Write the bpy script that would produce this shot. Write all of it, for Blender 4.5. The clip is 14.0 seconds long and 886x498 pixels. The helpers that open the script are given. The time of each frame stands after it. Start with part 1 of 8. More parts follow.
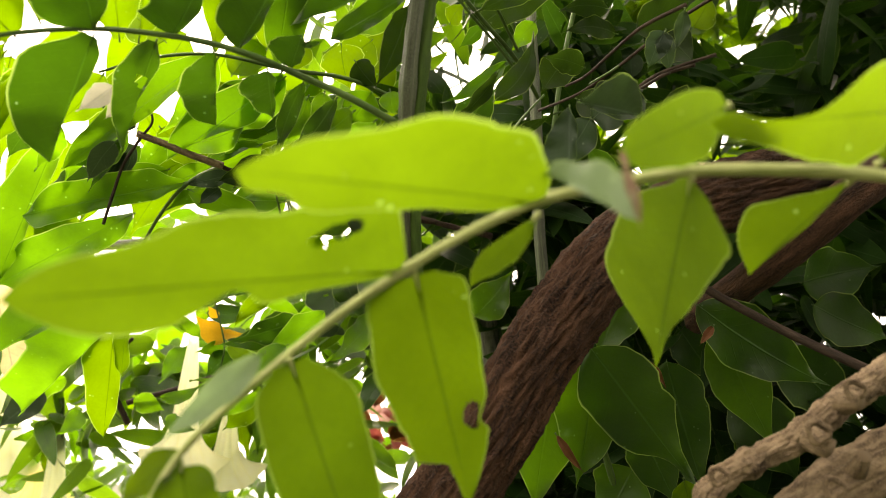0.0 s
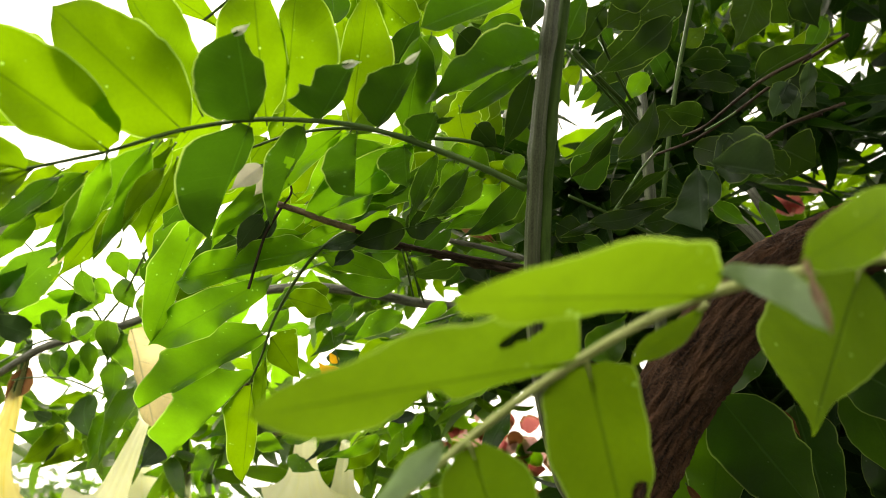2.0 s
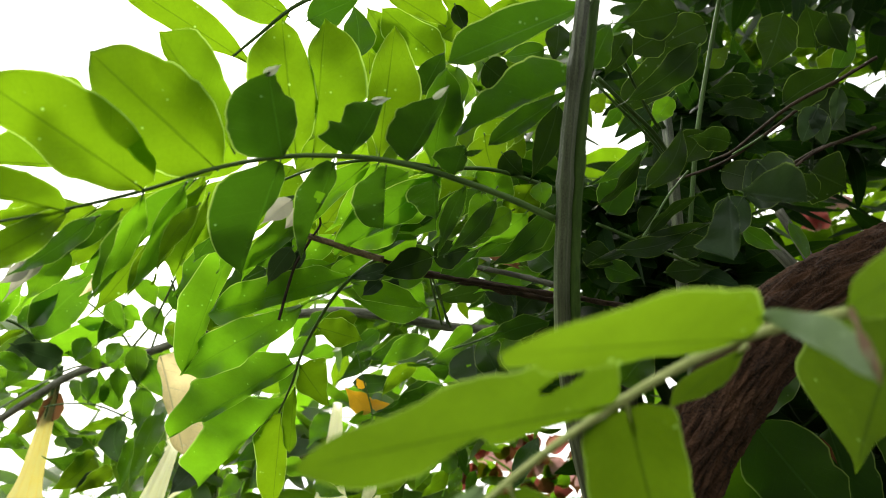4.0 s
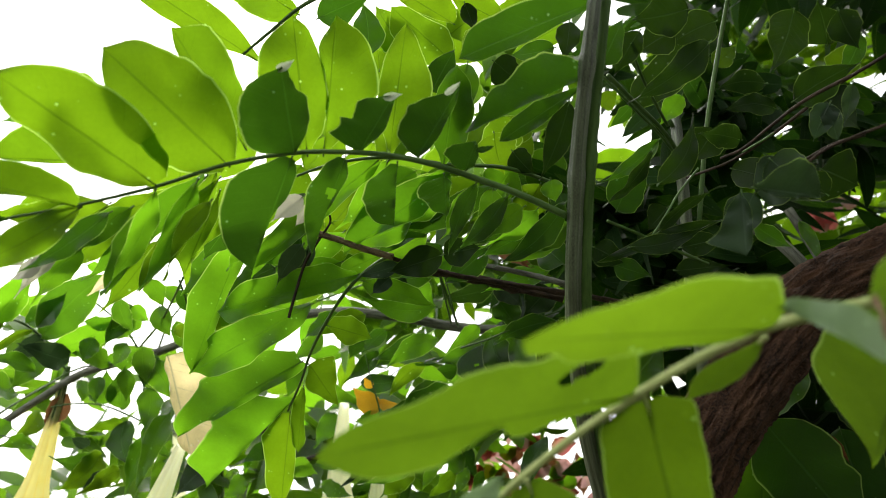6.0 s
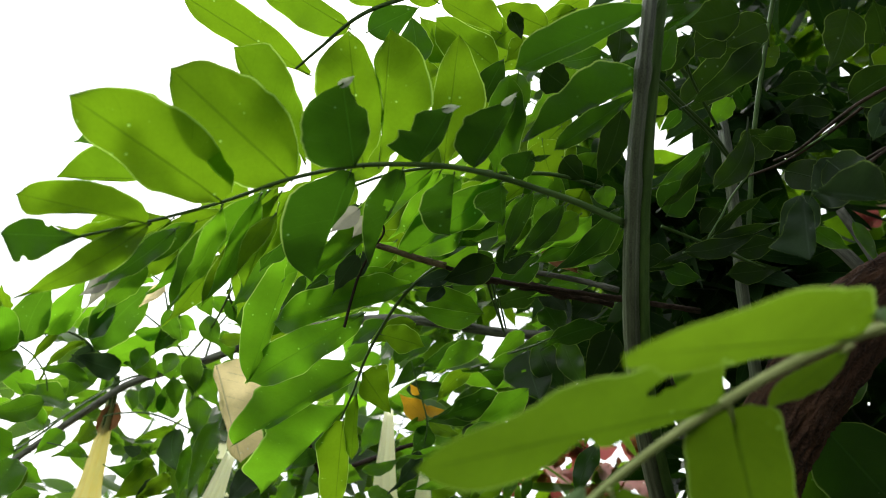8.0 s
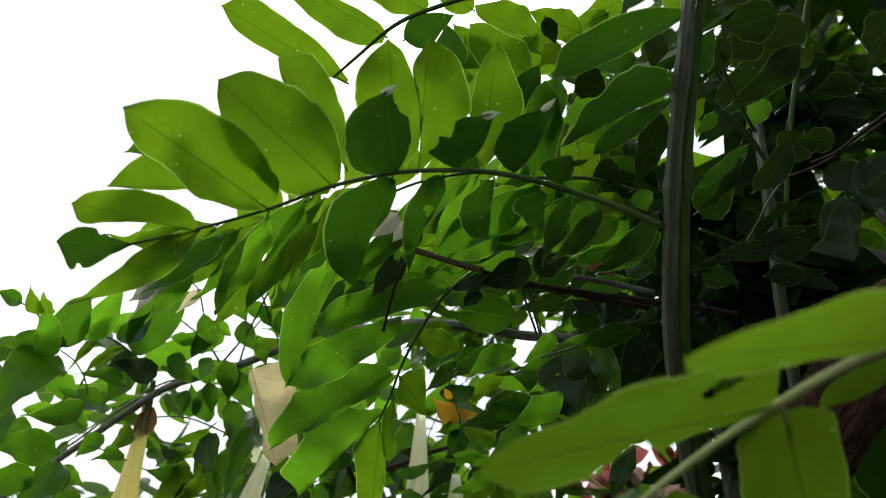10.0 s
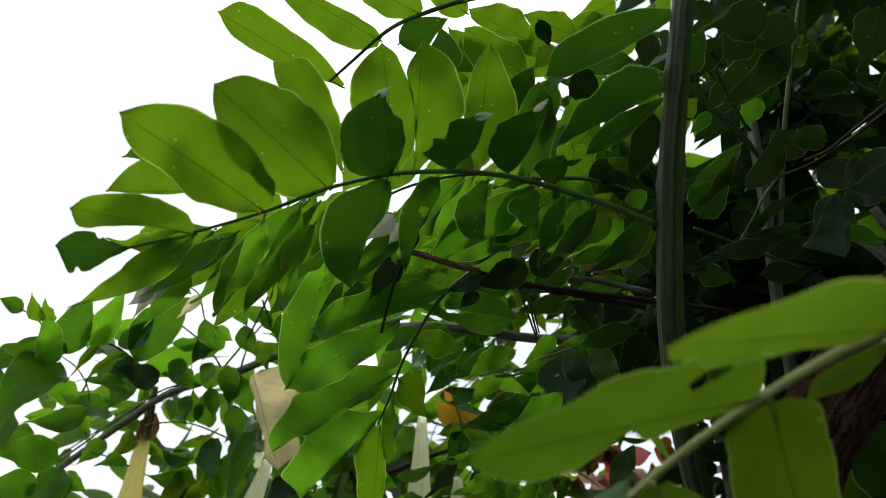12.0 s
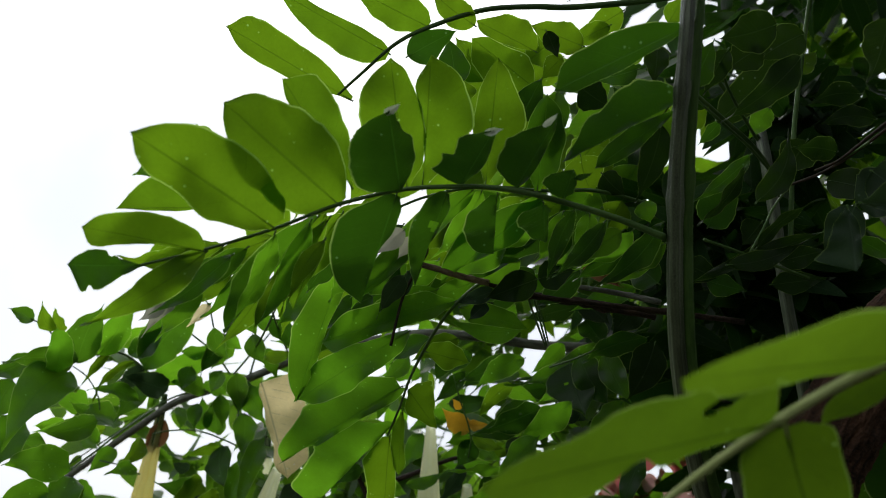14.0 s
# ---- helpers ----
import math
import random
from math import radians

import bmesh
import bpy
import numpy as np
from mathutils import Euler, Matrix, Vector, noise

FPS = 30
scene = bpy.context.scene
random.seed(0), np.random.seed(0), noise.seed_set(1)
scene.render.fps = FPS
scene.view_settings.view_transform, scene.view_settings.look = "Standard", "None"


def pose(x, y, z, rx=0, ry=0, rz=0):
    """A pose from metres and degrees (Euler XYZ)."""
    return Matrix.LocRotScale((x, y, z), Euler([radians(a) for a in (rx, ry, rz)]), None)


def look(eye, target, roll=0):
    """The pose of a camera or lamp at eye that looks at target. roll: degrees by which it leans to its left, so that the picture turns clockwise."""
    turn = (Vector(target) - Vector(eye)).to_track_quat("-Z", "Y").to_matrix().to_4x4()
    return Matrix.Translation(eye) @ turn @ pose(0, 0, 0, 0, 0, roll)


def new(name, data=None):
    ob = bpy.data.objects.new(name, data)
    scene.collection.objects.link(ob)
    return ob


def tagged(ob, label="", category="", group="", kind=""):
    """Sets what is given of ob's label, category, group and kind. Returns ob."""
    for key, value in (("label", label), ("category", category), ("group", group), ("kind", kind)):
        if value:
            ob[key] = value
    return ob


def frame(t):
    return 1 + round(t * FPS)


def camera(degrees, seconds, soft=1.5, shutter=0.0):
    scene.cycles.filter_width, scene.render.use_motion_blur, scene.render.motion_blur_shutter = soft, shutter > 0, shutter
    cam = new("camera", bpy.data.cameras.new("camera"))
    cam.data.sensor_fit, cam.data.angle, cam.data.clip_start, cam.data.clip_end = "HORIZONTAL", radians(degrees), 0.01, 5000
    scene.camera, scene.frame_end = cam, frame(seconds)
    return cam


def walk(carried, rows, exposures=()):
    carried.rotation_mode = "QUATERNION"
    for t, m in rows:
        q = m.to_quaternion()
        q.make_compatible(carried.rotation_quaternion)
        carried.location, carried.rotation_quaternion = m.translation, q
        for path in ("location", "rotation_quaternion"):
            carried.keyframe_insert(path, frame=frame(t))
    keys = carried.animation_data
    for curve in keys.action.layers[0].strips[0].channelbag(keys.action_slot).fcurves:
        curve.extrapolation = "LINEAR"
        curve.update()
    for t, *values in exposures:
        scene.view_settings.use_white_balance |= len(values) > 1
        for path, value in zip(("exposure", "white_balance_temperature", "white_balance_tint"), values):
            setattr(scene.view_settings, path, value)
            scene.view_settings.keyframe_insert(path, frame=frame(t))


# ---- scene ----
cam = camera(62, 14.0, soft=0.85)
ROWS = [
    (0, 0.0535, 0.0276, 1.4798, 109.69, -4.91, -11.85),
    (0.5, 0.0462, 0.0206, 1.4808, 109.48, -4.85, -10.08),
    (1, 0.0339, 0.0108, 1.4903, 109.86, -5.39, -7.41),
    (1.5, 0.0256, 0.0084, 1.4906, 110.47, -5.83, -5.96),
    (2, 0.0166, 0.0069, 1.4954, 110.83, -5.5, -5.06),
    (2.5, 0.0106, 0.0096, 1.4995, 110.76, -5.66, -4.45),
    (3, 0.0109, 0.0031, 1.5028, 111.3, -5.52, -3.93),
    (5.5, 0.0048, 0.0015, 1.5044, 112.06, -5.38, -3.08),
    (6, 0.0042, 0.0043, 1.4997, 112.1, -5.41, -3.06),
    (6.5, 0, -0, 1.5, 112.11, -5.56, -2.26),
    (7, -0.0012, -0.0022, 1.5013, 111.77, -5.49, -1.89),
    (7.5, -0.0064, 0.0007, 1.5012, 111.76, -5.15, -1.38),
    (8, -0.0158, -0.0005, 1.4998, 112.16, -5.3, -0.64),
    (8.5, -0.023, -0.0047, 1.5017, 112.31, -5.64, -0.08),
    (9, -0.0301, -0.0045, 1.4971, 112.1, -5.79, 0.57),
    (11.5, -0.0211, -0.0087, 1.4968, 112.73, -5.35, 1.64),
    (12, -0.0219, -0.0087, 1.4928, 112.68, -5.07, 1.61),
    (12.5, -0.0256, -0.0062, 1.4926, 112.68, -5.13, 1.29),
    (13, -0.03, -0.0064, 1.495, 112.75, -5.29, 1.73),
    (13.5, -0.0268, -0.0081, 1.4946, 112.6, -5.32, 2.1),
    (14, -0.0247, -0.0128, 1.5009, 112.72, -4.99, 2.19),
]
EXPOSURES = [(0, 1.58, 8500, 18), (1.0, 1.25, 8400, 15), (2.0, 1.08, 7900, 10), (3.2, 0.9, 7100, 9), (5.5, 0.8, 6800, 9), (7.0, 0.65, 6500, 9), (8.0, 0.3, 6400, 9), (9.0, -0.05, 6300, 9), (11.5, -0.47, 6200, 9), (14.0, -0.6, 6200, 9)]
cam.data.dof.use_dof, cam.data.dof.focus_distance, cam.data.dof.aperture_fstop = True, 0.65, 8.2
walk(cam, [(t, pose(*row)) for t, *row in ROWS], EXPOSURES)

# ---- light: a bright overcast sky, the sun a soft patch behind the shrub ----
SUN_ELEVATION, SUN_AZIMUTH = 50, -20
world = bpy.data.worlds.new("overcast_sky")
scene.world = world
world.use_nodes = True
wn, wl = world.node_tree.nodes, world.node_tree.links
wn.clear()
sky = wn.new("ShaderNodeTexSky")
sky.sky_type, sky.sun_disc = "NISHITA", False
sky.sun_elevation, sky.sun_rotation = radians(SUN_ELEVATION), radians(SUN_AZIMUTH)
sky.dust_density, sky.air_density = 4.0, 1.0
cloud = wn.new("ShaderNodeTexNoise")
cloud.inputs["Scale"].default_value, cloud.inputs["Detail"].default_value = 2.2, 5
ramp = wn.new("ShaderNodeValToRGB")
ramp.color_ramp.elements[0].position, ramp.color_ramp.elements[0].color = 0.3, (10.5, 10.9, 11.6, 1)
ramp.color_ramp.elements[1].position, ramp.color_ramp.elements[1].color = 0.6, (14, 14, 13.9, 1)
veil = wn.new("ShaderNodeMix")
veil.data_type = "RGBA"
veil.inputs[0].default_value = 0.85
back = wn.new("ShaderNodeBackground")
back.inputs["Strength"].default_value = 0.13
wout = wn.new("ShaderNodeOutputWorld")
wl.new(cloud.outputs["Fac"], ramp.inputs["Fac"])
wl.new(sky.outputs["Color"], veil.inputs[6])
wl.new(ramp.outputs["Color"], veil.inputs[7])
wl.new(veil.outputs[2], back.inputs["Color"])
wl.new(back.outputs["Background"], wout.inputs["Surface"])
sun = new("sun", bpy.data.lights.new("sun", "SUN"))
sun.data.energy, sun.data.angle, sun.data.color = 2.2, radians(10), (1.0, 0.97, 0.9)
_az, _el = radians(SUN_AZIMUTH), radians(SUN_ELEVATION)
sun.matrix_world = look((math.sin(_az) * math.cos(_el) * 9, math.cos(_az) * math.cos(_el) * 9, math.sin(_el) * 9 + 1.5), (0, 0, 1.5))


# ---- materials ----
def material(name, rough=0.6):
    mat = bpy.data.materials.new(name)
    mat.use_nodes = True
    nt = mat.node_tree
    nt.nodes.clear()
    out = nt.nodes.new("ShaderNodeOutputMaterial")
    bsdf = nt.nodes.new("ShaderNodeBsdfPrincipled")
    bsdf.inputs["Roughness"].default_value = rough
    nt.links.new(bsdf.outputs[0], out.inputs[0])
    return mat, nt, bsdf, out


def maths(nt, op, a, b=None, c=None):
    n = nt.nodes.new("ShaderNodeMath")
    n.operation = op
    for i, v in enumerate((a, b, c)):
        if v is None:
            continue
        if isinstance(v, (int, float)):
            n.inputs[i].default_value = v
        else:
            nt.links.new(v, n.inputs[i])
    return n.outputs[0]


def mixed(nt, fac, a, b):
    n = nt.nodes.new("ShaderNodeMix")
    n.data_type = "RGBA"
    for i, v in ((0, fac), (6, a), (7, b)):
        if isinstance(v, (int, float)):
            n.inputs[i].default_value = v
        elif isinstance(v, tuple):
            n.inputs[i].default_value = (*v, 1)
        else:
            nt.links.new(v, n.inputs[i])
    return n.outputs[2]


def noise_tex(nt, scale, detail=4, vector=None, rough=0.55):
    n = nt.nodes.new("ShaderNodeTexNoise")
    n.inputs["Scale"].default_value, n.inputs["Detail"].default_value, n.inputs["Roughness"].default_value = scale, detail, rough
    if vector is not None:
        nt.links.new(vector, n.inputs["Vector"])
    return n.outputs["Fac"]


def spread(nt, value, lo, hi):
    n = nt.nodes.new("ShaderNodeMapRange")
    n.inputs[1].default_value, n.inputs[2].default_value = lo, hi
    nt.links.new(value, n.inputs[0])
    return n.outputs[0]


def bump(nt, bsdf, height, strength, distance=0.001):
    n = nt.nodes.new("ShaderNodeBump")
    n.inputs["Strength"].default_value, n.inputs["Distance"].default_value = strength, distance
    nt.links.new(height, n.inputs["Height"])
    nt.links.new(n.outputs[0], bsdf.inputs["Normal"])
    return n.outputs[0]


def leaf_material(name, body, through_light, share=0.55, rough=0.45, island=False, vein=0.5, gloss=0.3, rim=1.0, pale_vein=0.0, side_share=0.3):
    """Thin leaf: reflects its own green and lets a yellower green through; veins, blotches and a pale margin."""
    mat, nt, bsdf, out = material(name, rough)
    uv = nt.nodes.new("ShaderNodeUVMap").outputs[0]
    sep = nt.nodes.new("ShaderNodeSeparateXYZ")
    nt.links.new(uv, sep.inputs[0])
    u, v = sep.outputs[0], maths(nt, "ABSOLUTE", maths(nt, "SUBTRACT", sep.outputs[1], 0.5))
    rib = maths(nt, "SUBTRACT", 1.0, spread(nt, v, 0.006, 0.022))
    phase = maths(nt, "FRACT", maths(nt, "SUBTRACT", maths(nt, "MULTIPLY", u, 11.0), maths(nt, "MULTIPLY", v, 5.0)))
    side = maths(nt, "SUBTRACT", 1.0, spread(nt, maths(nt, "ABSOLUTE", maths(nt, "SUBTRACT", phase, 0.5)), 0.01, 0.07))
    faint = spread(nt, noise_tex(nt, 55, 3, nt.nodes.new("ShaderNodeTexCoord").outputs["Object"]), 0.42, 0.66)
    veins = maths(nt, "MAXIMUM", rib, maths(nt, "MULTIPLY", side, maths(nt, "MULTIPLY", faint, side_share)))
    coord = nt.nodes.new("ShaderNodeTexCoord").outputs["Object"]
    blotch = spread(nt, noise_tex(nt, 38, 3, coord), 0.3, 0.7)
    grain = spread(nt, noise_tex(nt, 420, 4, coord), 0.3, 0.7)
    if island:
        rand = nt.nodes.new("ShaderNodeNewGeometry").outputs["Random Per Island"]
    else:
        rand = nt.nodes.new("ShaderNodeObjectInfo").outputs["Random"]
    def shade(col, dark, light):
        c = mixed(nt, blotch, tuple(x * dark for x in col), tuple(x * light for x in col))
        c = mixed(nt, maths(nt, "MULTIPLY", rand, 0.45), c, tuple(x * f for x, f in zip(col, (1.35, 1.12, 0.8))))
        return mixed(nt, maths(nt, "MULTIPLY", grain, 0.18), c, tuple(x * 0.6 for x in col))
    top = mixed(nt, maths(nt, "MULTIPLY", veins, vein * 0.8), shade(body, 0.8, 1.15), tuple(min(1, x * 1.7 + 0.01 + 0.02 * pale_vein) for x in body))
    low = mixed(nt, maths(nt, "MULTIPLY", veins, vein), shade(through_light, 0.85, 1.1), tuple(x * (0.45 + 1.0 * pale_vein) for x in through_light))
    cell = nt.nodes.new("ShaderNodeTexVoronoi")
    cell.inputs["Scale"].default_value = 110
    nt.links.new(coord, cell.inputs["Vector"])
    speck = maths(nt, "MULTIPLY", maths(nt, "SUBTRACT", 1.0, spread(nt, cell.outputs["Distance"], 0.06, 0.13)), spread(nt, noise_tex(nt, 30, 2, coord), 0.50, 0.54))
    low = mixed(nt, maths(nt, "MULTIPLY", speck, 0.8), low, tuple(min(0.9, x * 1.9 + 0.12) for x in through_light))
    # pale margin: downy leaf edge, brightened further to paint in a rim highlight
    edge = spread(nt, v, 0.474, 0.494)
    top = mixed(nt, maths(nt, "MULTIPLY", edge, min(1, 0.45 * rim)), top, (0.26, 0.36, 0.09))
    low = mixed(nt, maths(nt, "MULTIPLY", edge, min(1, 0.8 * rim)), low, (0.50, 0.74, 0.16))
    nt.links.new(top, bsdf.inputs["Base Color"])
    bsdf.inputs["Specular IOR Level"].default_value = gloss
    normal = bump(nt, bsdf, maths(nt, "ADD", maths(nt, "MULTIPLY", veins, -0.6), maths(nt, "MULTIPLY", blotch, 0.5)), 0.5, 0.0012)
    trans = nt.nodes.new("ShaderNodeBsdfTranslucent")
    nt.links.new(low, trans.inputs["Color"])
    nt.links.new(normal, trans.inputs["Normal"])
    mix = nt.nodes.new("ShaderNodeMixShader")
    mix.inputs[0].default_value = share
    nt.links.new(bsdf.outputs[0], mix.inputs[1])
    nt.links.new(trans.outputs[0], mix.inputs[2])
    nt.links.new(mix.outputs[0], out.inputs[0])
    return mat


def bark_material(name, dark, light, scale=60, stretch=0.18, rough=0.85, depth=0.004, crack=0.36, gloss=0.2):
    """Rough bark, its ridges drawn out along the branch (UV: u along in metres, v round in metres)."""
    mat, nt, bsdf, out = material(name, rough)
    uv = nt.nodes.new("ShaderNodeUVMap").outputs[0]
    mp = nt.nodes.new("ShaderNodeMapping")
    mp.inputs["Scale"].default_value = (stretch, 1, 1)
    nt.links.new(uv, mp.inputs[0])
    ridge = noise_tex(nt, scale, 6, mp.outputs[0], 0.65)
    fine = noise_tex(nt, scale * 5, 4, uv)
    stain = spread(nt, noise_tex(nt, scale * 0.25, 3, uv), 0.35, 0.65)
    col = mixed(nt, spread(nt, ridge, crack, crack + 0.28), dark, light)
    col = mixed(nt, maths(nt, "MULTIPLY", stain, 0.45), col, tuple((a + b) * 0.35 for a, b in zip(dark, light)))
    col = mixed(nt, maths(nt, "MULTIPLY", spread(nt, fine, 0.4, 0.7), 0.35), col, tuple(x * 1.25 for x in light))
    nt.links.new(col, bsdf.inputs["Base Color"])
    bsdf.inputs["Specular IOR Level"].default_value = gloss
    bump(nt, bsdf, maths(nt, "ADD", ridge, maths(nt, "MULTIPLY", fine, 0.3)), 0.9, depth)
    return mat


def petal_material(name, pale, warm, share=0.6):
    """Soft trumpet petal, warmer along its veins (UV: u along, v round)."""
    mat, nt, bsdf, out = material(name, 0.55)
    uv = nt.nodes.new("ShaderNodeUVMap").outputs[0]
    sep = nt.nodes.new("ShaderNodeSeparateXYZ")
    nt.links.new(uv, sep.inputs[0])
    stripe = maths(nt, "ABSOLUTE", maths(nt, "SINE", maths(nt, "MULTIPLY", sep.outputs[1], 31.4)))
    near = maths(nt, "MULTIPLY", maths(nt, "SUBTRACT", 1.0, spread(nt, stripe, 0.0, 0.35)), 0.35)
    blot = spread(nt, noise_tex(nt, 9, 4, uv), 0.35, 0.7)
    col = mixed(nt, maths(nt, "ADD", near, maths(nt, "MULTIPLY", blot, 0.4)), pale, warm)
    nt.links.new(col, bsdf.inputs["Base Color"])
    bump(nt, bsdf, stripe, 0.3, 0.0015)
    trans = nt.nodes.new("ShaderNodeBsdfTranslucent")
    nt.links.new(col, trans.inputs["Color"])
    mix = nt.nodes.new("ShaderNodeMixShader")
    mix.inputs[0].default_value = share
    nt.links.new(bsdf.outputs[0], mix.inputs[1])
    nt.links.new(trans.outputs[0], mix.inputs[2])
    nt.links.new(mix.outputs[0], out.inputs[0])
    return mat


FRESH = leaf_material("fresh_leaf", (0.030, 0.072, 0.006), (0.138, 0.285, 0.007), 0.70, gloss=0.14, rim=1.0)
SPRIG = leaf_material("hairy_sprig_leaf", (0.030, 0.072, 0.005), (0.140, 0.265, 0.009), 0.72, 0.6, vein=0.7, rim=0.6)
GREEN = leaf_material("green_leaf", (0.023, 0.068, 0.006), (0.108, 0.290, 0.008), 0.58, 0.38, gloss=0.35, rim=0.9, pale_vein=0.5)
LUSH = leaf_material("lush_leaf", (0.031, 0.092, 0.009), (0.160, 0.420, 0.012), 0.64, 0.4, gloss=0.3, rim=1.1, pale_vein=0.4)
MIDGREEN = leaf_material("glossy_green_leaf", (0.021, 0.062, 0.008), (0.088, 0.235, 0.008), 0.56, 0.34, gloss=0.6, rim=1.1, pale_vein=0.8)
# DEEP: dark leaves, and leaflets whose shade from their neighbours is painted in
DEEP = leaf_material("dark_and_shaded_leaf", (0.013, 0.040, 0.006), (0.042, 0.134, 0.005), 0.48, 0.36, gloss=0.32, rim=0.9, pale_vein=1.0)
# SHADE: leaf green darkened to carry the shade of the right side
SHADE = leaf_material("shaded_leaf", (0.008, 0.020, 0.004), (0.019, 0.049, 0.004), 0.40, 0.45, gloss=0.14, rim=0.45, pale_vein=1.0)
GREY = leaf_material("greyish_leaf_back", (0.021, 0.042, 0.023), (0.03, 0.065, 0.02), 0.35, 0.4, gloss=0.2, rim=0.5, pale_vein=1.0)
PALE = leaf_material("pale_downy_leaf", (0.20, 0.30, 0.19), (0.23, 0.37, 0.17), 0.5, 0.5)
WOODS = leaf_material("background_leaf", (0.016, 0.056, 0.007), (0.135, 0.31, 0.010), 0.55, 0.38, island=True, gloss=0.45, rim=1.2)
# DIM is a darker background leaf; the shade inside the shrub is painted in
DIM = leaf_material("shaded_foliage_leaf", (0.008, 0.026, 0.006), (0.027, 0.085, 0.005), 0.4, 0.5, island=True, gloss=0.10, rim=0.25, pale_vein=1.0)
YELLOW = leaf_material("yellowed_leaf", (0.5, 0.30, 0.03), (0.75, 0.42, 0.02), 0.5, 0.5)
TAN = leaf_material("dried_tan_leaf", (0.56, 0.48, 0.28), (0.88, 0.76, 0.44), 0.70, 0.75, vein=1.0, side_share=1.0)
DOWNY = leaf_material("silvery_downy_leaf_back", (0.30, 0.31, 0.31), (0.34, 0.36, 0.30), 0.5, 0.55, vein=0.8)
WITHER = leaf_material("withered_pinkish_leaf", (0.24, 0.17, 0.12), (0.17, 0.10, 0.06), 0.4, 0.8, vein=0.6)
SILVER = leaf_material("pale_silvery_leaf_tip", (0.5, 0.55, 0.46), (0.5, 0.56, 0.42), 0.5, 0.6)
RUST = leaf_material("rusty_dry_leaf", (0.12, 0.05, 0.02), (0.13, 0.05, 0.015), 0.3, 0.7)
BROWN = leaf_material("withered_brown_leaf", (0.16, 0.08, 0.04), (0.2, 0.09, 0.03), 0.3, 0.8)
RED = leaf_material("crimson_leaf", (0.20, 0.045, 0.035), (0.26, 0.06, 0.045), 0.45, 0.5)
ROSE = leaf_material("pale_rose_leaf", (0.5, 0.3, 0.32), (0.5, 0.28, 0.28), 0.45, 0.5)
PINK = leaf_material("pink_leaf", (0.5, 0.14, 0.17), (0.5, 0.14, 0.14), 0.45, 0.5)
STALK = bark_material("green_stalk", (0.026, 0.062, 0.014), (0.075, 0.14, 0.032), 300, 0.1, 0.5, 0.0006)
HAIRY = bark_material("downy_green_stalk", (0.20, 0.26, 0.07), (0.42, 0.47, 0.20), 600, 0.1, 0.7, 0.0006)
STEM = bark_material("ribbed_grey_green_stem", (0.006, 0.009, 0.004), (0.195, 0.24, 0.145), 240, 0.025, 0.34, 0.0014, crack=0.47, gloss=0.6)
BARK = bark_material("furrowed_brown_bark", (0.004, 0.0022, 0.0014), (0.105, 0.052, 0.028), 120, 0.22, 0.85, 0.010, crack=0.43)
DEADWOOD = bark_material("pale_dead_wood", (0.020, 0.012, 0.007), (0.27, 0.20, 0.125), 150, 0.4, 0.9, 0.003)
CHAR = bark_material("charred_twig", (0.003, 0.002, 0.002), (0.060, 0.040, 0.026), 260, 0.4, 0.8, 0.002)
TWIG = bark_material("brown_twig", (0.004, 0.003, 0.0025), (0.045, 0.030, 0.020), 260, 0.2, 0.8, 0.001)
GREYBARK = bark_material("grey_green_bark", (0.012, 0.013, 0.010), (0.19, 0.20, 0.16), 180, 0.2, 0.75, 0.0015)
WHITE = petal_material("cream_petal", (0.92, 0.93, 0.76), (0.90, 0.89, 0.55), 0.85)
AMBER = petal_material("yellow_petal", (0.92, 0.88, 0.52), (0.90, 0.74, 0.18), 0.8)


# ---- builders ----
def part(name, bm, mats, parent=None, label=""):
    me = bpy.data.meshes.new(name)
    bm.to_mesh(me)
    bm.free()
    for m in mats if isinstance(mats, (list, tuple)) else [mats]:
        me.materials.append(m)
    for p in me.polygons:
        p.use_smooth = True
    ob = new(name, me)
    ob.parent = parent
    if parent is not None and parent.data is None:
        ob.matrix_parent_inverse = Matrix.Translation(-parent.location)
    if label:
        ob["label"] = label
    return ob


def curve_points(points, steps=8):
    """A smooth line through the given points (Catmull-Rom)."""
    p = [Vector(q) for q in points]
    p = [2 * p[0] - p[1]] + p + [2 * p[-1] - p[-2]]
    out = []
    for i in range(1, len(p) - 2):
        a, b, c, d = p[i - 1 : i + 3]
        for k in range(steps):
            t = k / steps
            out.append(0.5 * (2 * b + (c - a) * t + (2 * a - 5 * b + 4 * c - d) * t * t + (3 * b - a - 3 * c + d) * t**3))
    out.append(p[-2])
    return out


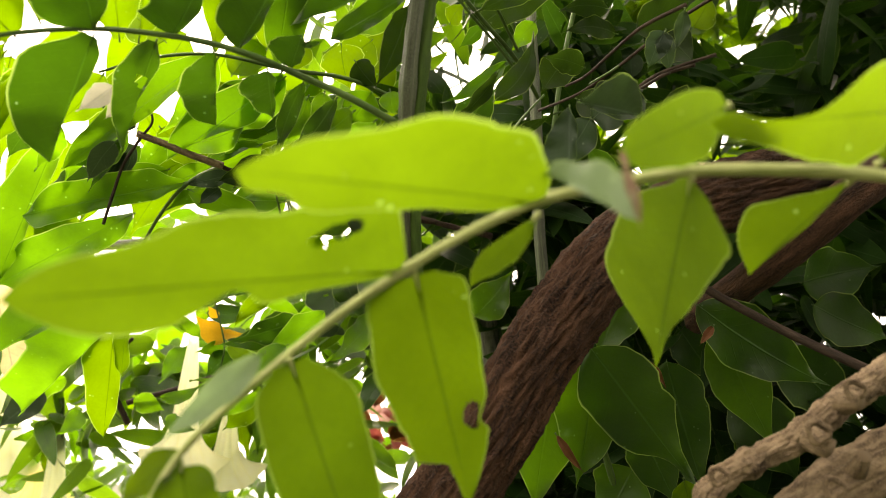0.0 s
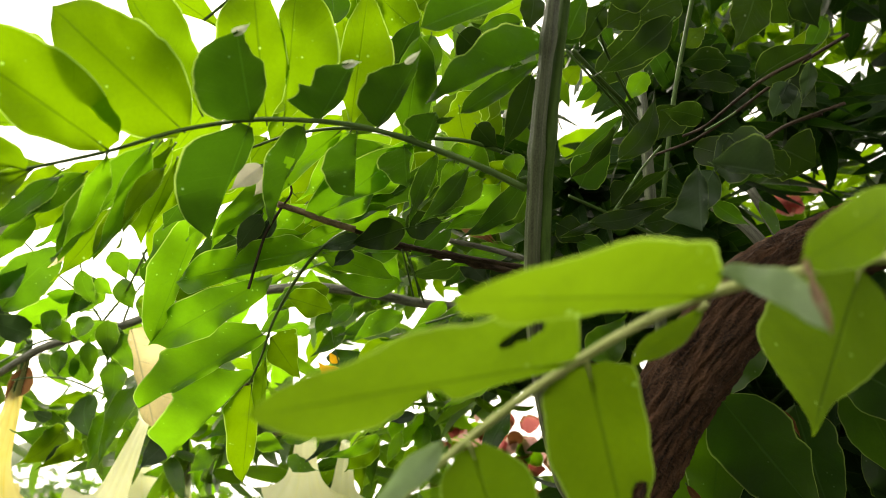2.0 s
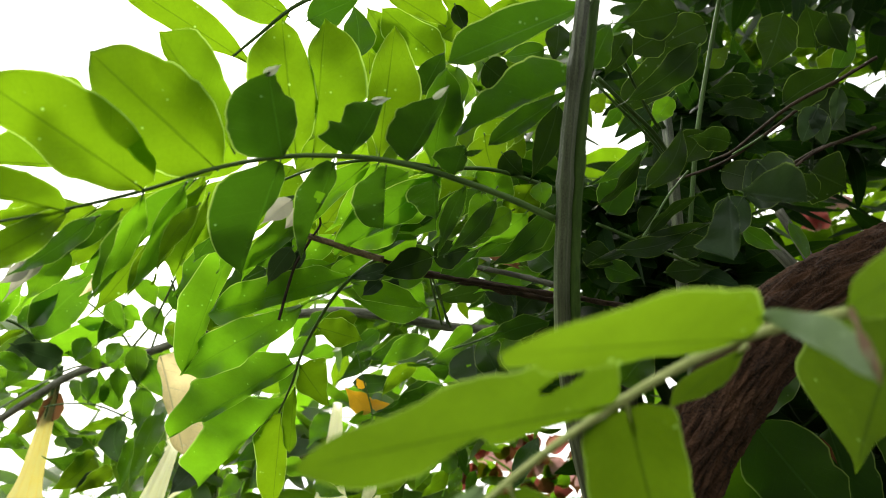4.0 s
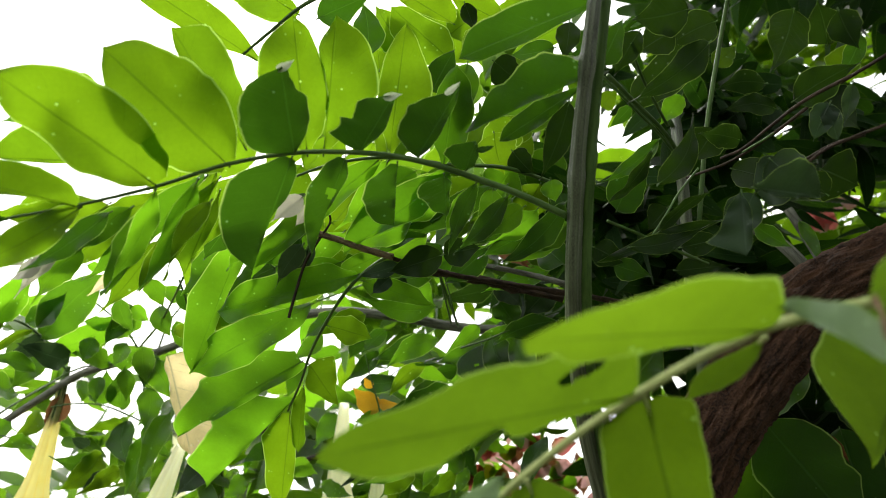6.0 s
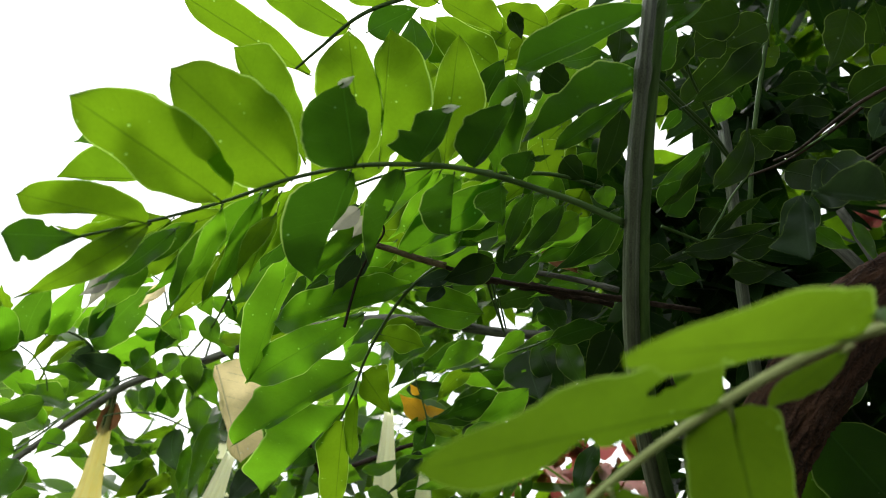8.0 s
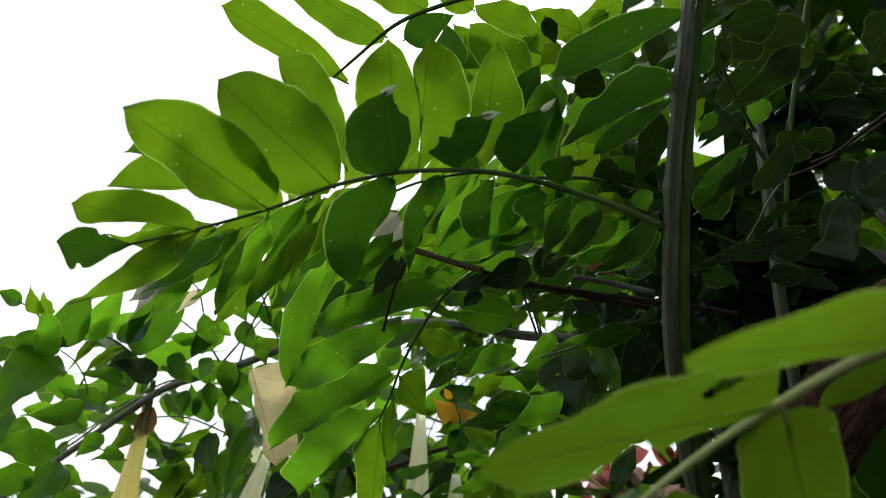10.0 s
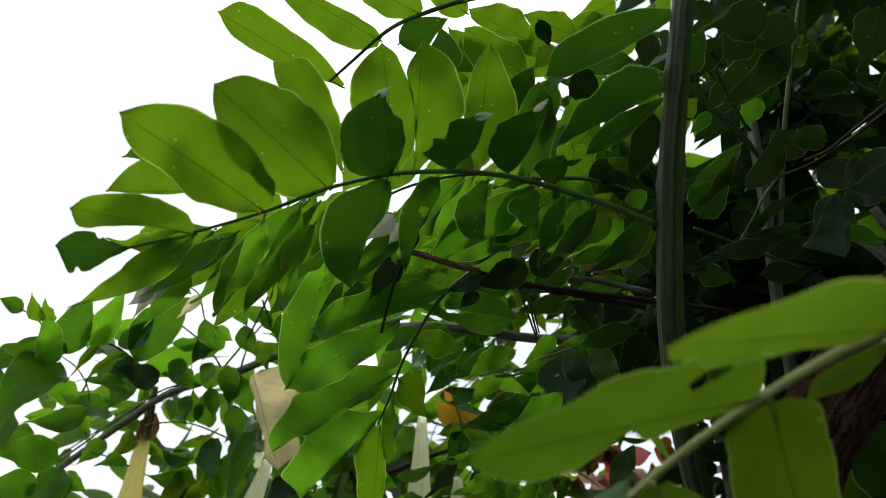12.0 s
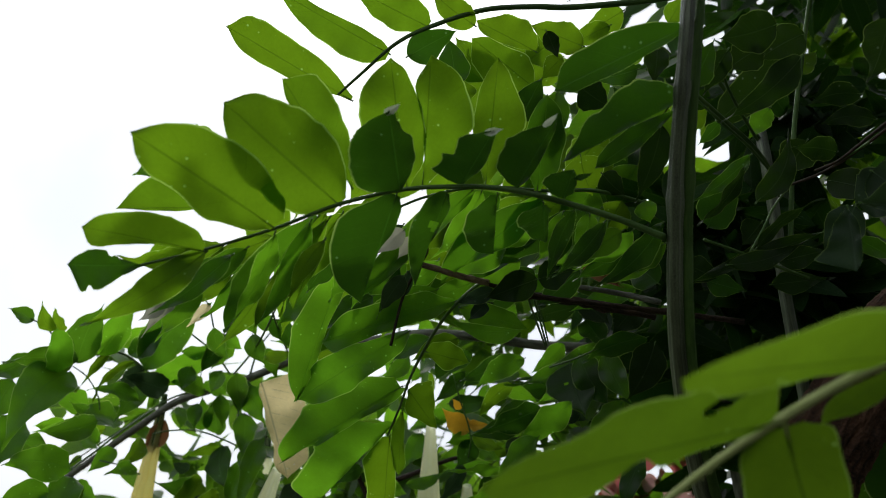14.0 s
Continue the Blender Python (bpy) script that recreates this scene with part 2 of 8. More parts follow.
def tube(bm, points, r0, r1, sides=10, steps=8, rough=0.0, ribs=0, knots=(), furrow=0.0, seed=0, slot=0):
    """A tapered, slightly uneven tube along a smooth line; knots are (place along 0..1, swelling, length)."""
    line = curve_points(points, steps)
    uvl = bm.loops.layers.uv.verify()
    rings, run, uvs = [], 0.0, []
    up = Vector((0.3, 0.2, 0.93)).normalized()
    for i, c in enumerate(line):
        d = (line[min(i + 1, len(line) - 1)] - line[max(i - 1, 0)]).normalized()
        up = (up - d * up.dot(d)).normalized()
        x = d.cross(up)
        t = i / (len(line) - 1)
        r = r0 + (r1 - r0) * t
        for where, swell, length in knots:
            r *= 1 + swell * math.exp(-(((t - where) / length) ** 2))
        if i:
            run += (c - line[i - 1]).length
        ring = []
        for k in range(sides):
            a = 2 * math.pi * k / sides
            w = r * (1 + (0.10 * math.cos(ribs * a) if ribs else 0))
            if rough:
                q = Vector((math.cos(a) * 1.6, math.sin(a) * 1.6, run / r0 * 0.5 + seed * 7.1))
                w *= 1 + rough * noise.noise(q) + rough * 0.5 * noise.noise(q * 2.7)
            if furrow:
                tw = a + run * 3.0
                q = Vector((math.cos(tw) * 6.5, math.sin(tw) * 6.5, run * 34.0))
                w += furrow * (1 - 2.2 * abs(noise.noise(q))) + furrow * 0.5 * noise.noise(q * 3.1)
            ring.append(bm.verts.new(c + (x * math.cos(a) + up * math.sin(a)) * w))
        rings.append(ring)
        uvs.append((run, r))
    for i in range(len(rings) - 1):
        for k in range(sides):
            f = bm.faces.new((rings[i][k], rings[i][(k + 1) % sides], rings[i + 1][(k + 1) % sides], rings[i + 1][k]))
            f.material_index = slot
            for loop, (j, kk) in zip(f.loops, ((i, k), (i, k + 1), (i + 1, k + 1), (i + 1, k))):
                loop[uvl].uv = (uvs[j][0], 2 * math.pi * r0 * kk / sides)
    for ring in (rings[0], list(reversed(rings[-1]))):
        f = bm.faces.new(list(reversed(ring)))
        f.material_index = slot


SHAPES = {  # rise at the base, fall at the tip, drawn-out point
    "oval": (0.62, 1.10, 0.06),
    "oblong": (0.32, 0.40, 0.03),
    "lance": (0.85, 1.55, 0.05),
    "long": (0.72, 1.32, 0.05),
    "drop": (0.38, 0.75, 0.12),
    "round": (0.5, 0.5, 0.03),
}


def blade(bm, base, tip, width, face, shape="long", side=0.0, bow=0.0, fold=0.12, wave=0.02, twist=0.0, bites=(), holes=(), edges=None, seed=0, nu=24, nv=8, stalk=0.0, stalk_r=0.0008):
    """One leaf blade from base to tip. face: the way its surface looks; side: bend within the blade; bow: bend out of it;
    edges: the breadth of either half at even steps, as shares of the length; bites: (along, -1 or 1, depth, reach); holes: (along, across -1..1, half length, half breadth)."""
    rng = random.Random(seed * 7919 + 13)
    base, tip, face = Vector(base), Vector(tip), Vector(face)
    along = tip - base
    length = along.length
    along.normalize()
    face = (face - along * face.dot(along)).normalized()
    across = along.cross(face)
    rise, fall, point = SHAPES[shape]
    peak = rise / (rise + fall)
    top = peak**rise * (1 - peak) ** fall
    ph = [rng.uniform(0, 6.28) for _ in range(5)]
    uvl = bm.loops.layers.uv.verify()
    grid = {}
    for i in range(nu + 1):
        s = 0.5 - 0.5 * math.cos(math.pi * (i / nu)) * (0.25 + 0.75) if nu > 10 else i / nu
        s = 0.55 * s + 0.45 * i / nu
        body = min(s / (1 - point), 1.0)
        w0 = (max(body, 1e-4) ** rise * max(1 - body, 0) ** fall) / top
        w0 = max(w0, 0.07 * (1 - s) / max(point, 1e-3) * 0.6 if point and s > 0.8 else 0.0) if s < 1 else 0.0
        mid = base + along * (s * length) + across * (side * length * 4 * s * (1 - s)) + face * (bow * length * 4 * s * (1 - s))
        tw = twist * s
        ax = across * math.cos(tw) + face * math.sin(tw)
        fx = face * math.cos(tw) - across * math.sin(tw)
        for j in range(nv + 1):
            v = 2 * j / nv - 1
            w = w0 * width * 0.5 * (1 + 0.035 * math.sin(9 * s + ph[0] + (v > 0) * ph[1]) + 0.02 * math.sin(23 * s + ph[2]))
            if edges:
                half = edges[v > 0]
                at = s * (len(half) - 1)
                lo = min(int(at), len(half) - 2)
                f = at - lo
                p0, p1, p2, p3 = half[max(lo - 1, 0)], half[lo], half[lo + 1], half[min(lo + 2, len(half) - 1)]
                w = length * max(0.0, p1 + 0.5 * f * (p2 - p0 + f * (2 * p0 - 5 * p1 + 4 * p2 - p3 + f * (3 * (p1 - p2) + p3 - p0))))
            for bs, bside, depth, reach in bites:
                if v * bside > 0:
                    w *= 1 - depth * max(0.0, 1 - (abs(s - bs) / reach) ** 2.2) * (1 + 0.25 * math.sin(90 * s + ph[3]))
            if abs(v) > 0.6:
                w *= 1 + (0.05 if edges else 0.09) * noise.noise(Vector((s * 9, (v > 0) * 5.3, seed * 3.7))) + (0.025 if edges else 0.05) * noise.noise(Vector((s * 30, (v > 0) * 2.9, seed * 1.3)))
            lift = fold * abs(v) ** 1.3 * w + wave * length * v * v * math.sin(16 * s + ph[4] + (v > 0) * 1.7)
            grid[i, j] = bm.verts.new(mid + ax * (v * w) + fx * lift)
            grid[i, j, 0] = (s, 0.5 + v * 0.5)
            grid[i, j, 1] = (s, v)
    for i in range(nu):
        for j in range(nv):
            cs, cv = (grid[i, j, 1][0] + grid[i + 1, j, 1][0]) / 2, (grid[i, j, 1][1] + grid[i, j + 1, 1][1]) / 2
            if any(((cs - hs) / rs) ** 2 + ((cv - hv) / rv) ** 2 < 1 for hs, hv, rs, rv in holes):
                continue
            keys = ((i, j), (i + 1, j), (i + 1, j + 1), (i, j + 1))
            f = bm.faces.new([grid[k] for k in keys])
            for loop, k in zip(f.loops, keys):
                loop[uvl].uv = grid[(*k, 0)]
    loose = [vert for vert in bm.verts if not vert.link_faces]
    for vert in loose if holes else ():
        bm.verts.remove(vert)
    if stalk:
        def on(s):
            return base + along * (s * length) + across * (side * length * 4 * s * (1 - s)) + face * (bow * length * 4 * s * (1 - s) - stalk_r * 0.4)
        tube(bm, [base - along * stalk - face * 0.0005, on(0.01), on(0.06), on(0.14)], stalk_r * 1.2, stalk_r * 0.1, 6, 4, slot=1)


def leaf(parent, base, tip, width, face, mat=None, shape="long", name="leaflet", label="", stalk=0.002, stalk_r=0.0006, rib=None, **more):
    bm = bmesh.new()
    leaf.count += 1
    rng = random.Random(leaf.count)
    more.setdefault("bow", rng.uniform(-0.08, 0.08) if not more.get("edges") else rng.uniform(-0.02, 0.02))
    more.setdefault("wave", rng.uniform(0.02, 0.045))
    more.setdefault("side", rng.uniform(-0.05, 0.05) if not more.get("edges") else 0.0)
    more.setdefault("twist", rng.uniform(-0.5, 0.5) if not more.get("edges") else 0.0)
    blade(bm, base, tip, width, face, shape, seed=leaf.count, stalk=stalk, stalk_r=stalk_r, **more)
    return part(name, bm, [mat or FRESH, rib or STALK], parent, label)


leaf.count = 0


def stick(name, parent, points, r0, r1, mat, label="", **more):
    bm = bmesh.new()
    tube(bm, points, r0, r1, **more)
    return part(name, bm, mat, parent, label)


def thing(name, at, label, category, group="", kind=""):
    ob = new(name)
    ob.location, ob.empty_display_size = at, 0.02
    return tagged(ob, label, category, group, kind)


def trumpet(parent, top, mouth, radius, mat, calyx):
    """A hanging trumpet flower: a long fluted tube that flares to five drawn-out points, in a green calyx."""
    top, mouth = Vector(top), Vector(mouth)
    axis = mouth - top
    length = axis.length
    axis.normalize()
    x = axis.orthogonal().normalized()
    y = axis.cross(x)
    bm = bmesh.new()
    uvl = bm.loops.layers.uv.verify()
    n, m = 40, 18
    rings = []
    for i in range(m + 1):
        s = i / m
        flare = max(0.0, (s - 0.55) / 0.45)
        r = 0.0065 + 0.0175 * s + (radius - 0.024) * flare**2.4
        ring = []
        for k in range(n):
            a = 2 * math.pi * k / n
            lobe = 0.5 + 0.5 * math.cos(5 * a)
            w = r * (1 + 0.06 * math.cos(10 * a) * (1 - flare)) * (1 + 0.35 * flare**3 * lobe**3)
            curl = -0.25 * radius * flare**4 * lobe**2
            ring.append(bm.verts.new(top + axis * (s * length + curl) + (x * math.cos(a) + y * math.sin(a)) * w))
        rings.append(ring)
    for i in range(m):
        for k in range(n):
            f = bm.faces.new((rings[i][k], rings[i][(k + 1) % n], rings[i + 1][(k + 1) % n], rings[i + 1][k]))
            for loop, (j, kk) in zip(f.loops, ((i, k), (i, k + 1), (i + 1, k + 1), (i + 1, k))):
                loop[uvl].uv = (j / m, kk / n)
    ob = part("trumpet_flower", bm, mat, parent, "hanging trumpet flower with flared mouth")
    if calyx:
        bm = bmesh.new()
        tube(bm, [top - axis * 0.03, top - axis * 0.012, top + axis * 0.02, top + axis * 0.06], 0.004, 0.0100, 14, 6, ribs=5)
        part("calyx", bm, STALK, ob)
    return ob


def frond(parent, points, pairs, length, width, mats, seed, face=(0.1, -0.85, -0.5)):
    """A compound leaf: a thin stalk with drooping, pointed leaflets in uneven pairs and one at its end."""
    rng = random.Random(seed)
    stalk = stick("compound_leaf", parent, points, 0.0017, 0.0008, STALK)
    line = curve_points(points, 12)
    n = Vector(face).normalized()
    for k in range(2 * pairs + 1):
        u = 1.0 if k == 2 * pairs else (k // 2 + 0.55 + rng.uniform(-0.15, 0.15)) / pairs
        i = min(int(u * (len(line) - 1)), len(line) - 2)
        d = (line[i + 1] - line[i]).normalized()
        out = d.cross(n).normalized() * (0 if k == 2 * pairs else (1 if k % 2 else -1) * rng.uniform(0.6, 1.0))
        way = (out + d * rng.uniform(0.5, 0.9) + Vector((0, 0, -rng.uniform(0.1, 0.45)))).normalized()
        base = line[i] + way * 0.004
        tilt = n + Vector((rng.gauss(0, 0.3), rng.gauss(0, 0.15), rng.gauss(0, 0.3)))
        size = rng.uniform(0.8, 1.15) * (0.75 + 0.5 * math.sin(math.pi * min(u, 0.9)))
        leaf(stalk, base, base + way * length * size, width * size, tilt, mats[(k * 7 + seed) % len(mats)], rng.choice(("long", "lance", "lance")), fold=rng.uniform(0.1, 0.4))
    return stalk


def fuzz(parent, points, radius, count, length, mat, seed=1):
    """Fine hairs standing off a stalk."""
    rng = random.Random(seed)
    line = curve_points(points, 10)
    verts, faces = [], []
    for _ in range(count):
        i = rng.randrange(len(line) - 1)
        a, b = line[i], line[i + 1]
        d = (b - a).normalized()
        o = Vector((rng.gauss(0, 1), rng.gauss(0, 1), rng.gauss(0, 1)))
        o = (o - d * o.dot(d)).normalized()
        p = a.lerp(b, rng.random()) + o * radius * 0.9
        q = p + (o + d * rng.uniform(-0.5, 0.5)).normalized() * length * rng.uniform(0.5, 1.2)
        w = d * 0.00006
        verts += [p - w, p + w, q]
        faces.append((len(verts) - 3, len(verts) - 2, len(verts) - 1))
    me = bpy.data.meshes.new("hairs")
    me.from_pydata(verts, [], faces)
    me.materials.append(mat)
    ob = new("hairs", me)
    ob.parent, ob.matrix_parent_inverse = parent, Matrix.Translation(-parent.location)
    return tagged(ob, kind="stuff")


def ring_knot(parent, centre, radius):
    """The hollow collar of a broken-off side branch, facing the path."""
    bm = bmesh.new()
    c, face = Vector(centre), Vector((-0.3, -0.85, -0.3)).normalized()
    x = face.orthogonal().normalized()
    y = face.cross(x)
    tube(bm, [c + (x * math.cos(a) + y * math.sin(a)) * radius * (1 + 0.15 * math.sin(3 * a)) for a in [2 * math.pi * k / 9 for k in range(10)]], radius * 0.38, radius * 0.38, 8, 4, rough=0.3)
    return part("knot", bm, DEADWOOD, parent)



# ---- the shrub with the arching compound leaves ----
shrub = thing("shrub", (0.12, 0.5, 0.0), "leafy green shrub with ribbed grey-green stem and arching compound leaves", "shrub")
stick("stem", shrub, [(0.0886, 0.3605, 1.8527), (0.0886, 0.3772, 1.8127), (0.0905, 0.4038, 1.7752), (0.0930, 0.4283, 1.7429), (0.0975, 0.4520, 1.7127), (0.1024, 0.4763, 1.6812), (0.1131, 0.5141, 1.6439), (0.1335, 0.5670, 1.5980), (0.1647, 0.6332, 1.5477), (0.2224, 0.7371, 1.4631), (0.3555, 1.0621, 1.0668), (0.6022, 1.9203, -0.1760)], 0.0040, 0.0067, STEM, "ribbed grey-green main stem", sides=28, ribs=7, rough=0.05, knots=((0.14, 0.25, 0.012), (0.30, 0.2, 0.02)))
stick("shoot", shrub, [(0.0977, 0.3654, 1.8580), (0.0973, 0.3823, 1.8175), (0.0993, 0.4105, 1.7760), (0.1023, 0.4364, 1.7352), (0.1052, 0.4540, 1.7142), (0.1104, 0.4783, 1.6826), (0.1213, 0.5162, 1.6452), (0.1422, 0.5692, 1.5991), (0.1740, 0.6356, 1.5487), (0.2327, 0.7396, 1.4639), (0.3625, 1.0649, 1.0663)], 0.0029, 0.0068, STALK, "", sides=18, ribs=5, rough=0.05, knots=((0.27, 0.25, 0.012),))
stick("stem", shrub, [(0.2265, 0.6285, 2.0266), (0.2345, 0.6445, 1.9604), (0.2412, 0.6467, 1.9015), (0.2582, 0.6763, 1.8281), (0.2711, 0.7018, 1.7650), (0.2963, 0.7398, 1.6710), (0.3168, 0.7823, 1.5659)], 0.0051, 0.0063, STEM, "", sides=16, ribs=5)
stick("shoot", shrub, [(0.2812, 0.5881, 2.0733), (0.2794, 0.6227, 2.0143), (0.2716, 0.6477, 1.9257), (0.2708, 0.6758, 1.8293), (0.2710, 0.6910, 1.7918)], 0.0023, 0.0026, STALK, "", sides=10)
stick("side_branch", shrub, [(0.2433, 0.6328, 1.8557), (0.2617, 0.5729, 1.8439), (0.2810, 0.5275, 1.8496), (0.3036, 0.4791, 1.8625), (0.3271, 0.4429, 1.8719)], 0.0013, 0.0014, CHAR, "")
stick("side_branch", shrub, [(0.2309, 0.4406, 1.7441), (0.2482, 0.4335, 1.7619), (0.2658, 0.4277, 1.7761), (0.3023, 0.4205, 1.7939)], 0.0009, 0.0012, CHAR, "")
stick("side_branch", shrub, [(0.1301, 0.4991, 1.8665), (0.1605, 0.5236, 1.8591), (0.1986, 0.5658, 1.8614), (0.2354, 0.6113, 1.8557)], 0.0018, 0.0021, STALK, "")
stick("side_branch", shrub, [(0.1763, 0.5918, 1.9572), (0.2073, 0.6201, 1.9407), (0.2337, 0.6405, 1.9168)], 0.0022, 0.0023, STALK, "")

# the large arching compound leaf
frond_a = stick("compound_leaf", shrub, [(0.0908, 0.4511, 1.7139), (0.0594, 0.4455, 1.7228), (0.0262, 0.4407, 1.7294), (-0.0016, 0.4283, 1.7292), (-0.0281, 0.4242, 1.7300), (-0.0552, 0.4205, 1.7271), (-0.0888, 0.4161, 1.7200), (-0.1270, 0.4098, 1.7034), (-0.1649, 0.4102, 1.6841), (-0.2077, 0.4097, 1.6660), (-0.2440, 0.4078, 1.6523)], 0.0025, 0.0008, STALK, "arching compound leaf with broad leaflets", sides=10)
leaf(frond_a, (-0.1647, 0.4090, 1.6843), (-0.2302, 0.3331, 1.7033), 0.05, (0.58, -0.63, -0.51), FRESH, edges=((0.019, 0.043, 0.086, 0.114, 0.136, 0.158, 0.18, 0.182, 0.169, 0.152, 0.14, 0.135, 0.14, 0.14, 0.115, 0.075, 0), (0.081, 0.18, 0.21, 0.236, 0.256, 0.275, 0.284, 0.29, 0.292, 0.284, 0.272, 0.26, 0.245, 0.215, 0.165, 0.09, 0)), bow=0.03, nu=30, nv=12)
leaf(frond_a, (-0.1270, 0.4143, 1.7057), (-0.1930, 0.3572, 1.7421), 0.05, (0.36, -0.76, -0.53), FRESH, edges=((0.061, 0.135, 0.192, 0.249, 0.269, 0.28, 0.292, 0.285, 0.274, 0.262, 0.243, 0.224, 0.202, 0.176, 0.132, 0.081, 0), (0.068, 0.151, 0.214, 0.254, 0.292, 0.303, 0.313, 0.322, 0.319, 0.316, 0.31, 0.283, 0.255, 0.222, 0.189, 0.124, 0)), bow=0.02, nu=28, nv=12)
leaf(frond_a, (-0.1244, 0.4322, 1.7283), (-0.1678, 0.3774, 1.7754), 0.05, (0.30, -0.75, -0.59), FRESH, edges=((0, 0, 0.001, 0.008, 0.016, 0.024, 0.03, 0.035, 0.041, 0.051, 0.062, 0.039, 0), (0.023, 0.051, 0.099, 0.145, 0.191, 0.216, 0.235, 0.254, 0.262, 0.26, 0.252, 0.216, 0)), nu=24)
leaf(frond_a, (-0.2062, 0.4082, 1.6647), (-0.2685, 0.3751, 1.6622), 0.05, (0.45, -0.82, -0.35), FRESH, edges=((0.004, 0.008, 0.017, 0.021, 0.022, 0.024, 0.041, 0.06, 0.082, 0.11, 0.138, 0.124, 0), (0.074, 0.164, 0.198, 0.219, 0.241, 0.24, 0.234, 0.229, 0.21, 0.18, 0.151, 0.101, 0)), bow=0.05, nu=24)
leaf(frond_a, (-0.2059, 0.4103, 1.6648), (-0.2717, 0.4075, 1.6102), 0.0213, (0.14, -0.98, -0.12), FRESH, "long", side=-0.05)
leaf(frond_a, (-0.2426, 0.4079, 1.6524), (-0.2754, 0.3836, 1.6408), 0.05, (0.63, -0.73, -0.27), DEEP, edges=((0.021, 0.047, 0.095, 0.143, 0.196, 0.249, 0.302, 0.355, 0.369, 0.37, 0.371, 0.179, 0), (0.013, 0.028, 0.055, 0.081, 0.109, 0.158, 0.208, 0.22, 0.226, 0.218, 0.166, 0.106, 0)), bites=((0.45, 1, 0.3, 0.05), (0.7, -1, 0.28, 0.04)), wave=0.05, nu=40, nv=12)
leaf(frond_a, (-0.2198, 0.4263, 1.7027), (-0.2748, 0.4160, 1.6934), 0.05, (0.24, -0.87, -0.43), FRESH, edges=((0.005, 0.01, 0.02, 0.03, 0.033, 0.031, 0.028, 0.026, 0.023, 0.013, 0.004, 0, 0), (0.057, 0.127, 0.254, 0.331, 0.341, 0.352, 0.362, 0.373, 0.317, 0.259, 0.189, 0.094, 0)))
leaf(frond_a, (-0.2518, 0.4294, 1.6645), (-0.2013, 0.4267, 1.6782), 0.0184, (0.08, -0.88, -0.46), FRESH, "long")
leaf(frond_a, (-0.1928, 0.4206, 1.6681), (-0.2491, 0.4437, 1.6307), 0.0153, (-0.21, -0.94, -0.27), DEEP, "long")
# overlapped leaflets; DEEP puts their self-shadow into the green
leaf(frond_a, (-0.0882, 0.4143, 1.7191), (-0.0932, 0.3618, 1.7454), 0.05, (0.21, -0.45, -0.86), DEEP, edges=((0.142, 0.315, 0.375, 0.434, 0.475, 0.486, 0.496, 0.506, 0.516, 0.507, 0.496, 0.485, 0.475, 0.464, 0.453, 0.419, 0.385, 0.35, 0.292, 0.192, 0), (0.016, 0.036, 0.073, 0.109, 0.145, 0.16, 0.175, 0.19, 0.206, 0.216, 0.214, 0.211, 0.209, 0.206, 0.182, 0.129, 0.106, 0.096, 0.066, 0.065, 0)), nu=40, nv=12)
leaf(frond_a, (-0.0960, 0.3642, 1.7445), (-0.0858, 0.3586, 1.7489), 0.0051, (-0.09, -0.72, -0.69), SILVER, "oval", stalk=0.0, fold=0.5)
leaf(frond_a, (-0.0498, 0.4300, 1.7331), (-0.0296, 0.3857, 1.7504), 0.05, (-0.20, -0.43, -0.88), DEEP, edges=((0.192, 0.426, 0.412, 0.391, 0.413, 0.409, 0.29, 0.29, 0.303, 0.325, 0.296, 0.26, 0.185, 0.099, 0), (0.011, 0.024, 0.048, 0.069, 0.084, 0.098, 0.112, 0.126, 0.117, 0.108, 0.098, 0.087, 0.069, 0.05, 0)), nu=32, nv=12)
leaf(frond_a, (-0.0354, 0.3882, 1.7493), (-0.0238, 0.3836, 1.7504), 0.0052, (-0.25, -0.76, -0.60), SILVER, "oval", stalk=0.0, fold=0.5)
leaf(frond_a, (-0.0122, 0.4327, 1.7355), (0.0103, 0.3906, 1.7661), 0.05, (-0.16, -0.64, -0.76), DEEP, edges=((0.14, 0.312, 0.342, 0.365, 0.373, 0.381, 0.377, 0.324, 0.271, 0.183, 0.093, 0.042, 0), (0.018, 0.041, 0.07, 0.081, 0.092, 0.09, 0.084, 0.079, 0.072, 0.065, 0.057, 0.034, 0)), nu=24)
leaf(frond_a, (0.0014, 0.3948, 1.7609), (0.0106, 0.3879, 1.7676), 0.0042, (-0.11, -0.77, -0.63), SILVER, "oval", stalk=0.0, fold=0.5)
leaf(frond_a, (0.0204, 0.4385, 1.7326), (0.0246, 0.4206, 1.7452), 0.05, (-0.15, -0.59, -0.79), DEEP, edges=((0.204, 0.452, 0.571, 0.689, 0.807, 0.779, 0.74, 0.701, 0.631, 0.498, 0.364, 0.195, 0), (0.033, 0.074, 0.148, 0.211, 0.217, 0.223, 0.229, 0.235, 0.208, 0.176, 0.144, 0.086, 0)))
leaf(frond_a, (0.0252, 0.4246, 1.7408), (0.0378, 0.4194, 1.7434), 0.0044, (-0.23, -0.82, -0.53), DEEP, "long", stalk=0.0)
leaf(frond_a, (-0.0909, 0.4669, 1.7473), (-0.1058, 0.4106, 1.8208), 0.05, (0.18, -0.80, -0.57), FRESH, edges=((0.039, 0.086, 0.165, 0.2, 0.236, 0.272, 0.29, 0.291, 0.292, 0.264, 0.214, 0.125, 0), (0.03, 0.067, 0.134, 0.162, 0.188, 0.199, 0.194, 0.188, 0.174, 0.149, 0.121, 0.083, 0)), nu=24)
